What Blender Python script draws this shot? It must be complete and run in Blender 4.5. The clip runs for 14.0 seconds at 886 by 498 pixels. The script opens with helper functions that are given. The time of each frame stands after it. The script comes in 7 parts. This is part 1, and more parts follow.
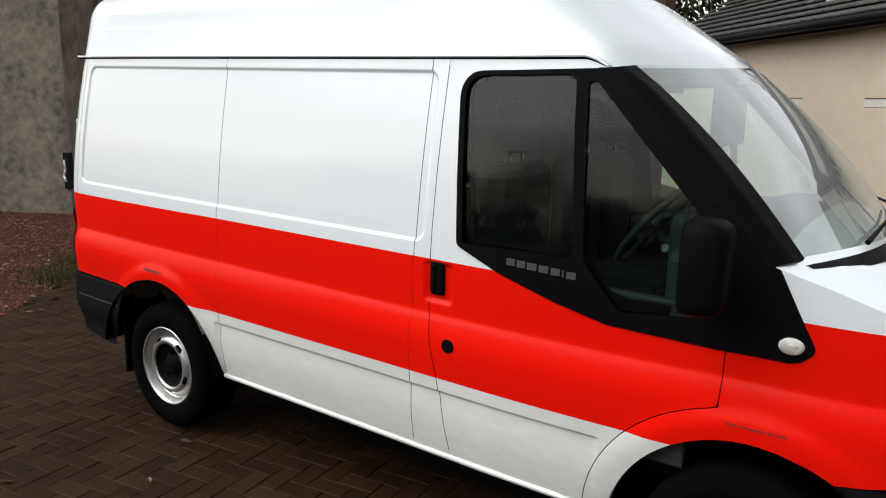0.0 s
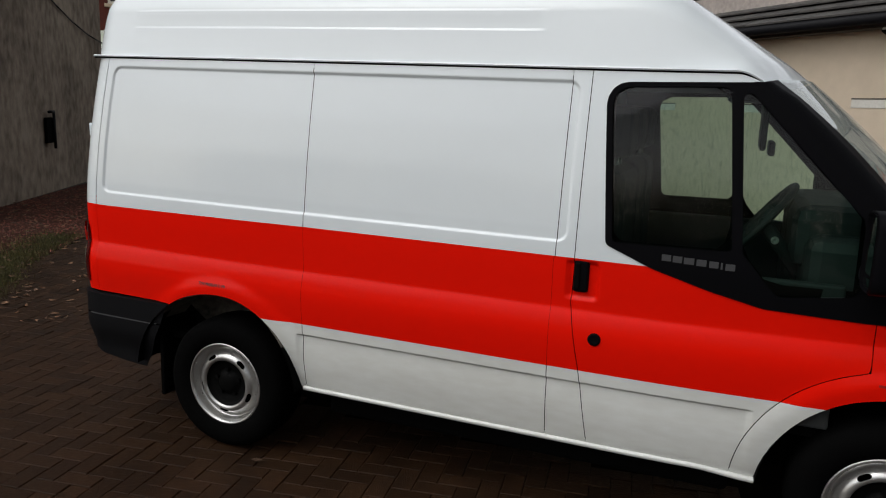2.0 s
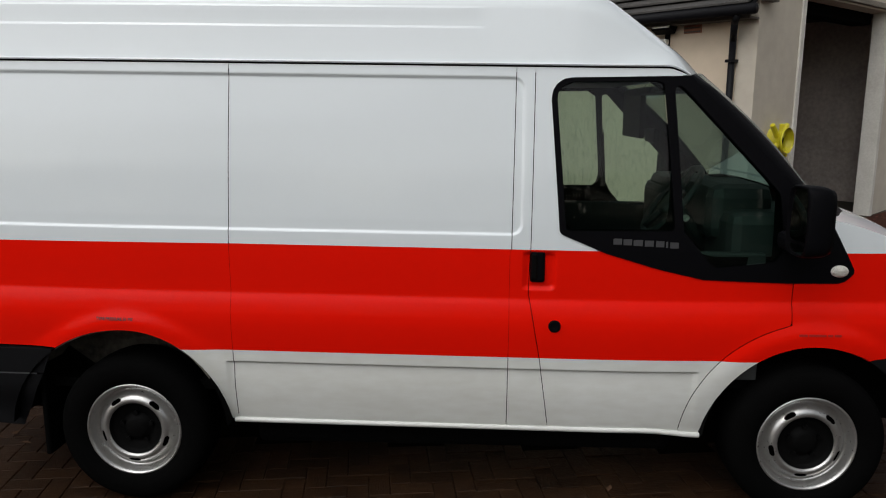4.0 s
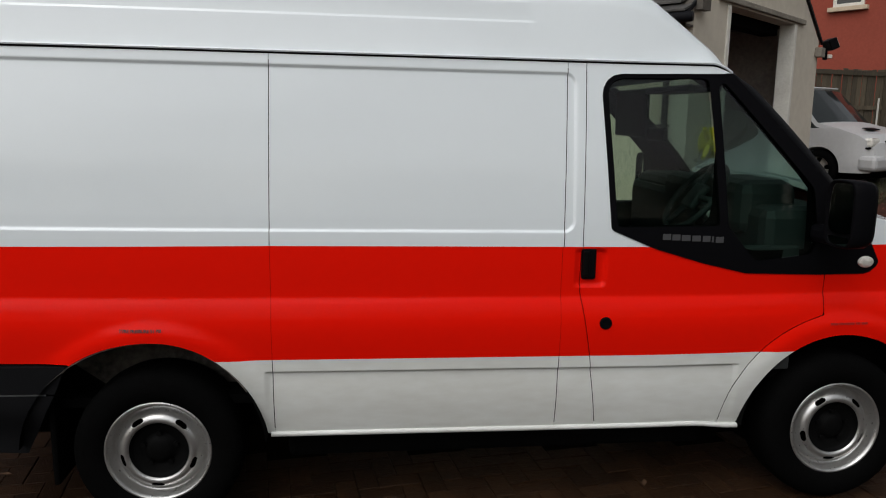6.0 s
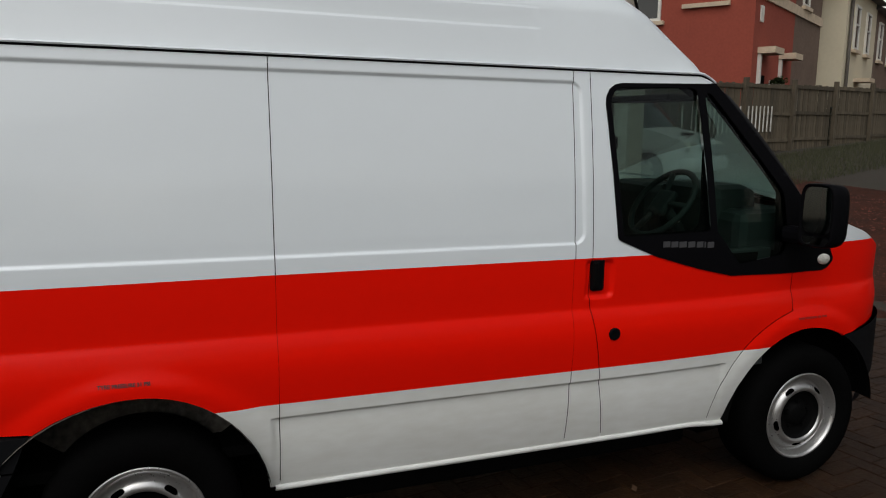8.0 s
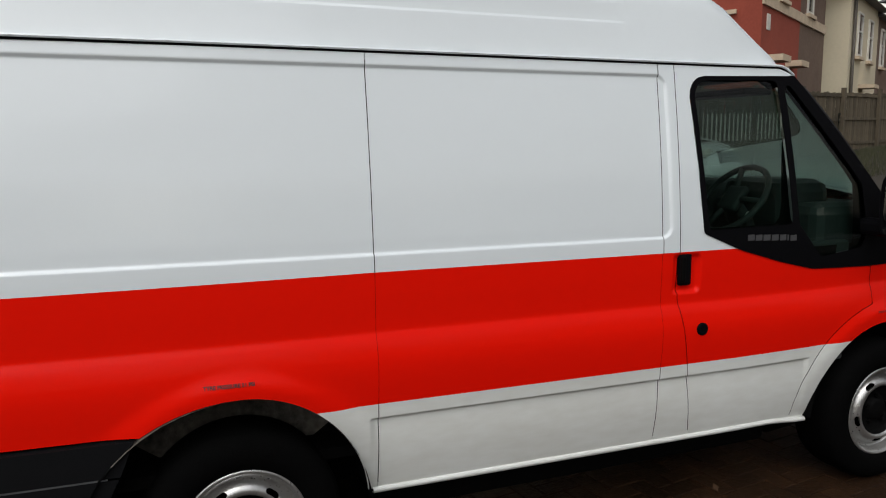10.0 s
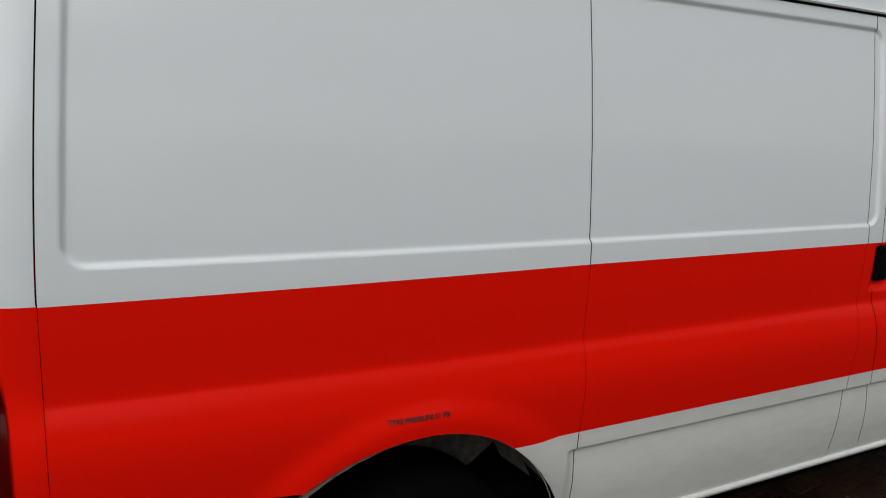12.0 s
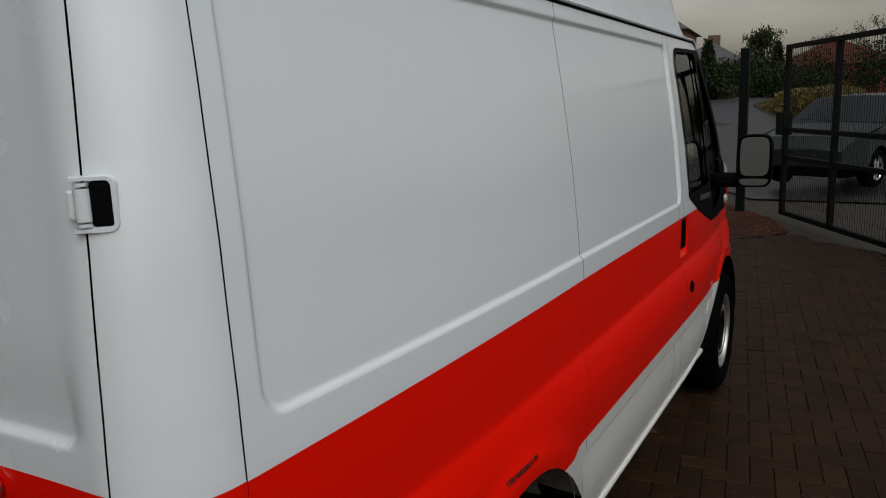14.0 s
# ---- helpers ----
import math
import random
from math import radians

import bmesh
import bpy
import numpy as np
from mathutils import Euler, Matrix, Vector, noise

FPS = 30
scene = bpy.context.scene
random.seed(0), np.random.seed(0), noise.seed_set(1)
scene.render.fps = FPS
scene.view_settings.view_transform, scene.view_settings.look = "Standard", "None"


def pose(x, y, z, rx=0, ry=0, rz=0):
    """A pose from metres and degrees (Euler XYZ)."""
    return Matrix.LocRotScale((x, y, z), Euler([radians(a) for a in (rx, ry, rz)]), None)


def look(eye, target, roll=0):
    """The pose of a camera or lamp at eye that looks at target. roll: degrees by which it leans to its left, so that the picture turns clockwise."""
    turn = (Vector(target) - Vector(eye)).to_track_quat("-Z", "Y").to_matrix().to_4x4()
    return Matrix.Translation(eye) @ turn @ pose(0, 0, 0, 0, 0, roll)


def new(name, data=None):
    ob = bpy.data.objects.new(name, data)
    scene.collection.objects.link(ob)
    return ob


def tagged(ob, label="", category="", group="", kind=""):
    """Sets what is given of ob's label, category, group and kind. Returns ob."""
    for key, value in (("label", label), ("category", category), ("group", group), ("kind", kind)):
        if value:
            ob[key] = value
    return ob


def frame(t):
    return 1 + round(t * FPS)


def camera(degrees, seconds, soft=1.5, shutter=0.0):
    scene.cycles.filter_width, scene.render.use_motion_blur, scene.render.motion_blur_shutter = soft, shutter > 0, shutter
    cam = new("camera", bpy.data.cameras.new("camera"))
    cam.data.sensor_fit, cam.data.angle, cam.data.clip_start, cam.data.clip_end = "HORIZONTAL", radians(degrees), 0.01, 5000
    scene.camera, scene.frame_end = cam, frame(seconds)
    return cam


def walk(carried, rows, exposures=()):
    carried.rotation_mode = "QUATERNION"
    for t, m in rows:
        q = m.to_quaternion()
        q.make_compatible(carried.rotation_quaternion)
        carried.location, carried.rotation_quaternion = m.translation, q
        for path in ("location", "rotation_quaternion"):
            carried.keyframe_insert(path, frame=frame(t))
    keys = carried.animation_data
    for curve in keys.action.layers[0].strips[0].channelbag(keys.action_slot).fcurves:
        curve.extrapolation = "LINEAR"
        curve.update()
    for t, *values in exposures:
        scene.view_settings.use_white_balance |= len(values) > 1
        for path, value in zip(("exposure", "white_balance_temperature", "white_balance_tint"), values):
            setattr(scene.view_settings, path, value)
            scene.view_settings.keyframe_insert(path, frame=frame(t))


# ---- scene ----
cam = camera(60.9, 14.0, soft=1.1)
PATH = [
    (0, (3.386, -3.223, 1.771), (2.253, -1.622, 1.38), 1.5),
    (0.5, (3.088, -3.41, 1.77), (2.048, -1.748, 1.377), 1.9),
    (1, (2.782, -3.52, 1.757), (1.813, -1.807, 1.4), 1.4),
    (1.5, (2.525, -3.719, 1.736), (1.593, -1.984, 1.389), 2.5),
    (2, (2.308, -3.93, 1.762), (1.6, -2.097, 1.386), 2.0),
    (2.5, (2.088, -3.991, 1.754), (1.541, -2.097, 1.416), 1.7),
    (3, (1.844, -4.0, 1.762), (1.528, -2.062, 1.381), 0.8),
    (3.2, (1.762, -4.02, 1.758), (1.596, -2.064, 1.374), 1.2),
    (5.3, (1.05, -4.045, 1.705), (1.028, -2.076, 1.355), 0.4),
    (5.5, (0.972, -4.01, 1.677), (0.989, -2.042, 1.321), 0.8),
    (6, (0.824, -3.932, 1.7), (1.041, -1.974, 1.35), 0.7),
    (6.5, (0.542, -3.822, 1.7), (0.821, -1.873, 1.349), 0.8),
    (7, (0.357, -3.667, 1.703), (0.707, -1.718, 1.421), -0.5),
    (7.5, (0.225, -3.546, 1.71), (0.701, -1.633, 1.375), 0.8),
    (7.7, (0.171, -3.55, 1.711), (0.805, -1.685, 1.366), 0.6),
    (9.8, (-0.173, -3.522, 1.618), (0.64, -1.712, 1.366), -0.2),
    (10, (-0.212, -3.415, 1.632), (0.49, -1.564, 1.345), -0.7),
    (10.5, (-0.308, -3.177, 1.662), (0.331, -1.324, 1.266), 1.3),
    (11, (-0.531, -2.956, 1.627), (0.172, -1.113, 1.297), 2.4),
    (11.5, (-0.701, -2.746, 1.67), (0.149, -0.974, 1.302), 4.0),
    (11.7, (-0.729, -2.654, 1.641), (0.197, -0.931, 1.229), 4.7),
    (12, (-0.798, -2.461, 1.594), (0.15, -0.744, 1.204), 2.3),
    (12.3, (-0.862, -2.279, 1.617), (-0.073, -0.488, 1.201), 1.2),
    (12.5, (-0.952, -2.155, 1.632), (-0.223, -0.345, 1.192), 2.3),
    (12.7, (-1.036, -2.076, 1.635), (-0.254, -0.3, 1.152), 3.6),
    (12.9, (-1.120, -2.029, 1.649), (-0.197, -0.329, 1.142), 2.7),
    (13, (-1.183, -1.977, 1.65), (-0.143, -0.352, 1.121), 2.7),
    (13.3, (-1.281, -1.889, 1.668), (0.105, -0.528, 1.191), 1.8),
    (13.5, (-1.327, -1.808, 1.655), (0.218, -0.604, 1.254), 1.0),
    (13.6, (-1.345, -1.776, 1.657), (0.248, -0.634, 1.258), 1.1),
    (13.7, (-1.365, -1.730, 1.648), (0.253, -0.624, 1.247), -0.3),
    (13.8, (-1.390, -1.690, 1.660), (0.242, -0.606, 1.238), -1.1),
    (13.9, (-1.424, -1.658, 1.668), (0.243, -0.628, 1.254), -1.7),
    (14, (-1.476, -1.632, 1.671), (0.231, -0.659, 1.296), -2.1),
]
EXPO = [(0.0, 0.81), (0.5, 0.57), (1.0, 0.47), (1.5, 0.33), (2.0, 0.17), (2.5, 0.15), (3.2, 0.19), (5.3, 0.16), (6.0, 0.16), (6.5, 0.07), (7.0, 0.05), (7.7, -0.05), (9.8, 0.28), (10.2, 0.19), (10.5, 0.14), (11.0, 0.15), (11.5, 0.01), (12.0, -0.05), (12.5, -0.17), (13.0, -0.26), (13.5, -0.28), (14.0, -0.23)]
walk(cam, [(t, look(eye, target, roll)) for t, eye, target, roll in PATH], EXPO)

# ---- world and sun: a dull overcast afternoon, brighter to the south west ----
SUN_AZ, SUN_EL = radians(235), radians(52)
world = bpy.data.worlds.new("overcast")
scene.world = world
world.use_nodes = True
wn = world.node_tree
sky = wn.nodes.new("ShaderNodeTexSky")
sky.sky_type, sky.sun_disc = "NISHITA", False
sky.sun_elevation, sky.sun_rotation = SUN_EL, radians(90) - SUN_AZ
sky.air_density, sky.dust_density, sky.ozone_density = 1.0, 4.0, 1.0
hsv = wn.nodes.new("ShaderNodeHueSaturation")
hsv.inputs["Saturation"].default_value = 0.18
tc = wn.nodes.new("ShaderNodeTexCoord")
cl = wn.nodes.new("ShaderNodeTexNoise")
cl.inputs["Scale"].default_value, cl.inputs["Detail"].default_value = 2.2, 6
cm = wn.nodes.new("ShaderNodeMapping")
cm.inputs["Scale"].default_value = (1, 1, 3.5)
cr = wn.nodes.new("ShaderNodeMapRange")
cr.inputs["From Min"].default_value, cr.inputs["From Max"].default_value = 0.3, 0.7
cr.inputs["To Min"].default_value, cr.inputs["To Max"].default_value = 0.62, 1.28
sx = wn.nodes.new("ShaderNodeSeparateXYZ")
hz = wn.nodes.new("ShaderNodeMapRange")
hz.inputs["From Min"].default_value, hz.inputs["From Max"].default_value = 0.03, 0.24
glow = wn.nodes.new("ShaderNodeMix")
glow.data_type = "RGBA"
glow.inputs["A"].default_value, glow.inputs["B"].default_value = (1.85, 1.70, 1.42, 1), (1, 1, 1, 1)
mul2 = wn.nodes.new("ShaderNodeMix")
mul2.data_type, mul2.blend_type = "RGBA", "MULTIPLY"
mul2.inputs["Factor"].default_value = 1.0
mul = wn.nodes.new("ShaderNodeMix")
mul.data_type, mul.blend_type = "RGBA", "MULTIPLY"
mul.inputs["Factor"].default_value = 1.0
bg = wn.nodes["Background"]
bg.inputs["Strength"].default_value = 0.1
wn.links.new(tc.outputs["Generated"], cm.inputs["Vector"])
wn.links.new(cm.outputs["Vector"], cl.inputs["Vector"])
wn.links.new(cl.outputs["Fac"], cr.inputs["Value"])
wn.links.new(sky.outputs["Color"], hsv.inputs["Color"])
wn.links.new(hsv.outputs["Color"], mul.inputs["A"])
wn.links.new(cr.outputs["Result"], mul.inputs["B"])
wn.links.new(tc.outputs["Generated"], sx.inputs[0])
wn.links.new(sx.outputs["Z"], hz.inputs["Value"])
wn.links.new(hz.outputs["Result"], glow.inputs["Factor"])
wn.links.new(mul.outputs["Result"], mul2.inputs["A"])
wn.links.new(glow.outputs["Result"], mul2.inputs["B"])
# thinner cloud, hence brighter sky, over the whole northern half
dn = wn.nodes.new("ShaderNodeVectorMath")
dn.operation = "DOT_PRODUCT"
dn.inputs[1].default_value = (0.30, 0.95, 0.0)
nr = wn.nodes.new("ShaderNodeMapRange")
nr.interpolation_type = "SMOOTHSTEP"
nr.inputs["From Min"].default_value, nr.inputs["From Max"].default_value = 0.45, 1.0
nr.inputs["To Min"].default_value, nr.inputs["To Max"].default_value = 1.0, 2.3
mul3 = wn.nodes.new("ShaderNodeMix")
mul3.data_type, mul3.blend_type = "RGBA", "MULTIPLY"
mul3.inputs["Factor"].default_value = 1.0
wn.links.new(tc.outputs["Generated"], dn.inputs[0])
wn.links.new(dn.outputs["Value"], nr.inputs["Value"])
wn.links.new(mul2.outputs["Result"], mul3.inputs["A"])
wn.links.new(nr.outputs["Result"], mul3.inputs["B"])
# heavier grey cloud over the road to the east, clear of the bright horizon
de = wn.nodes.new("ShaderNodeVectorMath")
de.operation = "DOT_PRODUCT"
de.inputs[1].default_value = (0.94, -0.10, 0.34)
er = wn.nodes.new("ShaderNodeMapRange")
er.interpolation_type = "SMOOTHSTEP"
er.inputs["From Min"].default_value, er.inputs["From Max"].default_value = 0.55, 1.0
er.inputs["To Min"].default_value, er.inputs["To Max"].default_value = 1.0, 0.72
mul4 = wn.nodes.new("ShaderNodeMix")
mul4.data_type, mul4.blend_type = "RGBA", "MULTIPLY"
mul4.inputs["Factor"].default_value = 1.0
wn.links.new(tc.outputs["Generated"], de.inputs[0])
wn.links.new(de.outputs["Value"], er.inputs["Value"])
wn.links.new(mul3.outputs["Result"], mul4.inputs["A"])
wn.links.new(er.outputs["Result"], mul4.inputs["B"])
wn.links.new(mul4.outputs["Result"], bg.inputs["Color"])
sun = new("sun", bpy.data.lights.new("sun", "SUN"))
sun.data.energy, sun.data.angle, sun.data.color = 0.8, radians(80), (0.96, 0.98, 1.0)
sun.matrix_world = look((math.cos(SUN_AZ) * math.cos(SUN_EL) * 50, math.sin(SUN_AZ) * math.cos(SUN_EL) * 50, math.sin(SUN_EL) * 50), (0, 0, 0))


# ---- materials ----
def mat(name, color, rough=0.6, metal=0.0, var=0.0, scale=6.0, dark=None, bump=0.0, bscale=60.0, coat=0.0, coords="Object", obrand=0.0, ranges=(0.35, 0.65), spec=None, stretch=None):
    """A Principled material: colour mottled at two scales towards 'dark', with fine relief."""
    m = bpy.data.materials.new(name)
    m.use_nodes = True
    n, l = m.node_tree.nodes, m.node_tree.links
    p = n["Principled BSDF"]
    p.inputs["Base Color"].default_value = (*color, 1)
    p.inputs["Roughness"].default_value, p.inputs["Metallic"].default_value = rough, metal
    p.inputs["Coat Weight"].default_value, p.inputs["Coat Roughness"].default_value = coat, 0.04
    if spec is not None:
        p.inputs["Specular IOR Level"].default_value = spec
    if not (var or bump or obrand):
        return m
    t = n.new("ShaderNodeTexCoord")
    vec = t.outputs[coords]
    if stretch:
        mp = n.new("ShaderNodeMapping")
        mp.inputs["Scale"].default_value = stretch
        l.new(vec, mp.inputs["Vector"])
        vec = mp.outputs["Vector"]
    col = None
    if var:
        a = n.new("ShaderNodeTexNoise")
        a.inputs["Scale"].default_value, a.inputs["Detail"].default_value = scale, 5
        b = n.new("ShaderNodeTexNoise")
        b.inputs["Scale"].default_value, b.inputs["Detail"].default_value = scale * 9, 4
        s = n.new("ShaderNodeMath")
        s.operation = "ADD"
        h = n.new("ShaderNodeMath")
        h.operation, h.inputs[1].default_value = "MULTIPLY", 0.5
        r = n.new("ShaderNodeMapRange")
        r.inputs["From Min"].default_value, r.inputs["From Max"].default_value = ranges
        r.inputs["To Max"].default_value = var
        mx = n.new("ShaderNodeMix")
        mx.data_type = "RGBA"
        mx.inputs["A"].default_value = (*color, 1)
        mx.inputs["B"].default_value = (*(dark or tuple(c * 0.4 for c in color)), 1)
        l.new(vec, a.inputs["Vector"]), l.new(vec, b.inputs["Vector"])
        l.new(a.outputs["Fac"], s.inputs[0]), l.new(b.outputs["Fac"], s.inputs[1])
        l.new(s.outputs[0], h.inputs[0]), l.new(h.outputs[0], r.inputs["Value"]), l.new(r.outputs["Result"], mx.inputs["Factor"])
        col = mx.outputs["Result"]
        rr = n.new("ShaderNodeMapRange")
        rr.inputs["To Min"].default_value, rr.inputs["To Max"].default_value = max(0.03, rough - 0.08), min(1, rough + 0.08)
        l.new(b.outputs["Fac"], rr.inputs["Value"]), l.new(rr.outputs["Result"], p.inputs["Roughness"])
    if obrand:
        oi = n.new("ShaderNodeObjectInfo")
        ge = n.new("ShaderNodeNewGeometry")
        ad = n.new("ShaderNodeMath")
        ad.operation = "ADD"
        fr = n.new("ShaderNodeMath")
        fr.operation = "FRACT"
        l.new(oi.outputs["Random"], ad.inputs[0]), l.new(ge.outputs["Random Per Island"], ad.inputs[1]), l.new(ad.outputs[0], fr.inputs[0])
        mr = n.new("ShaderNodeMapRange")
        mr.inputs["To Min"].default_value, mr.inputs["To Max"].default_value = 1 - obrand, 1 + obrand
        l.new(fr.outputs[0], mr.inputs["Value"])
        hs = n.new("ShaderNodeHueSaturation")
        hs.inputs["Color"].default_value = (*color, 1)
        if col:
            l.new(col, hs.inputs["Color"])
        l.new(mr.outputs["Result"], hs.inputs["Value"])
        col = hs.outputs["Color"]
    if col:
        l.new(col, p.inputs["Base Color"])
    if bump:
        c = n.new("ShaderNodeTexNoise")
        c.inputs["Scale"].default_value, c.inputs["Detail"].default_value = bscale, 6
        bp = n.new("ShaderNodeBump")
        bp.inputs["Strength"].default_value, bp.inputs["Distance"].default_value = min(1, bump), 0.01
        l.new(vec, c.inputs["Vector"]), l.new(c.outputs["Fac"], bp.inputs["Height"]), l.new(bp.outputs["Normal"], p.inputs["Normal"])
    return m


def glass(name, tint, rough=0.0, drops=0.0, haze=0.0, r0=0.05):
    m = bpy.data.materials.new(name)
    m.use_nodes = True
    n, l = m.node_tree.nodes, m.node_tree.links
    n.remove(n["Principled BSDF"])
    tr, gl, mx, lw = n.new("ShaderNodeBsdfTransparent"), n.new("ShaderNodeBsdfGlossy"), n.new("ShaderNodeMixShader"), n.new("ShaderNodeLayerWeight")
    pw, fr = n.new("ShaderNodeMath"), n.new("ShaderNodeMapRange")
    pw.operation, pw.inputs[1].default_value, lw.inputs["Blend"].default_value = "POWER", 4.5, 0.5
    fr.inputs["To Min"].default_value = r0
    l.new(lw.outputs["Facing"], pw.inputs[0]), l.new(pw.outputs[0], fr.inputs["Value"])
    tr.inputs["Color"].default_value, gl.inputs["Roughness"].default_value = (*tint, 1), rough
    l.new(fr.outputs[0], mx.inputs[0]), l.new(tr.outputs[0], mx.inputs[1]), l.new(gl.outputs[0], mx.inputs[2])
    out = mx.outputs[0]
    if drops:
        t, no, ra, df, m2 = n.new("ShaderNodeTexCoord"), n.new("ShaderNodeTexNoise"), n.new("ShaderNodeMapRange"), n.new("ShaderNodeBsdfDiffuse"), n.new("ShaderNodeMixShader")
        mp = n.new("ShaderNodeMapping")
        mp.inputs["Scale"].default_value = (1, 1, 0.25)
        no.inputs["Scale"].default_value, no.inputs["Detail"].default_value = 70, 3
        ra.inputs["From Min"].default_value, ra.inputs["From Max"].default_value, ra.inputs["To Max"].default_value = 0.5, 0.75, drops
        ra.inputs["To Min"].default_value = haze
        df.inputs["Color"].default_value = (0.7, 0.74, 0.7, 1)
        l.new(t.outputs["Object"], mp.inputs["Vector"]), l.new(mp.outputs["Vector"], no.inputs["Vector"]), l.new(no.outputs["Fac"], ra.inputs["Value"])
        l.new(ra.outputs["Result"], m2.inputs[0]), l.new(out, m2.inputs[1]), l.new(df.outputs[0], m2.inputs[2])
        out = m2.outputs[0]
    l.new(out, n["Material Output"].inputs["Surface"])
    return m


WHITE = mat("white_paint", (0.76, 0.81, 0.832), 0.22, var=0.12, scale=1.2, dark=(0.69, 0.73, 0.735), coat=0.6, ranges=(0.4, 0.7))
# lower white tinted warm for light bounced off the paving, with mottled grime
WHITE_LOW = mat("bounce_warmed_grimy_white", (0.745, 0.76, 0.73), 0.32, var=0.6, scale=2.2, dark=(0.60, 0.595, 0.54), coat=0.35, ranges=(0.36, 0.68), stretch=(0.5, 1, 1.6))
RED = mat("red_vinyl", (0.84, 0.008, 0.002), 0.18, var=0.12, scale=1.5, dark=(0.76, 0.006, 0.001), spec=0.12, ranges=(0.4, 0.7))
BLACK_TRIM = mat("black_plastic_trim", (0.004, 0.004, 0.005), 0.48, var=0.3, scale=20, dark=(0.003, 0.003, 0.003), bump=0.1, bscale=900, spec=0.03)
BUMPER = mat("grey_black_bumper_plastic", (0.006, 0.0062, 0.007), 0.6, var=0.4, scale=8, dark=(0.008, 0.008, 0.009), bump=0.15, bscale=700, spec=0.07)
# near-black for inner parts, and for the shade painted in the wheel arches
DARK = mat("dark_steel_and_shade", (0.003, 0.003, 0.003), 0.9, spec=0.03)
RUBBER = mat("tyre_rubber", (0.003, 0.003, 0.003), 0.85, var=0.5, scale=14, dark=(0.0015, 0.0015, 0.0015), bump=0.2, bscale=200, spec=0.02)
STEEL = mat("painted_wheel_steel", (0.55, 0.55, 0.54), 0.3, metal=0.85, var=0.35, scale=9, dark=(0.30, 0.28, 0.25))
HUB = mat("black_hub_centre", (0.003, 0.003, 0.003), 0.6, spec=0.05)
GLASS = glass("cab_glass", (0.43, 0.58, 0.52), r0=0.035)
GLASS_WET = glass("wet_cab_glass", (0.86, 0.95, 0.89), drops=0.22)
# besides mist and drops, the white haze paints in the bright sky's reflection
SCREEN = glass("sky_veiled_misted_screen", (0.84, 0.97, 0.92), drops=0.28, haze=0.22, r0=0.45)
def wet_paint(name, color):
    """White paint with a crust of rain drops and road film that thins out towards the van's corner."""
    m = mat(name, color, 0.25, var=0.12, scale=1.2, dark=tuple(c * 0.9 for c in color), coat=0.4, ranges=(0.4, 0.7))
    n, l = m.node_tree.nodes, m.node_tree.links
    p = n["Principled BSDF"]
    base = p.inputs["Base Color"].links[0].from_socket
    t, mp, a, r, sp, g, mu, mx = (n.new("ShaderNode" + k) for k in ("TexCoord", "Mapping", "TexNoise", "MapRange", "SeparateXYZ", "MapRange", "Math", "Mix"))
    mp.inputs["Scale"].default_value = (1, 1, 0.45)
    a.inputs["Scale"].default_value, a.inputs["Detail"].default_value = 95, 4
    r.inputs["From Min"].default_value, r.inputs["From Max"].default_value, r.inputs["To Max"].default_value = 0.46, 0.64, 0.42
    g.inputs["From Min"].default_value, g.inputs["From Max"].default_value = -0.72, -0.40
    mu.operation, mx.data_type = "MULTIPLY", "RGBA"
    mx.inputs["B"].default_value = (0.42, 0.43, 0.41, 1)
    l.new(t.outputs["Object"], mp.inputs["Vector"]), l.new(mp.outputs["Vector"], a.inputs["Vector"]), l.new(a.outputs["Fac"], r.inputs["Value"])
    l.new(t.outputs["Object"], sp.inputs[0]), l.new(sp.outputs["Y"], g.inputs["Value"])
    l.new(r.outputs["Result"], mu.inputs[0]), l.new(g.outputs["Result"], mu.inputs[1]), l.new(mu.outputs[0], mx.inputs["Factor"])
    l.new(base, mx.inputs["A"]), l.new(mx.outputs["Result"], p.inputs["Base Color"])
    return m


WHITE_WET = wet_paint("rain_wet_white_paint", (0.76, 0.81, 0.832))
MIRROR = mat("mirror_glass", (0.60, 0.62, 0.62), 0.02, metal=1.0)
CHROME = mat("chrome", (0.7, 0.7, 0.72), 0.12, metal=1.0)
BADGE_BLUE = mat("badge_enamel", (0.004, 0.010, 0.05), 0.2, coat=0.5)
LAMP_RED = mat("red_lens", (0.70, 0.010, 0.004), 0.08, var=1.0, scale=22, dark=(0.16, 0.001, 0.001), bump=0.5, bscale=160, spec=0.5)
LAMP_DARK = mat("dark_red_lens_border", (0.085, 0.001, 0.001), 0.18, var=0.5, scale=30, dark=(0.03, 0.0, 0.0), spec=0.2)
LAMP_CLEAR = mat("clear_lens", (0.50, 0.48, 0.42), 0.10, var=0.9, scale=30, dark=(0.9, 0.88, 0.82), bump=0.6, bscale=90, coat=0.6)
LETTER = mat("grey_raised_lettering", (0.10, 0.10, 0.105), 0.35, metal=0.4)
TEXT_FADED = mat("sun_faded_print", (0.42, 0.012, 0.008), 0.5)
TEXT_BLACK = mat("black_print", (0.03, 0.006, 0.005), 0.5)
SEAT = mat("grey_seat_cloth", (0.018, 0.020, 0.022), 0.95, var=0.5, scale=30, dark=(0.035, 0.037, 0.04), bump=0.3, bscale=300)
DASH = mat("dark_grey_dashboard", (0.030, 0.034, 0.034), 0.6, var=0.3, scale=15, dark=(0.05, 0.05, 0.05), bump=0.2, bscale=400)
LINING = mat("pale_cab_lining", (0.22, 0.23, 0.22), 0.9, var=0.4, scale=6)
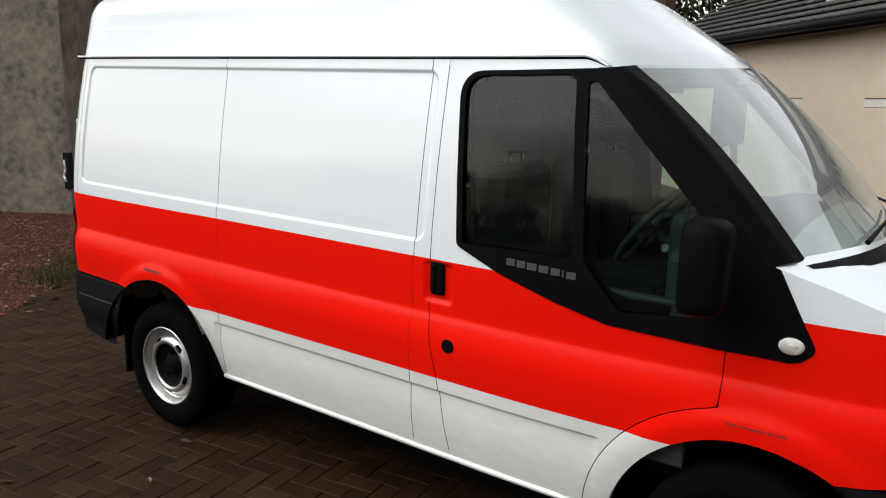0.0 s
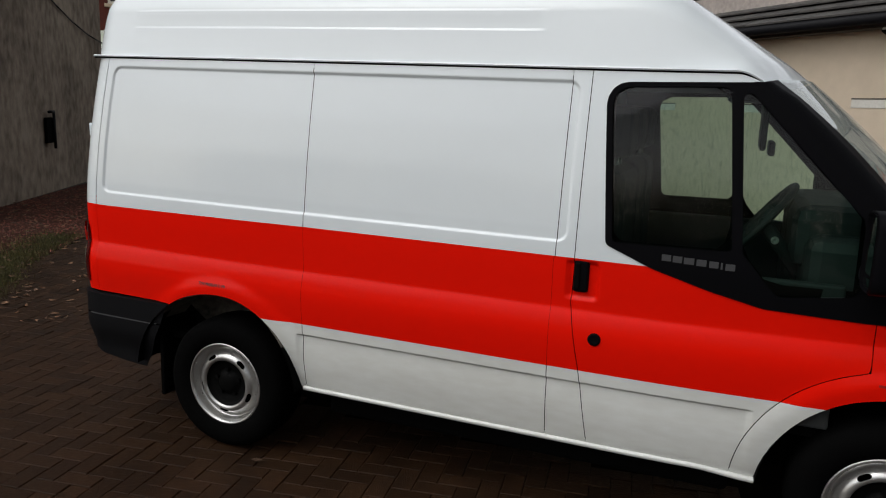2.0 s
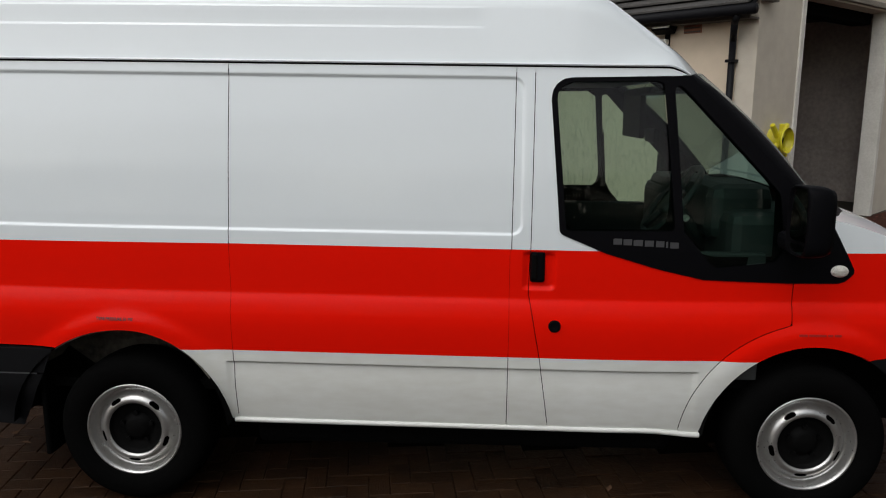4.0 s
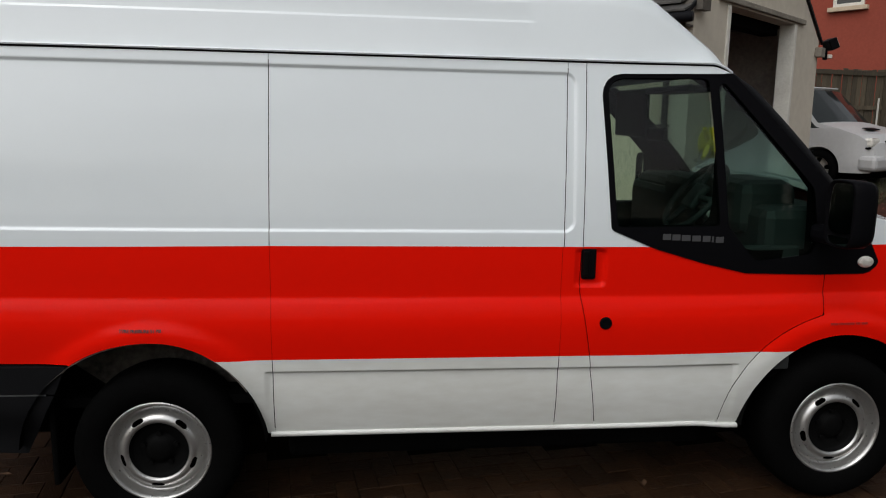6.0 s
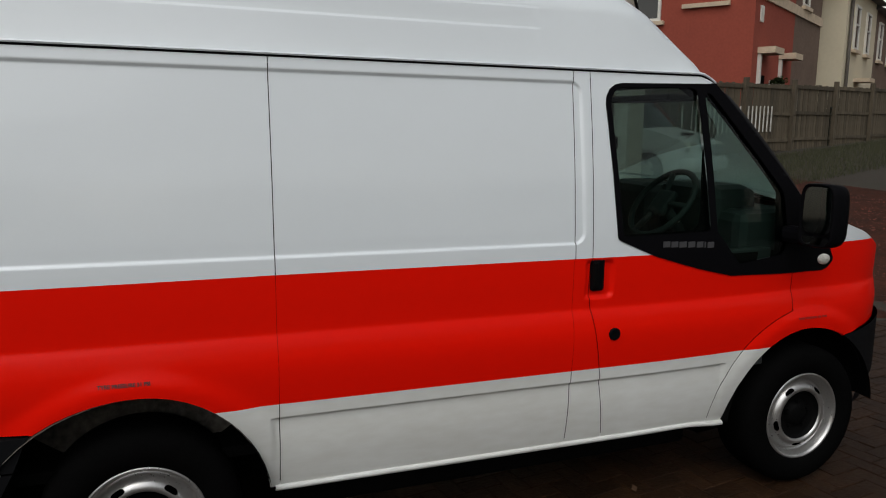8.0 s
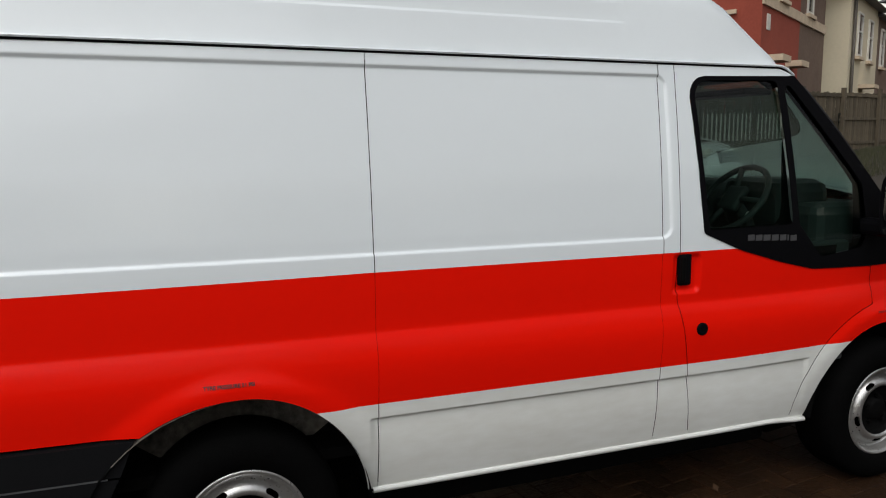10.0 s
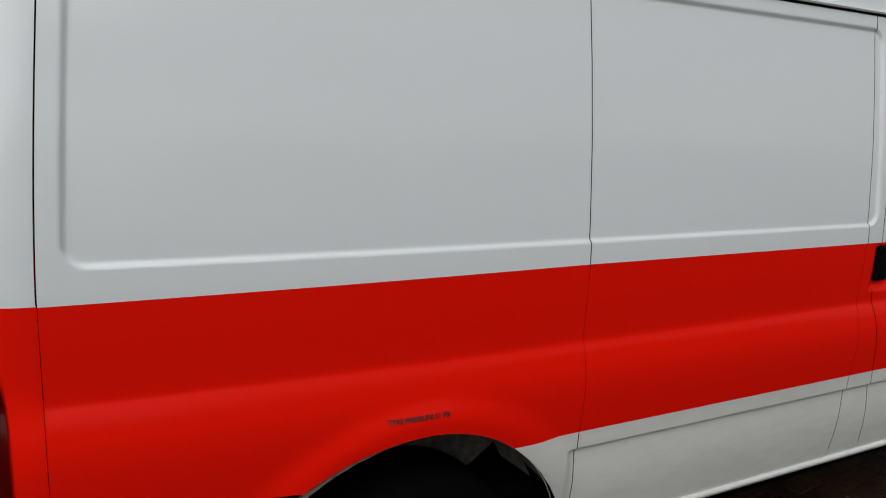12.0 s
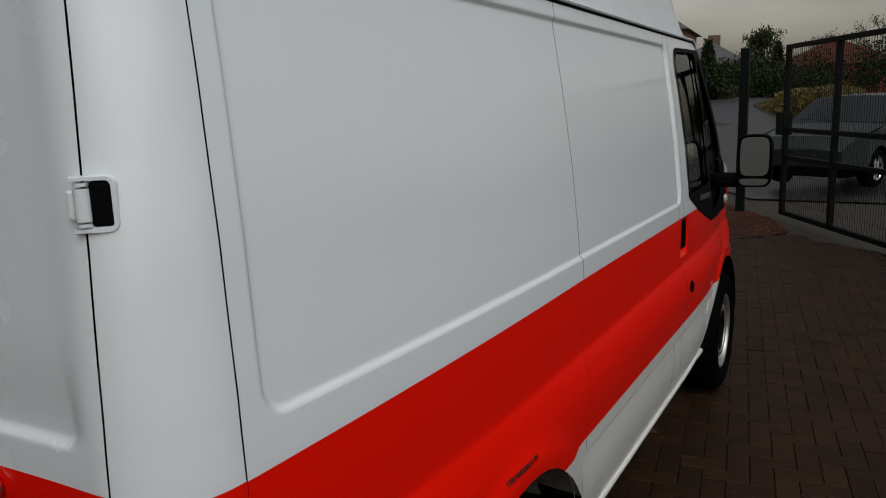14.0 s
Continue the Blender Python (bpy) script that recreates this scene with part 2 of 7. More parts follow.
PLATE = mat("yellow_plate", (0.30, 0.17, 0.02), 0.5)
CREAM = mat("cream_render", (0.66, 0.55, 0.42), 0.9, var=0.55, scale=0.7, dark=(0.54, 0.45, 0.34), bump=0.35, bscale=90)
GREYWALL = mat("grey_painted_render", (0.60, 0.55, 0.46), 0.9, var=0.6, scale=0.8, dark=(0.46, 0.41, 0.34), bump=0.35, bscale=70)
PEBBLE = mat("pebbledash", (0.26, 0.225, 0.18), 0.95, var=1.0, scale=1.0, dark=(0.085, 0.08, 0.066), bump=1.0, bscale=45, ranges=(0.38, 0.62))
STUCCO = mat("stained_grey_render", (0.34, 0.28, 0.22), 0.95, var=1.0, scale=0.8, dark=(0.13, 0.10, 0.075), bump=0.6, bscale=30, ranges=(0.36, 0.62), stretch=(1, 1, 0.6))
TILE = mat("dark_roof_tile", (0.045, 0.042, 0.04), 0.6, var=0.6, scale=3, dark=(0.09, 0.085, 0.075), bump=0.4, bscale=50, obrand=0.25)
FASCIA = mat("weathered_fascia", (0.10, 0.085, 0.07), 0.7, var=0.6, scale=6)
PVC_BLACK = mat("black_gutter_plastic", (0.008, 0.008, 0.010), 0.5, var=0.3, scale=8, spec=0.12)
WHITE_WOOD = mat("white_painted_wood", (0.72, 0.70, 0.64), 0.5, var=0.5, scale=5, dark=(0.45, 0.43, 0.38))
CONCRETE = mat("weathered_concrete", (0.28, 0.255, 0.21), 0.9, var=0.8, scale=4, dark=(0.14, 0.12, 0.10), bump=0.5, bscale=60)
FLOOR_G = mat("garage_floor", (0.14, 0.12, 0.10), 0.7, var=0.7, scale=2)
GARAGE_IN = mat("garage_inner_wall", (0.50, 0.44, 0.40), 0.9, var=0.6, scale=2, bump=0.3, bscale=40)
YELLOW = mat("yellow_plastic", (0.62, 0.55, 0.02), 0.4, var=0.3, scale=12)
PAVER = mat("block_paver", (0.036, 0.0172, 0.008), 0.47, var=0.9, scale=4, dark=(0.014, 0.0078, 0.0045), bump=0.6, bscale=120, obrand=0.25, spec=0.11)
JOINT = mat("paving_joint_sand", (0.011, 0.0085, 0.006), 0.95, var=0.6, scale=8, spec=0.05)
GRAVEL_BED = mat("gravel_bed_grit", (0.075, 0.026, 0.016), 0.95, var=0.95, scale=2.5, dark=(0.025, 0.013, 0.009), bump=1.0, bscale=70, spec=0.1)
GROUND = mat("damp_earth", (0.032, 0.021, 0.014), 0.95, var=0.8, scale=0.7, dark=(0.03, 0.03, 0.018), bump=0.6, bscale=25)
GRAVEL = mat("red_gravel", (0.17, 0.046, 0.026), 0.9, var=0.95, scale=2.2, dark=(0.035, 0.016, 0.011), bump=0.8, bscale=60, obrand=0.5)
ASPHALT = mat("wet_asphalt", (0.036, 0.036, 0.037), 0.42, var=0.7, scale=0.8, dark=(0.028, 0.028, 0.028), bump=0.35, bscale=150)
GRASS = mat("grass_blades", (0.045, 0.052, 0.02), 0.8, var=0.8, scale=2, dark=(0.05, 0.045, 0.02), obrand=0.5)
MOSS = mat("yellow_green_moss", (0.085, 0.078, 0.018), 0.9, var=0.8, scale=3, dark=(0.04, 0.035, 0.012), obrand=0.5)
LEAF = mat("dark_leaf", (0.026, 0.038, 0.013), 0.7, var=0.7, scale=4, dark=(0.013, 0.021, 0.008), obrand=0.6, spec=0.08)
LEAF_Y = mat("yellow_hedge_leaf", (0.20, 0.155, 0.03), 0.7, var=0.8, scale=4, dark=(0.07, 0.06, 0.018), obrand=0.4)
LEAF_V = mat("variegated_leaf", (0.30, 0.33, 0.18), 0.6, var=0.8, scale=9, dark=(0.06, 0.09, 0.03), obrand=0.5)
TWIG = mat("bare_twig", (0.11, 0.095, 0.07), 0.9, var=0.6, scale=5)
BRICK = mat("red_brick", (0.125, 0.022, 0.012), 0.85, var=0.8, scale=6, dark=(0.055, 0.014, 0.010), bump=0.5, bscale=90, obrand=0.3)
BRICK_H = mat("red_sandstone_brick", (0.31, 0.062, 0.036), 0.9, var=0.6, scale=1.5, dark=(0.23, 0.045, 0.027), bump=0.4, bscale=40)
BROWN_H = mat("brown_roughcast", (0.17, 0.115, 0.085), 0.9, var=0.5, scale=1.0, bump=0.5, bscale=40)
CREAM_H = mat("cream_roughcast", (0.62, 0.55, 0.40), 0.9, var=0.3, scale=1.0, dark=(0.5, 0.44, 0.32), bump=0.4, bscale=40)
MORTAR = mat("mortar", (0.085, 0.045, 0.03), 0.95, var=0.5, scale=8, bump=0.4, bscale=120)
SLATE = mat("grey_slate", (0.10, 0.10, 0.105), 0.6, var=0.7, scale=2, dark=(0.06, 0.06, 0.062), bump=0.4, bscale=20)
WINDOW = mat("house_window_glass", (0.03, 0.033, 0.035), 0.05, coat=0.5)
CAR_GLASS = mat("dark_vehicle_glass", (0.016, 0.020, 0.020), 0.05, spec=0.5)
TIMBER = mat("weathered_fence_timber", (0.105, 0.083, 0.053), 0.85, var=0.9, scale=3, dark=(0.045, 0.036, 0.023), bump=0.4, bscale=60, obrand=0.3, stretch=(1, 1, 0.15))
SILVER = mat("silver_paint", (0.50, 0.50, 0.50), 0.4, metal=0.1, var=0.15, scale=2, coat=0.15)
CAR_GREY = mat("grey_green_car_paint", (0.024, 0.034, 0.032), 0.35, var=0.3, scale=3, coat=0.15, spec=0.3)
CAR_WHITE = mat("pale_car_paint", (0.66, 0.66, 0.50), 0.3, coat=0.7)
GATE = mat("dark_green_gate_paint", (0.004, 0.007, 0.006), 0.5, var=0.4, scale=10, dark=(0.008, 0.010, 0.008), spec=0.1)
BLUE = mat("blue_plastic", (0.03, 0.05, 0.16), 0.5)
GREYP = mat("grey_plastic", (0.22, 0.22, 0.22), 0.5)
REDP = mat("red_plastic", (0.45, 0.01, 0.01), 0.4)
CORD = mat("strap_leaf", (0.035, 0.05, 0.03), 0.7, var=0.5, scale=6)
SANDBAND = mat("pale_stone_band", (0.62, 0.50, 0.36), 0.85, var=0.4, scale=4)


# ---- mesh helpers ----
def mesh_ob(name, verts, faces, mats, parent=None, label="", smooth=False, fm=None):
    me = bpy.data.meshes.new(name)
    me.from_pydata([tuple(v) for v in verts], [], faces)
    for m in (mats if isinstance(mats, (list, tuple)) else [mats]):
        me.materials.append(m)
    if fm:
        me.polygons.foreach_set("material_index", fm)
    if smooth:
        me.polygons.foreach_set("use_smooth", [True] * len(faces))
    me.update()
    ob = new(name, me)
    if parent:
        ob.parent = parent
    return tagged(ob, label)


def part(name, bm, material, parent, label="", smooth=False):
    me = bpy.data.meshes.new(name)
    bm.normal_update()
    bm.to_mesh(me)
    bm.free()
    for m in (material if isinstance(material, (list, tuple)) else [material]):
        me.materials.append(m)
    if smooth:
        me.polygons.foreach_set("use_smooth", [True] * len(me.polygons))
    ob = new(name, me)
    if parent:
        ob.parent = parent
    return tagged(ob, label)


def add_box(bm, lo, hi, m=None, bev=0.0):
    c = [(a + b) / 2 for a, b in zip(lo, hi)]
    s = [abs(b - a) for a, b in zip(lo, hi)]
    r = bmesh.ops.create_cube(bm, size=1, matrix=Matrix.Translation(c) @ Matrix.Diagonal((*s, 1)))
    vs = r["verts"]
    if bev:
        es = list({e for v in vs for e in v.link_edges})
        g = bmesh.ops.bevel(bm, geom=es, offset=bev, segments=2, affect="EDGES", profile=0.5)
        vs = list({v for f in g["faces"] for v in f.verts} | {v for v in vs if v.is_valid})
    if m is not None:
        bmesh.ops.transform(bm, matrix=m, verts=vs)
    return vs


def box(name, lo, hi, material, parent=None, label="", bev=0.0, m=None):
    bm = bmesh.new()
    add_box(bm, lo, hi, m, bev)
    return part(name, bm, material, parent, label)


def add_tube(bm, a, b, r0, r1=None, seg=8, caps=True):
    a, b = Vector(a), Vector(b)
    d = b - a
    mt = Matrix.Translation((a + b) / 2) @ d.to_track_quat("Z", "Y").to_matrix().to_4x4()
    bmesh.ops.create_cone(bm, cap_ends=caps, segments=seg, radius1=r0, radius2=r0 if r1 is None else r1, depth=d.length, matrix=mt)


def tube(name, pts, r, material, parent=None, label="", seg=8):
    bm = bmesh.new()
    for a, b in zip(pts[:-1], pts[1:]):
        add_tube(bm, a, b, r, seg=seg)
    return part(name, bm, material, parent, label, smooth=True)


def lathe(name, prof, material, parent=None, label="", seg=48, m=None, skip=None, smooth=True):
    """prof: rows of radius, height; turned about the y axis (height runs along -y)."""
    vs, fs = [], []
    for r, h in prof:
        for k in range(seg):
            a = 2 * math.pi * k / seg
            vs.append(Vector((r * math.cos(a), -h, r * math.sin(a))))
    for i in range(len(prof) - 1):
        for k in range(seg):
            if skip and skip(i, k):
                continue
            a, b = i * seg + k, i * seg + (k + 1) % seg
            fs.append((a, b, b + seg, a + seg))
    if m is not None:
        vs = [m @ v for v in vs]
    return mesh_ob(name, vs, fs, material, parent, label, smooth=smooth)


def empty(name, label, category, group="", kind="", at=(0, 0, 0)):
    ob = new(name)
    ob.location = at
    return tagged(ob, label, category, group, kind)


def smooth_step(a, b, x):
    u = min(1.0, max(0.0, (x - a) / (b - a)))
    return u * u * (3 - 2 * u)


# ---- clipping of surface cells ----
def keep(poly, f):
    """The part of a polygon in the plane where f is not negative."""
    if not poly:
        return poly
    d = [f(p) for p in poly]
    if min(d) >= 0:
        return poly
    if max(d) <= 0:
        return []
    out = []
    for i, p in enumerate(poly):
        q, a, b = poly[(i + 1) % len(poly)], d[i], d[(i + 1) % len(poly)]
        if a >= 0:
            out.append(p)
        if (a > 0 > b) or (a < 0 < b):
            u = a / (a - b)
            out.append((p[0] + (q[0] - p[0]) * u, p[1] + (q[1] - p[1]) * u))
    return out if len(out) > 2 else []


def sd_poly(pts, r=0.0):
    """Signed distance to a polygon, negative inside, its corners rounded by r (points are of the shrunken polygon)."""
    n = len(pts)

    def f(p):
        x, y = p
        best, inside = 1e9, False
        for i in range(n):
            (ax, ay), (bx, by) = pts[i], pts[(i + 1) % n]
            ex, ey, wx, wy = bx - ax, by - ay, x - ax, y - ay
            u = min(1, max(0, (wx * ex + wy * ey) / (ex * ex + ey * ey)))
            best = min(best, (wx - ex * u) ** 2 + (wy - ey * u) ** 2)
            if (ay > y) != (by > y) and x < ax + (y - ay) * ex / ey:
                inside = not inside
        return (-math.sqrt(best) if inside else math.sqrt(best)) - r
    return f


def sd_box(x0, x1, z0, z1, r):
    cx, cz, hx, hz = (x0 + x1) / 2, (z0 + z1) / 2, (x1 - x0) / 2 - r, (z1 - z0) / 2 - r

    def f(p):
        dx, dz = abs(p[0] - cx) - hx, abs(p[1] - cz) - hz
        return math.hypot(max(dx, 0), max(dz, 0)) + min(max(dx, dz), 0) - r
    return f


class Sheet:
    """Collects clipped polygons of one surface into one mesh."""

    def __init__(self, surf):
        self.surf, self.keys, self.verts, self.faces, self.fm = surf, {}, [], [], []

    def add(self, poly, mi=0, flip=False):
        ids = []
        for p in poly:
            k = (round(p[0], 5), round(p[1], 5))
            if k not in self.keys:
                self.keys[k] = len(self.verts)
                self.verts.append(self.surf(*p))
            i = self.keys[k]
            if not ids or (ids[-1] != i and ids[0] != i):
                ids.append(i)
        if len(ids) > 2:
            self.faces.append(tuple(reversed(ids)) if flip else tuple(ids))
            self.fm.append(mi)

    def done(self, name, mats, parent, label=""):
        return mesh_ob(name, self.verts, self.faces, mats, parent, label, smooth=True, fm=self.fm)


def lines(a, b, step, *fine):
    """Grid lines from a to b, with finer runs (from, to, step)."""
    s = set(np.round(np.arange(a, b + step / 2, step), 4)) | {a, b}
    for p, q, d in fine:
        s |= set(np.round(np.arange(p, q + d / 2, d), 4))
    s = sorted(float(v) for v in s if a <= v <= b)
    out = [s[0]]
    for v in s[1:]:
        if v - out[-1] > 0.0015:
            out.append(v)
    return out


# ---- the white van: rear axle at x 0, front axle at x 2.933, right side towards -y ----
AXLE_R, AXLE_F, WHEEL_Z = (0.0, 0.335), (2.933, 0.345), 0.338
PROF = [(0.33, 0.90), (0.385, 0.924), (0.42, 0.937), (0.5, 0.956), (0.6, 0.967), (0.72, 0.975), (0.80, 0.984), (0.85, 0.987), (0.89, 0.985), (0.93, 0.977), (0.955, 0.970),
        (0.976, 0.961), (1.0, 0.9615), (1.1, 0.966), (1.19, 0.967), (1.30, 0.961), (1.5, 0.942), (1.7, 0.915), (1.94, 0.876), (2.0, 0.865)]
ZZ = np.arange(0.3, 2.01, 0.004)
YY = np.interp(ZZ, [p[0] for p in PROF], [p[1] for p in PROF])
KER = np.exp(-0.5 * (np.arange(-12, 13) / 1.6) ** 2)
YY = np.convolve(np.pad(YY, 12, mode="edge"), KER / KER.sum(), mode="valid")


def lean(z):
    return 0.05 * max(0.0, (z - 1.19) / 0.75) ** 1.4


PANEL = sd_box(-0.760, 1.694, 1.247, 1.884, 0.045)
DISH = sd_box(1.700, 1.836, 1.018, 1.176, 0.024)


def half(x, z):
    """Half width of the van's body at x, z."""
    y = float(np.interp(z, ZZ, YY))
    if x < 0.3:
        y -= 0.03 * ((0.3 - x) / 1.1) ** 2
    if x > 2.0:
        y -= 0.036 * ((x - 2.0) / 0.83) ** 2 if x < 2.9 else 0.036 * 1.176
    if x > 2.9:
        u = min(0.999, (x - 2.9) / 0.90)
        y *= (1 - u ** 3.2) ** 0.45
    return y


def side_y(x, z):
    y = half(x, z)
    if 1.2 < z < 1.92 and x < 1.75:
        d = PANEL((x, z))
        y -= 0.009 * smooth_step(0.004, -0.007, d)
    if z < 0.68:
        y -= (0.004 + 0.008 * max(0.0, (z - 0.56) / 0.11)) * smooth_step(0.672, 0.666, z) * smooth_step(0.40, 0.50, z) * smooth_step(0.43, 0.46, x) * smooth_step(2.455, 2.425, x)
    if 1.70 < x < 1.84 and 1.0 < z < 1.2:
        y -= 0.016 * smooth_step(0.004, -0.012, DISH((x, z)))
    for (cx, cz), r1 in ((AXLE_R, 0.555), (AXLE_F, 0.548)):
        r = math.hypot(x - cx, z - cz)
        if r < 0.62 and z > 0.4:
            y += 0.016 * smooth_step(r1 + 0.012, r1 - 0.06, r) * smooth_step(0.45, 0.75, z)
    return y


def rear_arch(x, z):
    """How far a point lies outside the rear wheel opening, which is longer behind the axle than before it."""
    return (math.hypot(x / (0.436 if x > 0 else 0.52), (z - AXLE_R[1]) / 0.470) - 1) * 0.46


def bow(x):
    """The body's slight pitch, nose down."""
    return -0.0095 * (x - 0.467) if x < 2.0 else -0.0146 - 0.004 * (x - 2.0)


def z_red_top(x):
    return 1.187 - 0.0085 * max(0.0, 0.467 - x)


def z_red_low(x):
    return float(np.interp(x, [-0.45, -0.1], [0.60, 0.723]))


def seam_c(z):
    return float(np.interp(z, [0.38, 0.72, 0.85, 1.0, 1.17, 1.93], [1.828, 1.778, 1.753, 1.726, 1.731, 1.739]))


def gutter_drop(x):
    return 0.036 * min(1.0, max(0.0, (x - 2.275) / 0.087)) ** 1.6


def roof_line(x):
    """Height at which the body side ends: gutter, windscreen pillar, then the bonnet's edge."""
    if x < 2.36:
        return 1.938 - gutter_drop(x)
    if x < 2.93:
        return 1.902 - (x - 2.36) * (1.902 - 1.335) / 0.57
    return float(np.interp(x, [2.93, 3.1, 3.3, 3.5, 3.65, 3.8], [1.335, 1.29, 1.225, 1.13, 1.02, 0.93]))


TRIM = sd_poly([(1.8315, 1.80), (1.874, 1.275), (2.045, 1.205), (2.26, 1.142), (2.45, 1.098), (2.81, 1.084), (3.015, 1.085), (3.043, 1.110), (2.915, 1.345), (2.48, 1.85), (2.375, 1.872), (1.89, 1.861), (1.864, 1.856), (1.846, 1.843), (1.835, 1.823)], 0.027)
GLASS_A = sd_poly([(1.846, 1.80), (1.890, 1.287), (2.298, 1.292), (2.240, 1.860), (1.90, 1.852), (1.876, 1.848), (1.860, 1.838), (1.850, 1.822)], 0.018)
GLASS_B = sd_poly([(2.322, 1.838), (2.373, 1.28), (2.495, 1.142), (2.73, 1.168), (2.752, 1.21), (2.725, 1.42)], 0.02)
DOOR_ARCH = 0.545


GAP = 0.00165


def build_side(van, s):
    """One flank of the van, s = -1 for the right one. Returns its parts."""
    def at(x, z, off=0.0):
        return Vector((x + (lean(z) * smooth_step(0.3, -0.8, x)), s * (side_y(x, z) + off), z + bow(x)))

    rear, mid, door, wing = (Sheet(at) for _ in range(4))
    trim = Sheet(lambda x, z: at(x, z, 0.004))
    ga, gb = Sheet(lambda x, z: at(x, z, -0.010)), Sheet(lambda x, z: at(x, z, -0.008))
    xs = lines(-0.803, 3.80, 0.03, (-0.77, -0.70, 0.005), (1.655, 1.70, 0.005), (1.72, 1.84, 0.006), (1.84, 1.92, 0.008), (0.43, 0.46, 0.006), (2.27, 2.37, 0.012), (2.42, 2.46, 0.006), (3.3, 3.8, 0.02))
    zs = lines(0.35, 1.94, 0.03, (1.01, 1.19, 0.008), (1.22, 1.26, 0.004), (1.80, 1.91, 0.005), (1.26, 1.31, 0.008), (0.656, 0.680, 0.003), (0.75, 0.94, 0.012), (0.94, 1.01, 0.004), (0.38, 0.42, 0.01))
    fl = s > 0

    def paint(sheet, poly):
        top = keep(poly, lambda p: p[1] - z_red_top(p[0]))
        rest = keep(poly, lambda p: z_red_top(p[0]) - p[1])
        red = keep(rest, lambda p: p[1] - z_red_low(p[0]))
        low = keep(rest, lambda p: z_red_low(p[0]) - p[1])
        for q, i in ((top, 0), (red, 1), (low, 2)):
            if q:
                sheet.add(q, i, fl)

    def gapped(poly, f):
        """Both sides of a seam, open above and below the stripe."""
        a = keep(poly, lambda p: f(p) - (GAP if not (z_red_low(0) < p[1] < z_red_top(0)) else 0.0005))
        b = keep(poly, lambda p: -f(p) - (GAP if not (z_red_low(0) < p[1] < z_red_top(0)) else 0.0005))
        return a, b

    for i in range(len(xs) - 1):
        for j in range(len(zs) - 1):
            x0, x1, z0, z1 = xs[i], xs[i + 1], zs[j], zs[j + 1]
            if z0 > 1.99:
                continue
            poly = [(x0, z0), (x1, z0), (x1, z1), (x0, z1)]
            poly = keep(poly, lambda p: roof_line(p[0]) - p[1])
            if z0 < 0.45:
                poly = keep(poly, lambda p: p[1] - (0.392 if p[0] < 2.40 else 0.372))
            if abs(x0) < 0.55 and z0 < 0.85:
                poly = keep(poly, lambda p: rear_arch(*p))
            if abs(x0 - 2.933) < 0.6 and z0 < 0.85:
                poly = keep(poly, lambda p: math.hypot(p[0] - AXLE_F[0], p[1] - AXLE_F[1]) - 0.446)
            if not poly:
                continue
            if x0 < -0.28 and z0 < 0.74:
                poly = keep(poly, lambda p: max(p[0] + 0.31, p[1] - 0.716))
            if x1 > 3.05 and z0 < 0.80:
                poly = keep(poly, lambda p: max(3.16 - p[0], p[1] - float(np.interp(p[0], [3.1, 3.35, 3.5, 3.8], [0.725, 0.755, 0.78, 0.79]))))
            if not poly:
                continue
            if x1 > 1.77 and x0 < 3.1 and z1 > 1.03:
                inside = keep(poly, lambda p: -TRIM(p))
                poly = keep(poly, TRIM)
                if inside:
                    for sheet, f in ((ga, GLASS_A), (gb, GLASS_B)):
                        g = keep(inside, lambda p: -f(p))
                        if g:
                            sheet.add(g, 0, fl)
                        inside = keep(inside, f)
                    if inside:
                        trim.add(inside, 0, fl)
            if not poly:
                continue
            if x1 < 0.46:
                paint(rear, poly)
            elif x0 > 1.84 and x1 < 2.3:
                paint(door, poly)
            else:
                a, b = gapped(poly, lambda p: p[0] - 0.467 - (0.007 * (p[1] - 1.187) / 0.75 if p[1] > 1.187 else 0.0))
                if b:
                    paint(rear, b)
                if a:
                    c = keep(a, lambda p: p[0] - seam_c(p[1]) - GAP)
                    d = keep(a, lambda p: seam_c(p[1]) - GAP - p[0])
                    if d:
                        e, g = gapped(d, lambda p: p[0] - 1.652 - (0.01 * (p[1] - 1.18) / 0.75 if p[1] > 1.18 else -0.006))
                        for q in (e, g):
                            if q:
                                paint(mid, q)
                    if c:
                        h = lambda p: min(2.826 - p[0], math.hypot(p[0] - AXLE_F[0], p[1] - AXLE_F[1]) - DOOR_ARCH)
                        e = keep(c, lambda p: h(p) - GAP)
                        g = keep(c, lambda p: -h(p) - GAP)
                        if e:
                            paint(door, e)
                        if g:
                            paint(wing, g)
    out = {}
    out["rear"] = rear.done("rear_side_panel", [WHITE, RED, WHITE_LOW], van, "white panel with broad red stripe")
    out["mid"] = mid.done("side_panel", [WHITE, RED, WHITE_LOW], van, "white panel with broad red stripe")
    out["door"] = door.done("front_door", [WHITE, RED, WHITE_LOW], van, "white cab door with red stripe")
    out["wing"] = wing.done("front_wing", [WHITE, RED, WHITE_LOW], van, "red and white front wing")
    out["trim"] = trim.done("window_trim", BLACK_TRIM, out["door"], "satin black plastic window surround")
    out["ga"] = ga.done("window_pane", GLASS if s < 0 else GLASS_WET, out["door"], "tinted side glass")
    out["gb"] = gb.done("quarter_pane", GLASS if s < 0 else GLASS_WET, out["door"], "tinted quarter glass")
    # thickness and dark structure behind the skin
    inner = Sheet(lambda x, z: Vector((x, s * (half(x, z) - 0.045), z + bow(x))))
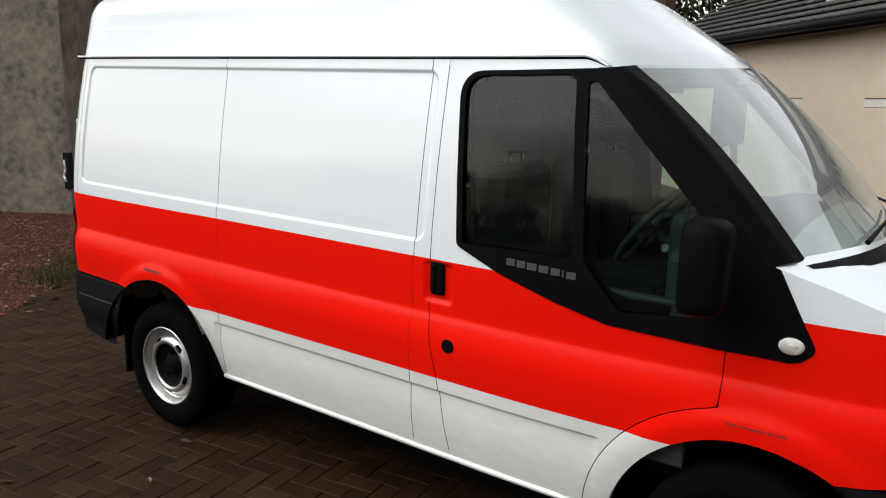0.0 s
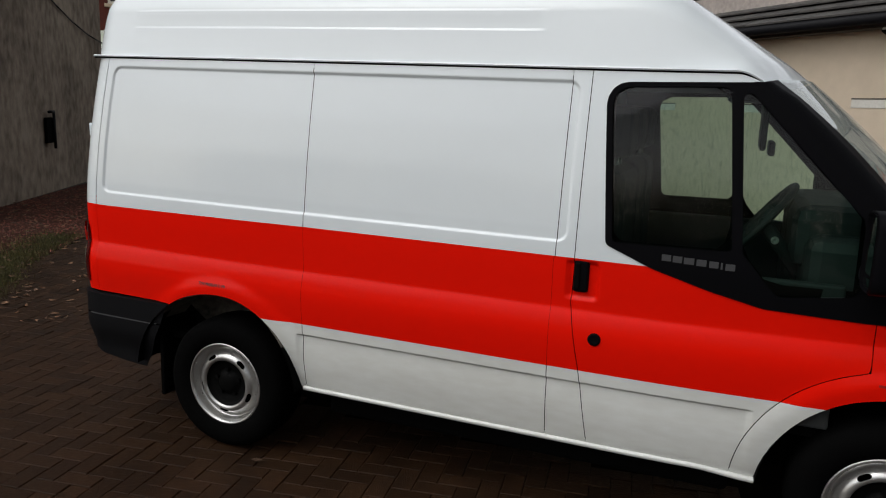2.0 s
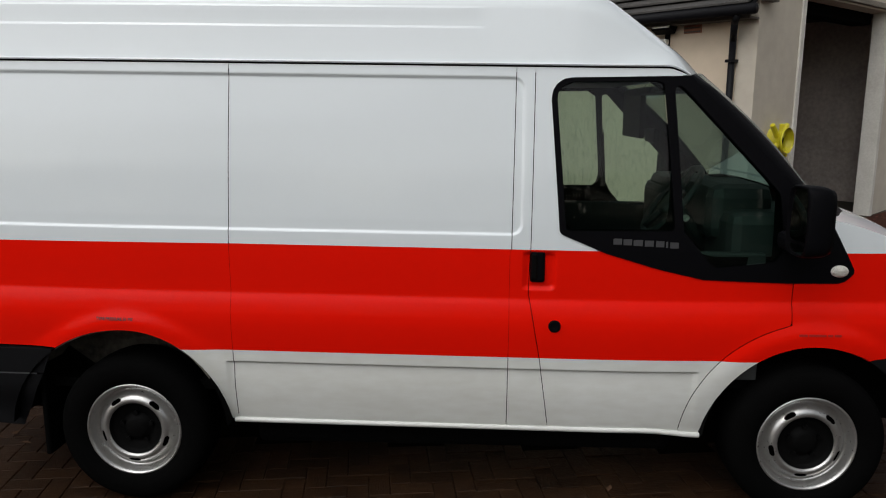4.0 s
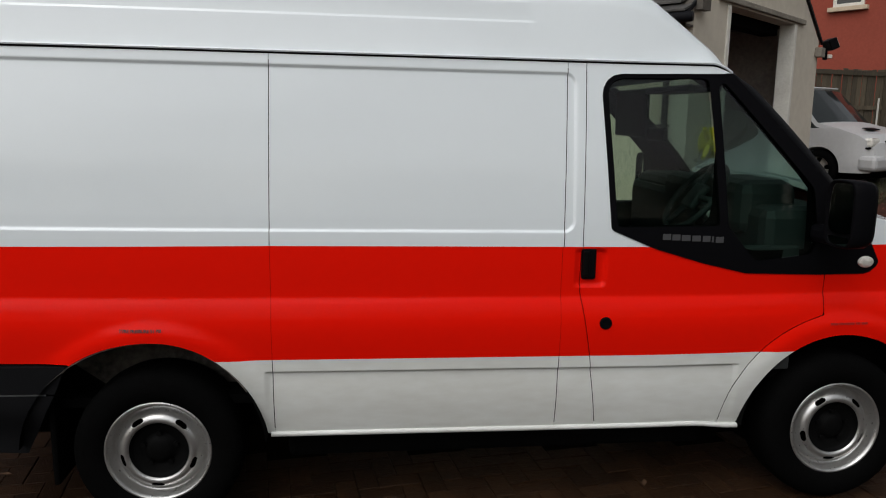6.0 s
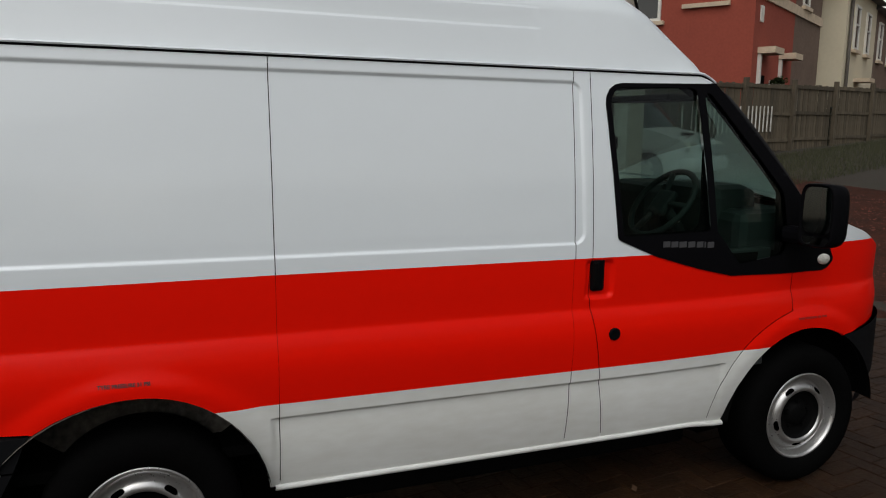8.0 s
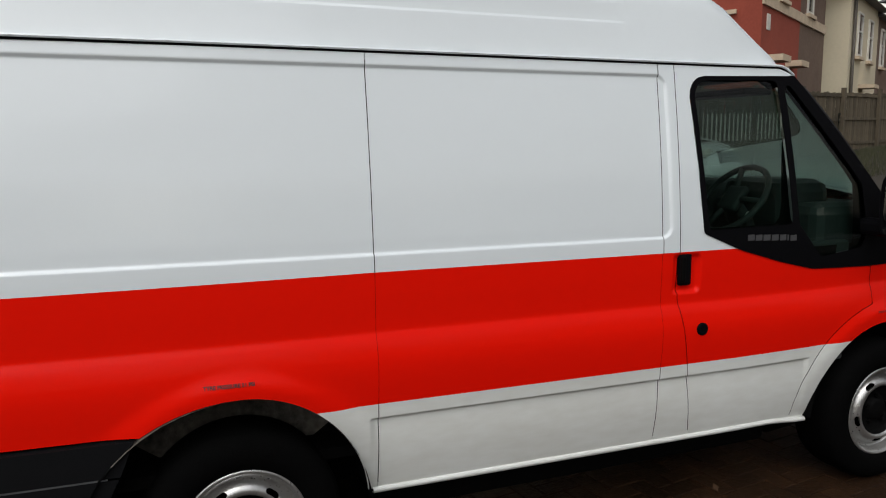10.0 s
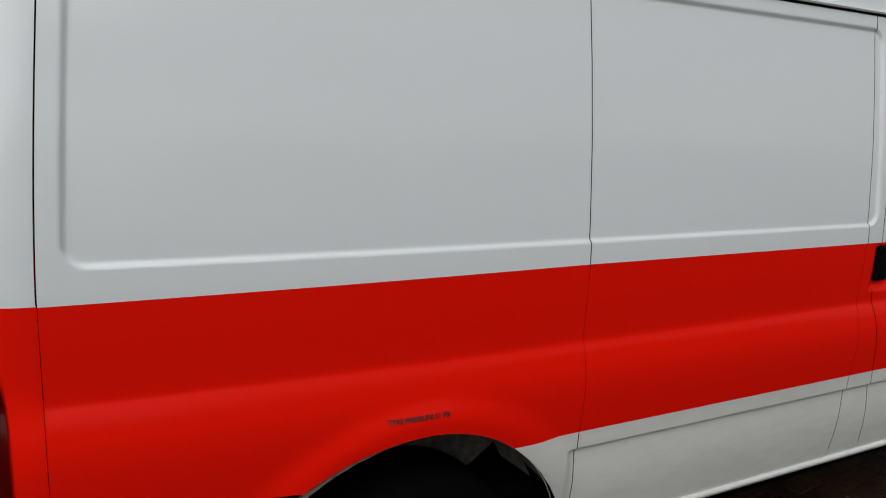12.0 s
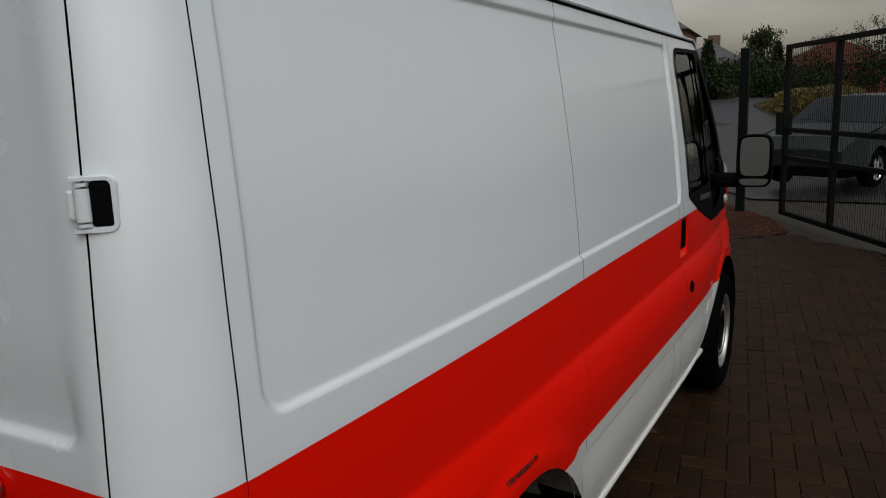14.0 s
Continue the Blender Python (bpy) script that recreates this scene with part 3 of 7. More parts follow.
    for x0, x1 in zip(*(lambda g: (g[:-1], g[1:]))(lines(-0.80, 3.7, 0.06))):
        for z0, z1 in zip(*(lambda g: (g[:-1], g[1:]))(lines(0.40, 1.92, 0.06))):
            poly = [(x0, z0), (x1, z0), (x1, z1), (x0, z1)]
            poly = keep(poly, lambda p: roof_line(p[0]) - 0.03 - p[1])
            poly = keep(poly, lambda p: rear_arch(*p) - 0.01)
            poly = keep(poly, lambda p: math.hypot(p[0] - 2.933, p[1] - 0.345) - 0.456)
            if x1 > 1.75 and z1 > 1.1:
                poly = keep(poly, lambda p: max(min(1.80 - p[0], 9), 1.16 - p[1], GLASS_A(p) if p[0] < 2.31 else GLASS_B(p)) if p[0] < 2.8 else 1)
            if poly:
                inner.add(poly, 0, fl)
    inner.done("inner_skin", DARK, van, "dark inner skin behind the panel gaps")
    # sill lip
    vs, fs = [], []
    for k in range(33):
        x = 0.450 + (2.485 - 0.450) * k / 32
        y = side_y(x, 0.395)
        for off, z in ((-0.03, 0.40), (0.004, 0.399), (0.012, 0.392), (0.010, 0.380), (-0.02, 0.372)):
            vs.append((x, s * (y + off), z + bow(x) - (0.018 * smooth_step(2.25, 2.485, x))))
    for k in range(32):
        for q in range(4):
            f = (k * 5 + q, k * 5 + 5 + q, k * 5 + 6 + q, k * 5 + 1 + q)
            fs.append(f if s > 0 else tuple(reversed(f)))
    mesh_ob("sill", vs, fs, WHITE_LOW, van, "white sill lip", smooth=True)
    # wheel arch liners, closed towards the van's middle
    for (cx, cz), r in ((AXLE_R, 0.468), (AXLE_F, 0.448)):
        vs, fs = [], []
        for k in range(25):
            a = math.radians(5 + 170 * k / 24)
            ax = 1.0 if cx > 1 else (0.436 if math.cos(a) > 0 else 0.52) / 0.468
            for w, rr in ((side_y(cx, 0.8) - 0.004, r), (0.86, r + 0.01), (0.71, r + 0.004), (0.70, 0.02)):
                vs.append((cx + ax * rr * math.cos(a), s * w, cz + rr * math.sin(a) + bow(cx)))
        for k in range(24):
            for q in range(3):
                fs.append((k * 4 + q, k * 4 + 4 + q, k * 4 + 5 + q, k * 4 + 1 + q))
        # rear liner painted pale above z 0.60 as if lit, near-black shade elsewhere
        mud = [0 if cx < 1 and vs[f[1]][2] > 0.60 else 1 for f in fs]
        mesh_ob("wheel_arch_liner", vs, fs, [ARCH, DARK], van, "mud-dulled wheel arch liner, its lit top and shaded base painted", smooth=True, fm=mud)
    return out


# muddy liner colour, lightened to stand for daylight reaching the arch's top
ARCH = mat("lit_muddy_arch_liner", (0.17, 0.15, 0.125), 0.9, var=0.9, scale=4, dark=(0.02, 0.018, 0.015), bump=0.4, bscale=40)
van = empty("van", "white high-roof panel van with a broad red side stripe", "van")
right = build_side(van, -1)
left = build_side(van, 1)

# rear pillars, lamps and doors
RZ = lines(0.45, 1.94, 0.04, (1.165, 1.205, 0.005), (1.235, 1.29, 0.004), (1.84, 1.90, 0.006))
DOOR_PANEL = sd_box(0.135, 0.84, 1.250, 1.865, 0.03)


def rear_plan(u):
    """Plan curve round the rear corner: u 0 at the side seam, 1 at the end of the arc, then metres along the rear face."""
    if u <= 1:
        a = u * math.pi / 2
        return -0.803 - 0.142 * math.sin(a), 0.118 * (1 - math.cos(a))
    return -0.945 - 0.02 * smooth_step(0, 0.6, u - 1), 0.118 + (u - 1)


def gap_u(z):
    """Where the rear door's gap runs on the plan curve."""
    return float(np.interp(z, [0.5, 1.2, 1.5, 1.9], [0.88, 0.86, 0.79, 0.70]))


def red_edge(u):
    """Height of the stripe's upper edge round the rear corner."""
    return 1.177 + 0.022 * smooth_step(0.45, 0.95, u)


def rear_at(s, off=0.0):
    def f(u, z):
        x, inset = rear_plan(u)
        w = half(-0.803, z) - inset
        a = min(1, u) * math.pi / 2
        d = 0.0
        if u > 0.72:
            yy = 0.118 + (u - 1) if u > 1 else inset
            d = 0.010 * smooth_step(0.004, -0.012, DOOR_PANEL((yy, z))) * (0.1 + 0.9 * smooth_step(1.38, 1.262, z))
            d += 0.006 * smooth_step(-0.003, 0.010, z - 1.105) * smooth_step(1.16, 1.125, z) * smooth_step(0.12, 0.17, yy)
        return Vector((x + lean(z) * (1 + 0.25 * min(1.0, u)) - (off - d) * math.sin(a), s * (w + off * math.cos(a)), z + bow(-0.9)))
    return f


for s in (-1, 1):
    pil, dr = Sheet(rear_at(s)), Sheet(rear_at(s))
    us = lines(0, 1.0, 0.04, (0.66, 0.92, 0.02))
    us += [1.0 + v for v in lines(0.02, 0.795, 0.04, (0.0, 0.12, 0.01), (0.7, 0.78, 0.01))]
    for i in range(len(us) - 1):
        for j in range(len(RZ) - 1):
            poly = [(us[i], RZ[j]), (us[i + 1], RZ[j]), (us[i + 1], RZ[j + 1]), (us[i], RZ[j + 1])]
            for sheet, f in ((pil, lambda p: gap_u(p[1]) - 0.008 - p[0]), (dr, lambda p: p[0] - gap_u(p[1]) - 0.008)):
                q = keep(poly, f)
                if sheet is pil:
                    q = keep(q, lambda p: p[1] - 0.716)
                    q = keep(q, lambda p: p[0] - (0.014 if p[1] > 1.177 else 0.005))
                else:
                    q = keep(q, lambda p: p[1] - 0.52)
                    q = keep(q, lambda p: 1.765 - p[0] + (half(-0.803, p[1]) - 0.885))
                if q:
                    for r, mi in ((keep(q, lambda p: p[1] - red_edge(p[0])), 0), (keep(keep(q, lambda p: red_edge(p[0]) - p[1]), lambda p: p[1] - (0.70 if sheet is pil else 0.60)), 1), (keep(q, lambda p: (0.70 if sheet is pil else 0.60) - p[1]), 0)):
                        if r:
                            sheet.add(r, mi, s < 0)
    pil.done("rear_pillar", [WHITE, RED], van, "rounded white and red rear corner pillar")
    rd = dr.done("rear_door", [WHITE_WET, RED], van, "wet white and red rear door")
    # lamp
    LO = sd_poly([(0.665, 1.105), (0.575, 1.094), (0.48, 1.080), (0.40, 1.060), (0.335, 1.028), (0.30, 0.985), (0.29, 0.93), (0.29, 0.77), (0.67, 0.77), (0.685, 0.95)], 0.012)
    LR = sd_poly([(0.645, 1.072), (0.54, 1.058), (0.475, 1.038), (0.450, 1.010), (0.465, 0.985), (0.54, 0.972), (0.650, 0.982)], 0.008)
    LC = sd_poly([(0.480, 0.946), (0.490, 0.80), (0.645, 0.80), (0.645, 0.958)], 0.008)
    housing, lclear = Sheet(rear_at(s, 0.006)), Sheet(rear_at(s, 0.011))
    lred = Sheet(lambda u, z: rear_at(s, 0.011 + 0.012 * max(0.0, 1 - ((u - 0.55) / 0.11) ** 2 - ((z - 1.020) / 0.055) ** 2) ** 0.5)(u, z))
    lu, lz = lines(0.2, 0.72, 0.02), lines(0.74, 1.13, 0.01)
    for i in range(len(lu) - 1):
        for j in range(len(lz) - 1):
            poly = [(lu[i], lz[j]), (lu[i + 1], lz[j]), (lu[i + 1], lz[j + 1]), (lu[i], lz[j + 1])]
            for sheet, f in ((housing, LO), (lred, LR), (lclear, LC)):
                q = keep(poly, lambda p: -f(p))
                if q:
                    sheet.add(q, 0, s < 0)
    lamp = housing.done("rear_lamp", LAMP_DARK, van, "tall dark red rear lamp")
    lred.done("stop_lens", LAMP_RED, lamp, "bright red stop lens")
    lclear.done("reversing_lens", LAMP_CLEAR, lamp, "clear reversing lens")
    # door hinges
    for hz, uu in ((1.558, 0.715), (0.66, 0.82)):
        o = rear_at(s)(uu, hz)
        n = (rear_at(s, 0.05)(uu - 0.13, hz) - rear_at(s)(uu - 0.13, hz)).normalized()
        tang = Vector((0, 0, 1)).cross(n)
        m = Matrix.Translation(o) @ Matrix((tang, n, (0, 0, 1))).transposed().to_4x4() @ Matrix.Diagonal((-s, 1, 1, 1))
        # a C-shaped white bracket, its outer corners rounded
        rim_o = [(-0.022, -0.034)] + [(0.017 + 0.012 * math.cos(a), -0.022 + 0.012 * math.sin(a)) for a in [radians(-90 + 15 * q) for q in range(7)]] + [(0.017 + 0.012 * math.cos(a), 0.022 + 0.012 * math.sin(a)) for a in [radians(15 * q) for q in range(7)]] + [(-0.022, 0.034)]
        rim_i = [(-0.022, -0.0285)] + [(0.0165 + 0.007 * math.cos(a), -0.0215 + 0.007 * math.sin(a)) for a in [radians(-90 + 15 * q) for q in range(7)]] + [(0.0165 + 0.007 * math.cos(a), 0.0215 + 0.007 * math.sin(a)) for a in [radians(15 * q) for q in range(7)]] + [(-0.022, 0.0285)]
        k = len(rim_o)
        vs = [m @ Vector((x, y, z)) for ring, y in ((rim_o, -0.012), (rim_o, 0.006), ([(x * 0.97, z * 0.97) for x, z in rim_o], 0.009), (rim_i, 0.009), (rim_i, -0.012)) for x, z in ring]
        fs = [(r * k + q, r * k + q + 1, r * k + k + q + 1, r * k + k + q) for r in range(4) for q in range(k - 1)]
        fs += [(0, k, 2 * k, 3 * k, 4 * k), tuple(r * k + k - 1 for r in range(4, -1, -1))]
        hinge = mesh_ob("door_hinge", vs, fs, WHITE, van, "white bracket hinge with black insert")
        box("insert", (-0.003, -0.012, -0.0275), (0.0235, 0.0075, 0.0275), BLACK_TRIM, hinge, "black hinge insert", 0.005, m)
        bm = bmesh.new()
        add_tube(bm, m @ Vector((-0.011, 0.004, -0.0195)), m @ Vector((-0.011, 0.004, 0.0195)), 0.0098, seg=16)
        add_box(bm, (-0.029, -0.010, -0.0185), (-0.012, 0.006, 0.0185), m, 0.004)
        for q in (-0.024, 0.024):
            add_tube(bm, m @ Vector((-0.011, 0.004, q - 0.002)), m @ Vector((-0.011, 0.004, q + 0.002)), 0.0085, seg=16)
        part("hinge_pin", bm, WHITE, hinge)
# badge, handle and plate on the rear doors
bm = bmesh.new()
bmesh.ops.create_uvsphere(bm, u_segments=24, v_segments=10, radius=1, matrix=pose(-0.957, -0.565, 1.184) @ Matrix.Diagonal((0.012, 0.072, 0.034, 1)))
badge = part("badge", bm, CHROME, van, "oval chrome badge", True)
bm = bmesh.new()
bmesh.ops.create_uvsphere(bm, u_segments=24, v_segments=10, radius=1, matrix=pose(-0.961, -0.565, 1.184) @ Matrix.Diagonal((0.012, 0.060, 0.026, 1)))
part("badge_field", bm, BADGE_BLUE, badge, "dark blue oval field", True)
box("rear_handle", (-0.974, -0.17, 0.87), (-0.955, -0.09, 0.94), BLACK_TRIM, van, "black rear door handle", 0.012)
box("number_plate", (-0.966, 0.10, 0.90), (-0.960, 0.40, 0.97), PLATE, van, "yellow rear plate with dark bars", 0.003)
for k in range(5):
    box("plate_bar", (-0.9675, 0.12 + k * 0.055, 0.912), (-0.966, 0.15 + k * 0.055, 0.958), TEXT_BLACK, van)
box("rear_trim_strip", (-0.985, -0.70, 0.60), (-0.955, 0.70, 0.625), WHITE, van, "white lower door strip", 0.006)


# bumper at the rear: wraps round the corners, with a ribbed step
def wrap(s, off=0.0):
    def f(u, z):
        if u < 0:
            x, inset = -0.803 - u * 0.5, 0.0
        else:
            x, inset = rear_plan(u)
        a = max(0, min(1, u)) * math.pi / 2
        k = 0.018 + off - 0.035 * smooth_step(0.55, 0.40, z)
        return Vector((x - k * math.sin(a), s * (half(max(x, -0.803), 0.72) - inset + k * math.cos(a)), z + 0.002))
    return f


for s in (-1, 1):
    sh = Sheet(wrap(s))
    us = lines(-0.97, 0.0, 0.06) + lines(0.05, 1.0, 0.05) + [1.0 + v for v in lines(0.05, 0.85, 0.1)]
    zs = lines(0.34, 0.713, 0.03, (0.588, 0.612, 0.004))
    for i in range(len(us) - 1):
        for j in range(len(zs) - 1):
            poly = [(us[i], zs[j]), (us[i + 1], zs[j]), (us[i + 1], zs[j + 1]), (us[i], zs[j + 1])]
            poly = keep(poly, lambda p: float(np.interp(p[1], [0.345, 0.60, 0.72], [-0.505, -0.372, -0.322])) - (-0.803 - p[0] * 0.5 if p[0] < 0 else -0.9))
            poly = keep(poly, lambda p: abs(p[1] - 0.600) - 0.003)
            poly = keep(poly, lambda p: p[1] - (0.345 + 0.06 * smooth_step(-0.6, 0.8, p[0])))
            poly = keep(poly, lambda p: 0.52 - p[1] if p[0] > 1.02 else 1)
            if poly:
                sh.add(poly, 0, s < 0)
    bump = sh.done("rear_bumper_corner", BUMPER, van, "dark grey plastic bumper corner")
    # closing top ledge
    vs = [wrap(s)(u, 0.713) for u in us if u <= 1.0] + [wrap(s, -0.05)(u, 0.717) for u in us if u <= 1.0]
    n = len(vs) // 2
    mesh_ob("bumper_ledge", vs, [(k, k + 1, n + k + 1, n + k) if s < 0 else (k, n + k, n + k + 1, k + 1) for k in range(n - 1)], BUMPER, bump)
    vs = [wrap(s, -0.012)(u, z) for z in (0.582, 0.618) for u in us if -0.84 < u <= 1.0]
    n = len(vs) // 2
    mesh_ob("bumper_groove", vs, [(k, k + 1, n + k + 1, n + k) for k in range(n - 1)], GREYP, bump, "pale groove line")
    box("mud_flap", (-0.42, s * 0.62, 0.20), (-0.395, s * 0.94, 0.60), RUBBER, van, "black rubber mud flap", 0.01)
bm = bmesh.new()
add_box(bm, (-1.10, -0.62, 0.40), (-0.93, 0.62, 0.50), None, 0.015)
step = part("rear_step", bm, BUMPER, van, "black plastic rear step")
bm = bmesh.new()
for k in range(34):
    y = -0.58 + k * 0.035
    add_box(bm, (-1.085, y, 0.499), (-0.965, y + 0.016, 0.506), pose(0, 0, 0) @ Matrix.Shear("XZ", 4, (0, 0)))
part("tread_ribs", bm, BUMPER, step, "raised tread ribs")
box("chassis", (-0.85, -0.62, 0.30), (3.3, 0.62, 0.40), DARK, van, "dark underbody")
# unseen box, added to keep light off the ground under the van
box("underfloor_light_block", (0.50, -0.78, 0.21), (2.40, 0.78, 0.40), DARK, van, "dark box added under the floor to block light", 0.03)
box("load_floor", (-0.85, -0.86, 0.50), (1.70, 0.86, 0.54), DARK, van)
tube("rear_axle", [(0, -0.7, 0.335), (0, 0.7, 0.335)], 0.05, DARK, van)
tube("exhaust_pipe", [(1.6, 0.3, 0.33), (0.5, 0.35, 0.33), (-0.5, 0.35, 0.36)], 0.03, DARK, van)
# unseen wheel shape, added to stop light coming through from the far side
lathe("rear_light_block", [(0.0, 0.08), (0.20, 0.08), (0.24, 0.10), (0.31, 0.09), (0.335, 0.05), (0.335, -0.05), (0.31, -0.09), (0.0, -0.08)], RUBBER, van, "black wheel shape added under the rear floor to block light", 32, pose(-0.52, 0.05, 0.33, 90))
for y in (-0.52, 0.52):
    tube("leaf_spring", [(-0.62, y, 0.42), (-0.3, y, 0.34), (0.0, y, 0.30), (0.3, y, 0.34), (0.6, y, 0.42)], 0.03, DARK, van, "dark leaf spring")
box("chassis_rail", (-0.80, -0.80, 0.43), (-0.44, -0.72, 0.55), DARK, van, "dark chassis rail end", 0.006)

# high roof
ROOF = [(0.880, -0.004), (0.872, 0.03), (0.861, 0.08), (0.8535, 0.118), (0.8500, 0.139), (0.8493, 0.1425), (0.8432, 0.149), (0.8424, 0.1525), (0.8390, 0.17), (0.8350, 0.20), (0.8325, 0.2205),
        (0.8318, 0.224), (0.8255, 0.2305), (0.8246, 0.234), (0.8225, 0.241), (0.8155, 0.255), (0.8035, 0.275), (0.78, 0.303), (0.74, 0.328), (0.68, 0.347), (0.55, 0.366), (0.35, 0.380), (0.0, 0.388)]
PLAIN = [(float(np.interp(z, [-0.004, 0.08, 0.16, 0.226, 0.241, 0.255], [0.880, 0.861, 0.8425, 0.8275, 0.8225, 0.8155])) if z < 0.25 else y, z) for y, z in ROOF]
RX = lines(-0.87, 2.62, 0.04, (-0.87, -0.6, 0.012), (1.46, 1.56, 0.02), (1.45, 2.62, 0.02))
vs, fs = [], []
full = [(-y, z, p) for (y, z), p in zip(ROOF, PLAIN)] + [(y, z, p) for (y, z), p in list(zip(ROOF, PLAIN))[-2::-1]]
for x in RX:
    k = smooth_step(1.56, 1.50, x) * smooth_step(-0.60, -0.54, x)
    for y, z, p in full:
        sg = -1 if y < 0 else 1
        yy = sg * (abs(y) * k + p[0] * (1 - k))
        cen = 1 - min(1, abs(yy) / 0.88) ** 2.2
        sh = 0.215 * cen
        xc = x if x < 1.45 else 1.45 + (x - 1.45) * (0.915 + sh) / 1.17
        f = xc - sh * smooth_step(1.3, 1.9, x)
        e = 0.20 * cen
        h = 1.0 if f < 1.83 - e else max(0.0, float(np.interp(f, [1.83 - e, 1.90 - e, 1.97 - e, 2.05 - e * 0.85, 2.365], [1.0, 0.985, 0.925, 0.79, 0.0])))
        # rear end leans forward and is rounded
        d = x + 0.87
        zz = z * h
        if d < 0.22:
            zz = min(zz, 0.388 * (0.05 + 0.95 * smooth_step(-0.02, 0.16, d) ** 0.7) + 0.02)
        inset = 0.05 * max(0.0, 1 - d / 0.12) ** 2
        taper = 0.03 * (max(0, 0.3 - x) / 1.1) ** 2 + (0.028 * ((x - 2.0) / 0.4) ** 2 * 0.6 if x > 2.0 else 0)
        vs.append((xc, yy - sg * (taper + inset) if yy else 0.0, 1.938 + zz + bow(x) - gutter_drop(xc - sh) * abs(yy) / 0.88))
n = len(full)
for i in range(len(RX) - 1):
    for j in range(n - 1):
        fs.append((i * n + j, i * n + n + j, i * n + n + j + 1, i * n + j + 1))
fs.append(tuple(range(n)))
roof = mesh_ob("high_roof", vs, fs, WHITE, van, "white ribbed high roof", smooth=True)
for s in (-1, 1):
    vs, fs = [], []
    gx = lines(-0.852, 2.362, 0.05, (2.26, 2.362, 0.01))
    for x in gx:
        drop = gutter_drop(x)
        y = half(max(x, -0.803), 1.93) - 0.004
        for off, z in ((-0.02, 0.006), (0.012, 0.006), (0.015, 0.001), (0.012, -0.004), (-0.02, -0.004)):
            vs.append((x, s * (y + off), 1.938 + z + bow(x) - drop))
    for k in range(len(gx) - 1):
        for q in range(4):
            f = (k * 5 + q, k * 5 + 5 + q, k * 5 + 6 + q, k * 5 + 1 + q)
            fs.append(f if s > 0 else tuple(reversed(f)))
    fs += [tuple(range(5)), tuple(range(len(vs) - 5, len(vs)))]
    mesh_ob("rain_gutter", vs, fs, WHITE, roof, "thin rain gutter lip", smooth=False)
    # thin black strip along the gutter's underside
    vs, fs = [], []
    for x in gx:
        y = half(max(x, -0.803), 1.93) - 0.004
        drop = gutter_drop(x)
        for off, z in ((0.009, -0.0045), (0.006, -0.011), (-0.012, -0.011)):
            vs.append((x, s * (y + off), 1.938 + z + bow(x) - drop))
    for k in range(len(gx) - 1):
        for q in range(2):
            f = (k * 3 + q, k * 3 + 3 + q, k * 3 + 4 + q, k * 3 + 1 + q)
            fs.append(f if s > 0 else tuple(reversed(f)))
    mesh_ob("gutter_underline", vs, fs, BLACK_TRIM, roof, "thin black strip under the gutter")


# windscreen, pillars, bonnet, front bumper
def screen(u, v):
    """u -1..1 across, v 0 at the top, 1 at the scuttle."""
    c = 1 - abs(u) ** 2.2
    top = Vector((2.375 + 0.21 * c, 0.845 * u, 1.893 + 0.02 * c))
    low = Vector((2.955 + 0.20 * c, 0.845 * u, 1.315 + 0.01 * c))
    p = top.lerp(low, v)
    return p + Vector((0.035, 0, 0.03)) * math.sin(v * math.pi) * 0.6


vs, fs = [], []
for j in range(13):
    for i in range(25):
        vs.append(screen(-0.92 + 1.84 * i / 24, j / 12))
for j in range(12):
    for i in range(24):
        a = j * 25 + i
        fs.append((a, a + 25, a + 26, a + 1))
mesh_ob("windscreen", vs, fs, SCREEN, van, "large raked windscreen with rain drops", smooth=True)
for s in (-1, 1):
    vs, fs = [], []
    for j in range(17):
        v = j / 16
        e = screen(s * 0.915, v)
        x = 2.362 + (2.935 - 2.362) * v
        z = roof_line(x)
        o = Vector((x, s * (side_y(x, z) + 0.004), z + bow(x)))
        o0 = Vector((x - 0.03, s * (side_y(x - 0.03, z) + 0.004), z + bow(x)))
        k = smooth_step(0.0, 0.14, v)
        m1 = (o + e) / 2 + Vector((0.012, s * 0.012, 0.010)) * k
        vs += [o0, o, m1, e + Vector((0.004, 0, 0.004)) * k, e - Vector((0.03, 0, 0.03))]
    for j in range(16):
        for q in range(4):
            f = (j * 5 + q, j * 5 + 5 + q, j * 5 + 6 + q, j * 5 + 1 + q)
            fs.append(f if s < 0 else tuple(reversed(f)))
    mesh_ob("screen_pillar", vs, fs, BLACK_TRIM, van, "black windscreen pillar cover", smooth=True)
vs, fs = [], []
bx = lines(2.93, 3.80, 0.04)
for x in bx:
    w = half(x, 1.2) if x < 3.795 else 0.02
    for i in range(21):
        u = -1 + i / 10
        z = roof_line(x) + bow(x) + 0.075 * (1 - abs(u) ** 2.5) * min(1, (3.82 - x) / 0.3)
        vs.append((x + (0.0 if x > 2.95 else 0.0), u * (side_y(x, roof_line(x))), z))
for i in range(len(bx) - 1):
    for j in range(20):
        a = i * 21 + j
        fs.append((a, a + 21, a + 22, a + 1))
mesh_ob("bonnet", vs, fs, WHITE, van, "short white bonnet", smooth=True)
vs, fs = [], []
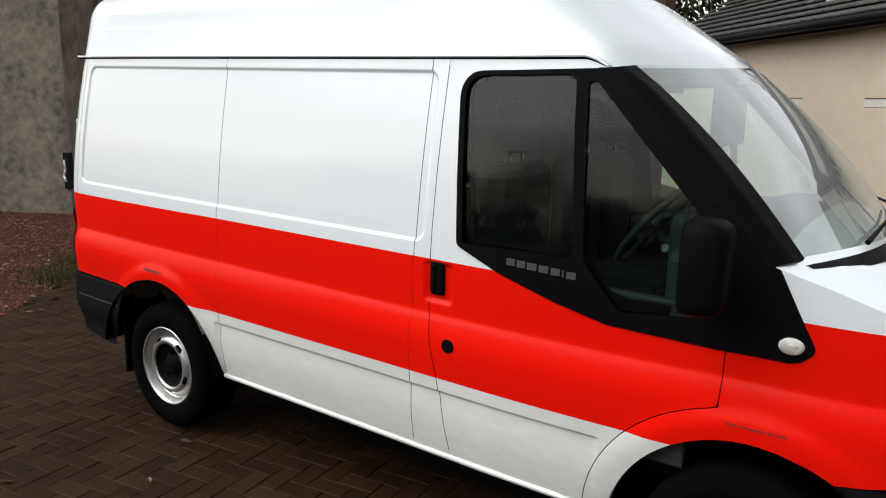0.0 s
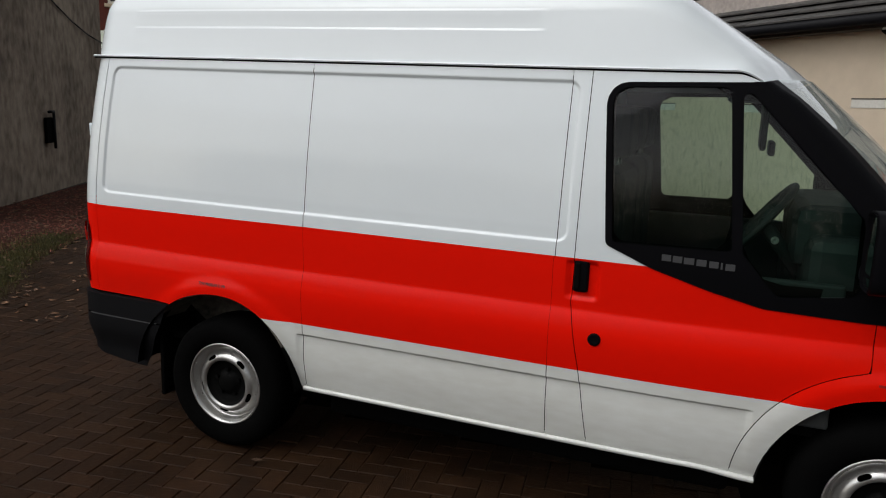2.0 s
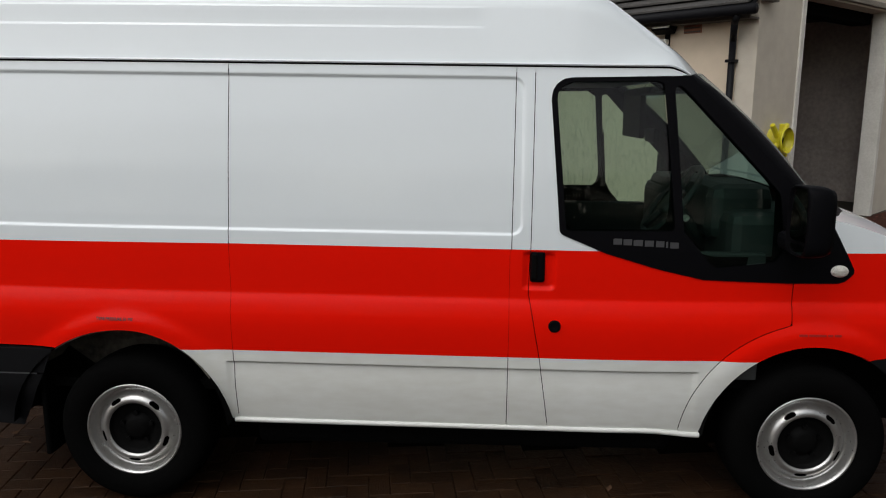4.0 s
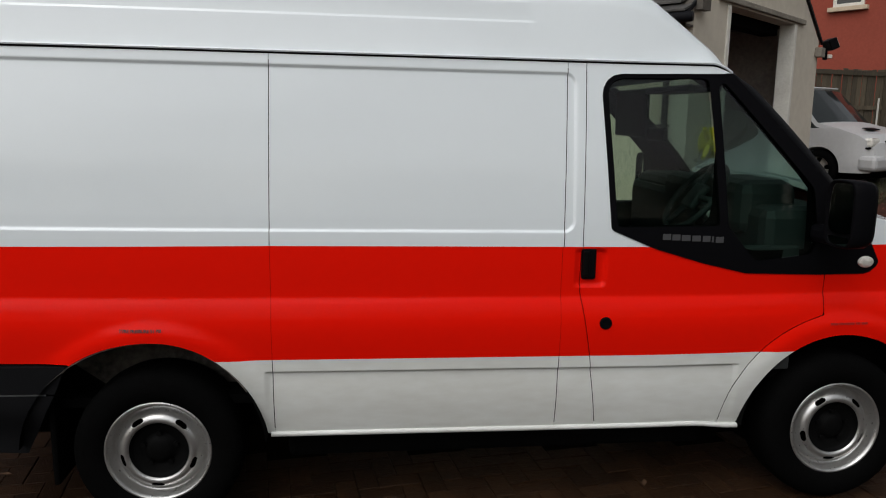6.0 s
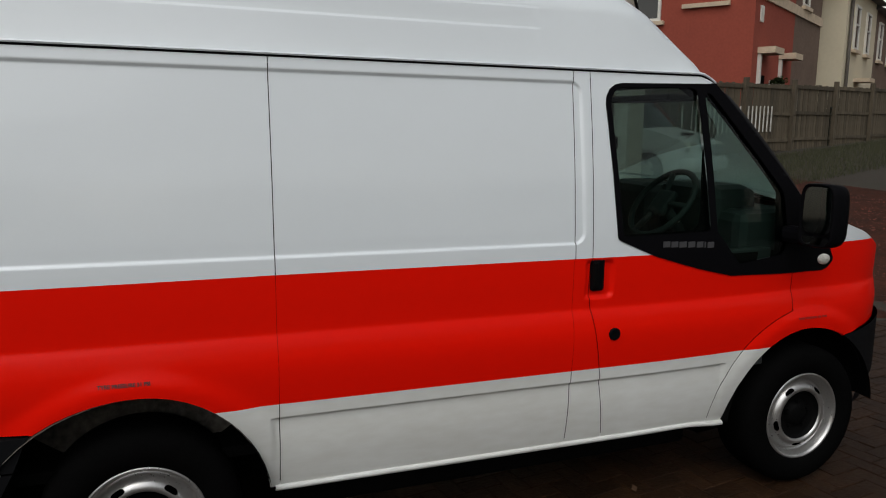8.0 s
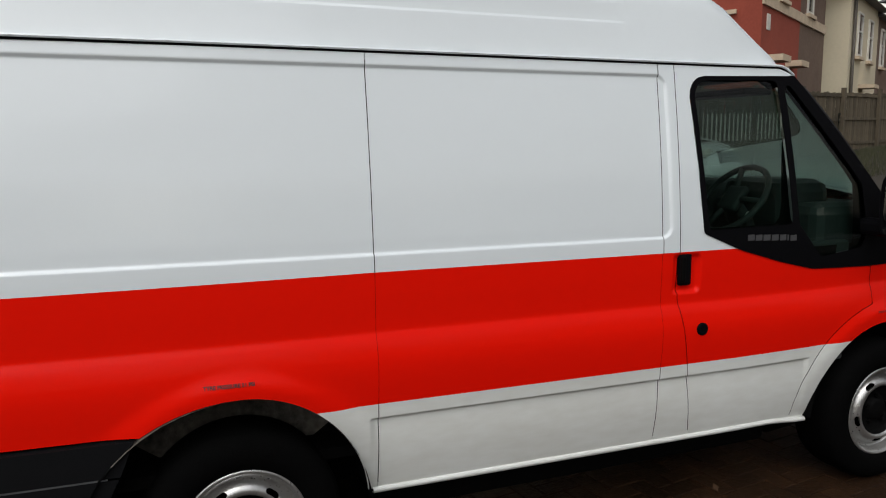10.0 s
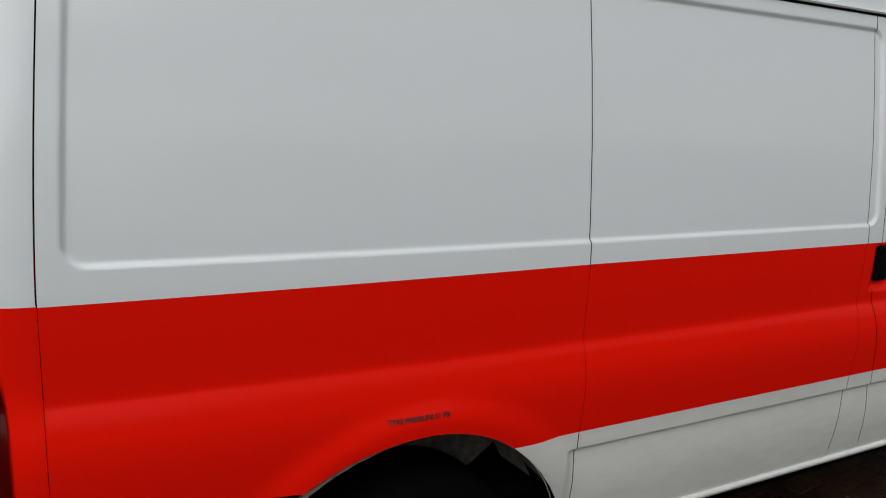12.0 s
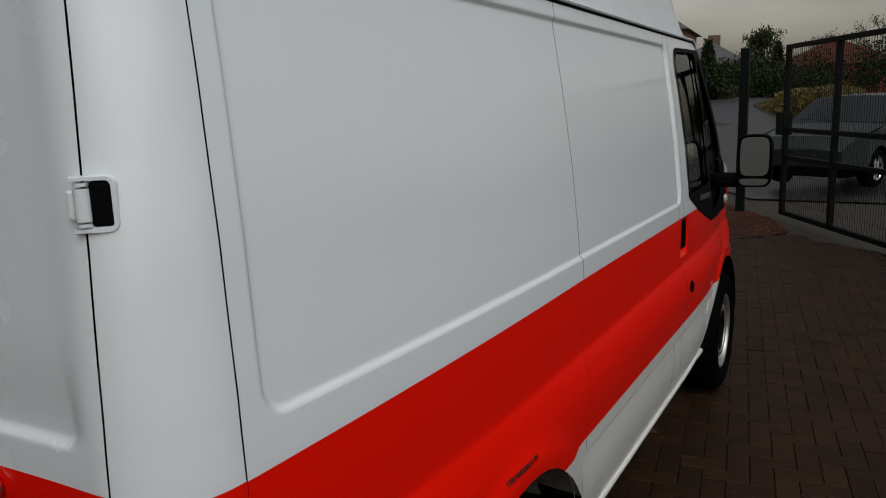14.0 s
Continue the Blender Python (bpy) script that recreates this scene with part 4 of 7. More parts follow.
for j in range(3):
    for i in range(25):
        u = -1 + 2 * i / 24
        p = screen(u * 0.97, 1.0)
        q = Vector((p.x + 0.09, p.y * 1.02, roof_line(p.x + 0.09) + bow(3.0) + 0.075 * (1 - abs(u) ** 2.5) + 0.006))
        vs.append(p.lerp(q, j / 2) + Vector((0, 0, 0.012 * math.sin(j / 2 * math.pi))))
for j in range(2):
    for i in range(24):
        a = j * 25 + i
        fs.append((a, a + 25, a + 26, a + 1))
mesh_ob("scuttle_panel", vs, fs, BLACK_TRIM, van, "black scuttle below the windscreen", smooth=True)
for y0, y1 in ((-0.62, -0.05), (0.05, 0.6)):
    bm = bmesh.new()
    a, b = screen(y0, 1.02) + Vector((0.03, 0, 0.05)), screen(y1, 0.93) + Vector((0.02, 0, 0.02))
    add_tube(bm, a, b, 0.009, 0.006)
    c = screen(y1 + 0.25, 0.9) + Vector((0.012, 0, 0.012))
    add_tube(bm, b, c, 0.006)
    part("wiper", bm, BLACK_TRIM, van, "black wiper arm and blade")
for s in (-1, 1):
    sh = Sheet(lambda x, z: Vector((x + (0.04 * smooth_step(3.3, 3.8, x)), s * (half(min(x, 3.79), 0.75) + 0.018 * smooth_step(3.05, 3.3, x) - 0.05 * smooth_step(0.5, 0.33, z)), z + bow(3))))
    xs = lines(3.10, 3.795, 0.03, (3.7, 3.795, 0.012))
    zs = lines(0.33, 0.79, 0.03)
    for i in range(len(xs) - 1):
        for j in range(len(zs) - 1):
            poly = [(xs[i], zs[j]), (xs[i + 1], zs[j]), (xs[i + 1], zs[j + 1]), (xs[i], zs[j + 1])]
            poly = keep(poly, lambda p: math.hypot(p[0] - 2.933, p[1] - 0.345) - 0.446)
            poly = keep(poly, lambda p: float(np.interp(p[0], [3.1, 3.35, 3.5, 3.8], [0.722, 0.752, 0.777, 0.787])) - p[1])
            if poly:
                sh.add(poly, 0, s > 0)
    sh.done("front_bumper_side", BUMPER, van, "dark grey plastic front bumper")
vs = [(3.79 + d, y, z) for z, d in ((0.33, 0.0), (0.55, 0.06), (0.79, 0.04), (0.95, 0.0)) for y in (-0.30, -0.15, 0, 0.15, 0.30)]
mesh_ob("front_panel", vs, [(j * 5 + i, j * 5 + i + 1, j * 5 + i + 6, j * 5 + i + 5) for j in range(3) for i in range(4)], BUMPER, van, "plain front panel", smooth=True)

# wheels
TYRE = [(0.205, 0.10), (0.222, 0.118), (0.26, 0.128), (0.295, 0.126), (0.32, 0.112), (0.333, 0.092), (0.338, 0.06), (0.338, -0.06), (0.333, -0.092), (0.31, -0.115), (0.205, -0.10)]
RIM = [(0.214, 0.106), (0.209, 0.114), (0.203, 0.111), (0.197, 0.098), (0.190, 0.072), (0.184, 0.062), (0.176, 0.063), (0.168, 0.072), (0.160, 0.086), (0.152, 0.097), (0.144, 0.103), (0.136, 0.106), (0.128, 0.106), (0.121, 0.102), (0.116, 0.090), (0.114, 0.074)]
RIM_R, RIM_H = [p[0] for p in RIM][::-1], [p[1] for p in RIM][::-1]
SLOT = sd_box(-0.026, 0.026, 0.1375, 0.1555, 0.0085)


def slotted(p):
    """Positive outside the five long slots; p is angle in degrees and radius."""
    a = (p[0] - 50 + 36) % 72 - 36
    return SLOT((math.radians(a) * 0.146, p[1]))


for cx, cz in (AXLE_R, AXLE_F):
    for s in (-1, 1):
        m = pose(cx, s * 0.845, WHEEL_Z) @ (Matrix.Identity(4) if s < 0 else pose(0, 0, 0, 0, 0, 180))
        wheel = new("wheel")
        wheel.parent = van
        tagged(wheel, "silver steel wheel with black tyre")
        lathe("tyre", TYRE, RUBBER, wheel, "worn black tyre", 64, m)

        sh = Sheet(lambda a, r: m @ Vector((r * math.cos(math.radians(a)), -float(np.interp(r, RIM_R, RIM_H)), r * math.sin(math.radians(a)))))
        aa = [4.0 * k for k in range(91)]
        rr = sorted(set(RIM_R) | {0.140, 0.148, 0.156, 0.164})
        for i in range(90):
            for j in range(len(rr) - 1):
                cell = [(aa[i], rr[j]), (aa[i + 1], rr[j]), (aa[i + 1], rr[j + 1]), (aa[i], rr[j + 1])]
                cell = keep(cell, slotted) if 0.13 < rr[j] < 0.16 else cell
                if cell:
                    sh.add(cell)
        sh.done("rim", STEEL, wheel, "silver steel rim with five slots")
        lathe("hub_cap", [(0.119, 0.097), (0.115, 0.092), (0.110, 0.084), (0.104, 0.078), (0.088, 0.080), (0.075, 0.07), (0.062, 0.068), (0.05, 0.086), (0.035, 0.092), (0.0, 0.094)], HUB, wheel, "black hub centre", 32, m)
        lathe("brake_back", [(0.20, 0.02), (0.0, 0.02)], DARK, wheel, "", 32, m)
        for k in range(5):
            a = math.radians(18 + 72 * k)
            bm = bmesh.new()
            add_tube(bm, m @ Vector((0.068 * math.cos(a), -0.066, 0.068 * math.sin(a))), m @ Vector((0.068 * math.cos(a), -0.088, 0.068 * math.sin(a))), 0.011, seg=6)
            part("wheel_nut", bm, HUB, wheel)

# small fittings on the right flank
def flank(x, z, off=0.0):
    return Vector((x, -(side_y(x, z) + off), z + bow(x)))


bm = bmesh.new()
add_box(bm, (1.731, -0.968, 1.036), (1.792, -0.940, 1.172), None, 0.011)
handle = part("door_handle", bm, BLACK_TRIM, right["door"], "black pull handle in a red dished recess")
box("handle_grip", (1.735, -0.974, 1.050), (1.760, -0.960, 1.158), HUB, handle, "", 0.006)
lathe("lock_cylinder", [(0.026, 0.0), (0.026, 0.006), (0.020, 0.009), (0.014, 0.006), (0.0, 0.007)], BLACK_TRIM, right["door"], "round black door lock", 24, Matrix.Translation(flank(1.836, 0.868)))
lathe("side_repeater", [(0.034, 0.0), (0.033, 0.008), (0.024, 0.013), (0.0, 0.015)], LAMP_CLEAR, right["wing"], "round clear side repeater", 24, Matrix.Translation(flank(3.008, 1.112, 0.004)) @ Matrix.Diagonal((1.05, 1, 0.75, 1)))
for k in range(7):
    wdt = (0.034, 0.034, 0.037, 0.036, 0.033, 0.007, 0.034)[k]
    x0 = (2.068, 2.109, 2.150, 2.196, 2.242, 2.283, 2.300)[k]
    z0 = 1.228 - k * 0.0022
    p, q = flank(x0, z0, 0.004), flank(x0 + wdt, z0, 0.004)
    bm = bmesh.new()
    ring = [(0, -0.011), (wdt, -0.011), (wdt, 0.013), (0, 0.013)]
    lo = [bm.verts.new((x0 + dx, p.y + (q.y - p.y) * dx / wdt, z0 + bow(x0) + dz)) for dx, dz in ring]
    hi = [bm.verts.new((x0 + dx, p.y + (q.y - p.y) * dx / wdt - 0.003, z0 + bow(x0) + dz)) for dx, dz in ring]
    bm.faces.new(hi)
    for i in range(4):
        bm.faces.new((lo[i], lo[(i + 1) % 4], hi[(i + 1) % 4], hi[i]))
    part("name_bar", bm, LETTER, right["trim"], "plain grey bar in place of lettering")


def print_on(text, x, z, size):
    cu = bpy.data.curves.new("print", "FONT")
    cu.body, cu.size, cu.offset = text, size, 0.0007
    ob = bpy.data.objects.new("print", cu)
    scene.collection.objects.link(ob)
    bpy.context.view_layer.update()
    me = bpy.data.meshes.new_from_object(ob.evaluated_get(bpy.context.evaluated_depsgraph_get()))
    bpy.data.objects.remove(ob)
    for v in me.vertices:
        v.co = flank(x + v.co.x, z + v.co.y, 0.0015)
    me.materials.clear()
    me.materials.append(TEXT_BLACK)
    ob = new("printed_marking", me)
    ob.parent = right["rear"]
    return tagged(ob, "small black lettering TYRE PRESSURE 51 PSI")


print_on("TYRE PRESSURE 51 PSI", -0.112, 0.848, 0.0165)
bm = bmesh.new()
for k, w in enumerate((0.035, 0.07, 0.02, 0.028)):
    x0 = 2.855 + (0, 0.042, 0.119, 0.146)[k]
    p = flank(x0 + w / 2, 0.842, 0.001)
    add_box(bm, (x0, p.y - 0.001, 0.838 + bow(3)), (x0 + w, p.y + 0.001, 0.848 + bow(3)))
part("faded_marking_bars", bm, TEXT_FADED, right["wing"], "small unreadable faded print bars")

# mirrors
for s in (-1, 1):
    def my(v):
        return (v[0], v[1] * -s, v[2])
    bm = bmesh.new()
    rows = [(2.764, 0.86), (2.738, 0.91), (2.747, 1.0), (2.79, 1.0), (2.825, 0.95), (2.85, 0.8), (2.862, 0.5)]
    ring = 20
    cy, cz = -1.108, 1.345
    grid = []
    for x, k in rows:
        g = []
        for q in range(ring):
            a = 2 * math.pi * q / ring
            ca, sa = math.cos(a), math.sin(a)
            e = 0.42
            yy = cy + 0.088 * k * math.copysign(abs(ca) ** e, ca)
            zz = cz + 0.138 * (0.5 + 0.5 * k) * math.copysign(abs(sa) ** e, sa)
            g.append(bm.verts.new(my((x - (yy - cy) * 0.05, yy, zz + bow(2.8)))))
        grid.append(g)
    for a, b in zip(grid[:-1], grid[1:]):
        for q in range(ring):
            f = (a[q], a[(q + 1) % ring], b[(q + 1) % ring], b[q])
            bm.faces.new(f if s < 0 else tuple(reversed(f)))
    bm.faces.new(grid[-1] if s < 0 else list(reversed(grid[-1])))
    bm.faces.new(list(reversed(grid[0])) if s < 0 else grid[0])
    mir = part("door_mirror", bm, BLACK_TRIM, van, "large black door mirror", True)
    bm = bmesh.new()
    add_box(bm, (2.745, -1.040, 1.185), (2.825, -0.90, 1.262), None, 0.025)
    for v in bm.verts:
        v.co = my(v.co)
    part("mirror_arm", bm, BLACK_TRIM, mir)
    for nm, z0, z1 in (("mirror_glass", 1.266, 1.468), ("blind_spot_glass", 1.217, 1.252)):
        bm = bmesh.new()
        vs = []
        for q in range(24):
            a = 2 * math.pi * q / 24
            ca, sa = math.cos(a), math.sin(a)
            vs.append(bm.verts.new(my((2.754 - 0.070 * math.copysign(abs(ca) ** 0.4, ca) * 0.13 + 0.02 * (z1 - z0) / 2 * math.copysign(abs(sa) ** 0.4, sa), cy + 0.070 * math.copysign(abs(ca) ** 0.4, ca), (z0 + z1) / 2 + (z1 - z0) / 2 * math.copysign(abs(sa) ** 0.4, sa) + bow(2.8)))))
        bm.faces.new(vs if s > 0 else list(reversed(vs)))
        part(nm, bm, MIRROR, mir, "silvered mirror glass")

# cab interior
box("bulkhead", (1.60, -0.84, 0.50), (1.63, 0.84, 1.90), LINING, van, "grey bulkhead behind the seats")
box("cab_floor", (1.63, -0.86, 0.55), (2.75, 0.86, 0.60), DARK, van)
box("roof_lining", (1.62, -0.78, 1.878), (2.33, 0.78, 1.898), LINING, van)
for y in (-0.48, 0.22, 0.62):
    seat = new("seat")
    seat.parent = van
    tagged(seat, "dark grey cloth cab seat")
    w, fx = (0.24, 0.04) if y < 0 else (0.19, 0.0)
    box("seat_base", (1.80 + fx, y - w, 0.80), (2.26 + fx, y + w, 0.97), SEAT, seat, "", 0.05)
    box("backrest", (1.70 + fx, y - w, 0.93), (1.83 + fx, y + w, 1.52), SEAT, seat, "", 0.05, pose(0, 0, 0, 0, 0, 0))
    box("headrest", (1.72 + fx, y - 0.13, 1.56), (1.83 + fx, y + 0.13, 1.79), SEAT, seat, "", 0.04)
    for q in (-0.05, 0.05):
        tube("headrest_post", [(1.765 + fx, y + q, 1.48), (1.765 + fx, y + q, 1.58)], 0.007, CHROME, seat)
bm = bmesh.new()
add_box(bm, (2.58, -0.84, 0.95), (2.98, 0.84, 1.32), None, 0.05)
add_box(bm, (2.53, -0.70, 1.17), (2.82, -0.26, 1.425), None, 0.06)
add_box(bm, (2.54, -0.16, 0.75), (2.80, 0.22, 1.40), None, 0.05)
add_box(bm, (2.60, 0.22, 1.20), (2.90, 0.78, 1.37), None, 0.05)
part("dashboard", bm, DASH, van, "dark grey moulded dashboard")
mw = Matrix.Translation((2.42, -0.48, 1.33)) @ pose(0, 0, 0, 0, -52, 0)
bm = bmesh.new()
R, r = 0.19, 0.015
g = []
for i in range(36):
    a = 2 * math.pi * i / 36
    g.append([bm.verts.new(mw @ Vector(((R + r * math.cos(b)) * math.cos(a), (R + r * math.cos(b)) * math.sin(a), r * math.sin(b)))) for b in [2 * math.pi * q / 8 for q in range(8)]])
for i in range(36):
    for q in range(8):
        bm.faces.new((g[i][q], g[(i + 1) % 36][q], g[(i + 1) % 36][(q + 1) % 8], g[i][(q + 1) % 8]))
add_box(bm, (-0.07, -0.06, -0.02), (0.07, 0.06, 0.02), mw, 0.015)
for a in (20, 160, 270):
    add_tube(bm, mw @ Vector((0, 0, 0)), mw @ Vector((R * math.cos(radians(a)), R * math.sin(radians(a)), 0)), 0.015)
part("steering_wheel", bm, DASH, van, "dark steering wheel", True)
tube("steering_column", [tuple(mw @ Vector((0, 0, 0))), (2.62, -0.48, 1.08)], 0.03, DASH, van)
box("rear_view_mirror", (2.43, -0.02, 1.575), (2.46, 0.20, 1.645), BLACK_TRIM, van, "black inside mirror", 0.01)
box("folded_visor", (2.395, 0.17, 1.59), (2.425, 0.66, 1.86), BLACK_TRIM, van, "dark sun visor folded down", 0.012)
box("sun_visor", (2.24, -0.72, 1.815), (2.40, -0.22, 1.845), SEAT, van, "grey sun visor", 0.008)
lathe("door_knob", [(0.016, 0.0), (0.016, 0.01), (0.008, 0.014), (0.006, 0.008), (0.0, 0.008)], WHITE_WOOD, right["door"], "small pale round knob", 20, pose(2.48, -0.52, 1.252))
box("door_card", (1.80, -0.90, 0.60), (2.72, -0.86, 1.16), DASH, right["door"], "dark inner door card", 0.01)
box("door_card", (1.80, 0.86, 0.60), (2.72, 0.90, 1.16), DASH, left["door"], "dark inner door card", 0.01)


# ---- the yard ----
def rise(x, y):
    """The yard climbs gently to the north east, past the van."""
    s = 0.5 * x + 0.866 * y
    z = 0.06 * max(0.0, s - 3.2) * smooth_step(3.2, 5.5, s) if s > 3.2 else 0.0
    z = min(z, 1.3 + 0.004 * s)
    if x > 6 and y < 4:
        z *= smooth_step(-1, 5, y)
    return z


# one ground sheet to the horizon
gx = sorted(set([-900, -300, -120, -60, -35] + list(np.arange(-24, 44.1, 2.0)) + [52, 65, 90, 150, 300, 900]))
gv = [(x, y, rise(x, y) - 0.035) for y in gx for x in gx]
n = len(gx)
ground = mesh_ob("ground", gv, [(j * n + i, j * n + i + 1, j * n + n + i + 1, j * n + n + i) for j in range(n - 1) for i in range(n - 1)], GROUND, smooth=True)
tagged(ground, "damp brown earth and leaf litter", "ground", kind="structure")


def patch(name, pts, step, material, lift, label, category, inside=None):
    """A draped area of ground, clipped to a polygon."""
    f = inside or sd_poly(pts)
    sh = Sheet(lambda x, y: Vector((x, y, rise(x, y) + lift)))
    x0, x1, y0, y1 = min(p[0] for p in pts), max(p[0] for p in pts), min(p[1] for p in pts), max(p[1] for p in pts)
    xs, ys = lines(x0, x1, step), lines(y0, y1, step)
    for i in range(len(xs) - 1):
        for j in range(len(ys) - 1):
            q = keep([(xs[i], ys[j]), (xs[i + 1], ys[j]), (xs[i + 1], ys[j + 1]), (xs[i], ys[j + 1])], lambda p: -f(p))
            if q:
                sh.add(q)
    return tagged(sh.done(name, material, None), label, category, kind="structure")


YARD = [(-2.6, -9.0), (-2.75, -0.6), (-3.3, 0.1), (-4.4, 1.5), (-5.2, 3.0), (-4.6, 3.95), (1.0, 3.95), (2.2, 3.3), (4.6, 2.2), (7.4, 0.4), (8.3, -0.9), (7.3, -1.9), (5.6, -9.0)]
IN_YARD = sd_poly(YARD)
yard = patch("paved_yard", YARD, 0.7, JOINT, -0.012, "brown block-paved yard, damp and worn", "paving")
TRACK = [(2.2, 3.3), (4.6, 2.2), (7.4, 0.4), (8.3, -0.9), (9.6, -0.5), (11.0, 0.4), (13.0, 5.0), (12.5, 9.0), (8.2, 7.4), (4.2, 4.2), (2.0, 4.6)]
patch("gravel_track", TRACK, 0.5, GRAVEL_BED, -0.006, "red gravel track beside the garage", "gravel")
WEST = [(-2.75, -9.0), (-2.75, -0.6), (-3.3, 0.1), (-4.4, 1.5), (-5.2, 3.0), (-4.6, 3.95), (-5.0, 9.0), (-10.5, 9.0), (-7.25, 2.5), (-12.0, -0.8), (-12.0, -9.0)]
patch("gravel_bed", WEST, 0.5, GRAVEL_BED, -0.008, "red gravel and leaf litter along the wall", "gravel")
ROAD = [(11.5, -12), (11.5, 1.0), (60, 9.5), (60, 4.5), (30, -1.0), (30, -12)]
patch("road", ROAD, 2.0, ASPHALT, -0.004, "wet grey asphalt road", "road")
rnd = random.Random(5)
# scattered stones and leaves
vs, fs = [], []


def pebble(x, y, z, r):
    k = len(vs)
    t = [rnd.uniform(0.6, 1.2) for _ in range(5)]
    vs.extend([(x - r * t[0], y - r * 0.5, z), (x + r * t[1], y - r * 0.6, z), (x + r * 0.5, y + r * t[2], z), (x - r * 0.6, y + r * t[3], z), (x, y, z + r * 0.7 * t[4])])
    fs.extend([(k, k + 1, k + 4), (k + 1, k + 2, k + 4), (k + 2, k + 3, k + 4), (k + 3, k, k + 4)])


F_W, F_T = sd_poly(WEST), sd_poly(TRACK)
while len(fs) < 110000:
    if rnd.random() < 0.65:
        x, y = rnd.uniform(-9.5, -2.7), rnd.uniform(-2.5, 8)
        f = F_W
    else:
        x, y = rnd.uniform(2, 12), rnd.uniform(-1, 8)
        f = F_T
    if f((x, y)) < 0.02 * rnd.random():
        pebble(x, y, rise(x, y) - 0.010, rnd.uniform(0.010, 0.024))
tagged(mesh_ob("gravel_stones", vs, fs, GRAVEL), "loose red gravel chips", "gravel", kind="stuff")
vs, fs = [], []
for _ in range(2600):
    x, y = rnd.uniform(-9, -2.5), rnd.uniform(-2.0, 8)
    if rnd.random() < 0.05:
        x, y = rnd.uniform(-2.5, 9), rnd.uniform(-4, 3.9)
    a, r, z = rnd.uniform(0, 6.3), rnd.uniform(0.02, 0.045), rise(x, y) + 0.004
    k = len(vs)
    for q, w in ((0, 1.0), (1.3, 0.5), (3.14, 1.0), (5.0, 0.5)):
        vs.append((x + r * w * math.cos(a + q), y + r * w * math.sin(a + q), z + rnd.uniform(0, 0.02)))
    fs.append((k, k + 1, k + 2, k + 3))
DRY = mat("dry_leaf", (0.13, 0.065, 0.03), 0.8, var=0.6, scale=6, obrand=0.6)
tagged(mesh_ob("fallen_leaves", vs, fs, DRY), "scattered dry brown leaves", "leaves", kind="stuff")
# moss and grass along the paving's edge and the bank under the fence
vs, fs = [], []


def blade(x, y, h):
    a, k, z = rnd.uniform(0, 6.3), len(vs), rise(x, y) - 0.02
    dx, dy = 0.006 * math.cos(a), 0.006 * math.sin(a)
    tx, ty = rnd.uniform(-0.4, 0.4) * h, rnd.uniform(-0.4, 0.4) * h
    vs.extend([(x - dx, y - dy, z), (x + dx, y + dy, z), (x + tx, y + ty, z + h)])
    fs.append((k, k + 1, k + 2))


for _ in range(16000):
    u = rnd.random()
    a, b = ((-3.35, 0.25), (-4.5, 1.6)) if rnd.random() < 0.6 else ((-4.5, 1.6), (-5.3, 3.0))
    blade(a[0] + (b[0] - a[0]) * u - abs(rnd.gauss(0, 0.28)), a[1] + (b[1] - a[1]) * u + rnd.gauss(0, 0.15), rnd.uniform(0.02, 0.06))
tagged(mesh_ob("moss_edge", vs, fs, MOSS), "yellow-green moss along the paving edge", "moss", kind="stuff")
vs, fs = [], []
for _ in range(26000):
    u = rnd.random()
    x = 8 + 20 * u
    blade(x, 9.6 + 0.36 * (x - 8) - rnd.uniform(0.0, 2.6) ** 1.2, rnd.uniform(0.04, 0.16))
tagged(mesh_ob("grass_tufts", vs, fs, GRASS), "mossy grass tufts at the edges", "grass", kind="stuff")


# ---- garage: cream side wall, grey gable with a wide doorway ----
K = Vector((4.45, 4.25, 0))
GD = Vector((0.7415, 0.671, 0))
WD = Vector((-0.671, 0.7415, 0))
GM = Matrix((GD, WD, (0, 0, 1))).transposed().to_4x4()
GM.translation = K
GZ, EAVE, GW, GL = 0.30, 2.88, 4.55, 9.0
garage = empty("garage", "cream and grey rendered garage with an open doorway and tiled roof", "garage")


def gbox(name, lo, hi, material, label="", bev=0.0, parent=None):
    return box(name, lo, hi, material, parent or garage, label, bev, GM)


gbox("side_wall", (0.0, 0.22, GZ - 0.6), (0.22, GL, EAVE), CREAM, "cream rendered side wall with hairline cracks")
gbox("back_wall", (0.22, GL - 0.2, GZ - 0.6), (GW, GL, EAVE), CREAM)
gbox("far_wall", (GW - 0.22, 0.22, GZ - 0.6), (GW, GL - 0.2, EAVE), CREAM)
OP0, OP1, OPZ = 0.93, 3.42, 3.02
RIDGE = 4.35
bm = bmesh.new()
pts = [(0, GZ - 0.6), (OP0, GZ - 0.6), (OP0, OPZ), (OP1, OPZ), (OP1, GZ - 0.6), (GW, GZ - 0.6), (GW, EAVE), (GW / 2, RIDGE), (0, EAVE)]
f0 = [bm.verts.new(GM @ Vector((x, 0.0, z))) for x, z in pts]
f1 = [bm.verts.new(GM @ Vector((x, 0.22, z))) for x, z in pts]
for loop in ([0, 1, 2, 8], [2, 3, 7], [2, 7, 8], [3, 4, 5, 6], [3, 6, 7]):
    bm.faces.new([f0[i] for i in loop])
    bm.faces.new([f1[i] for i in reversed(loop)])
for i in range(9):
    j = (i + 1) % 9
    bm.faces.new((f0[j], f0[i], f1[i], f1[j]))
part("gable_wall", bm, GREYWALL, garage, "grey painted gable wall")
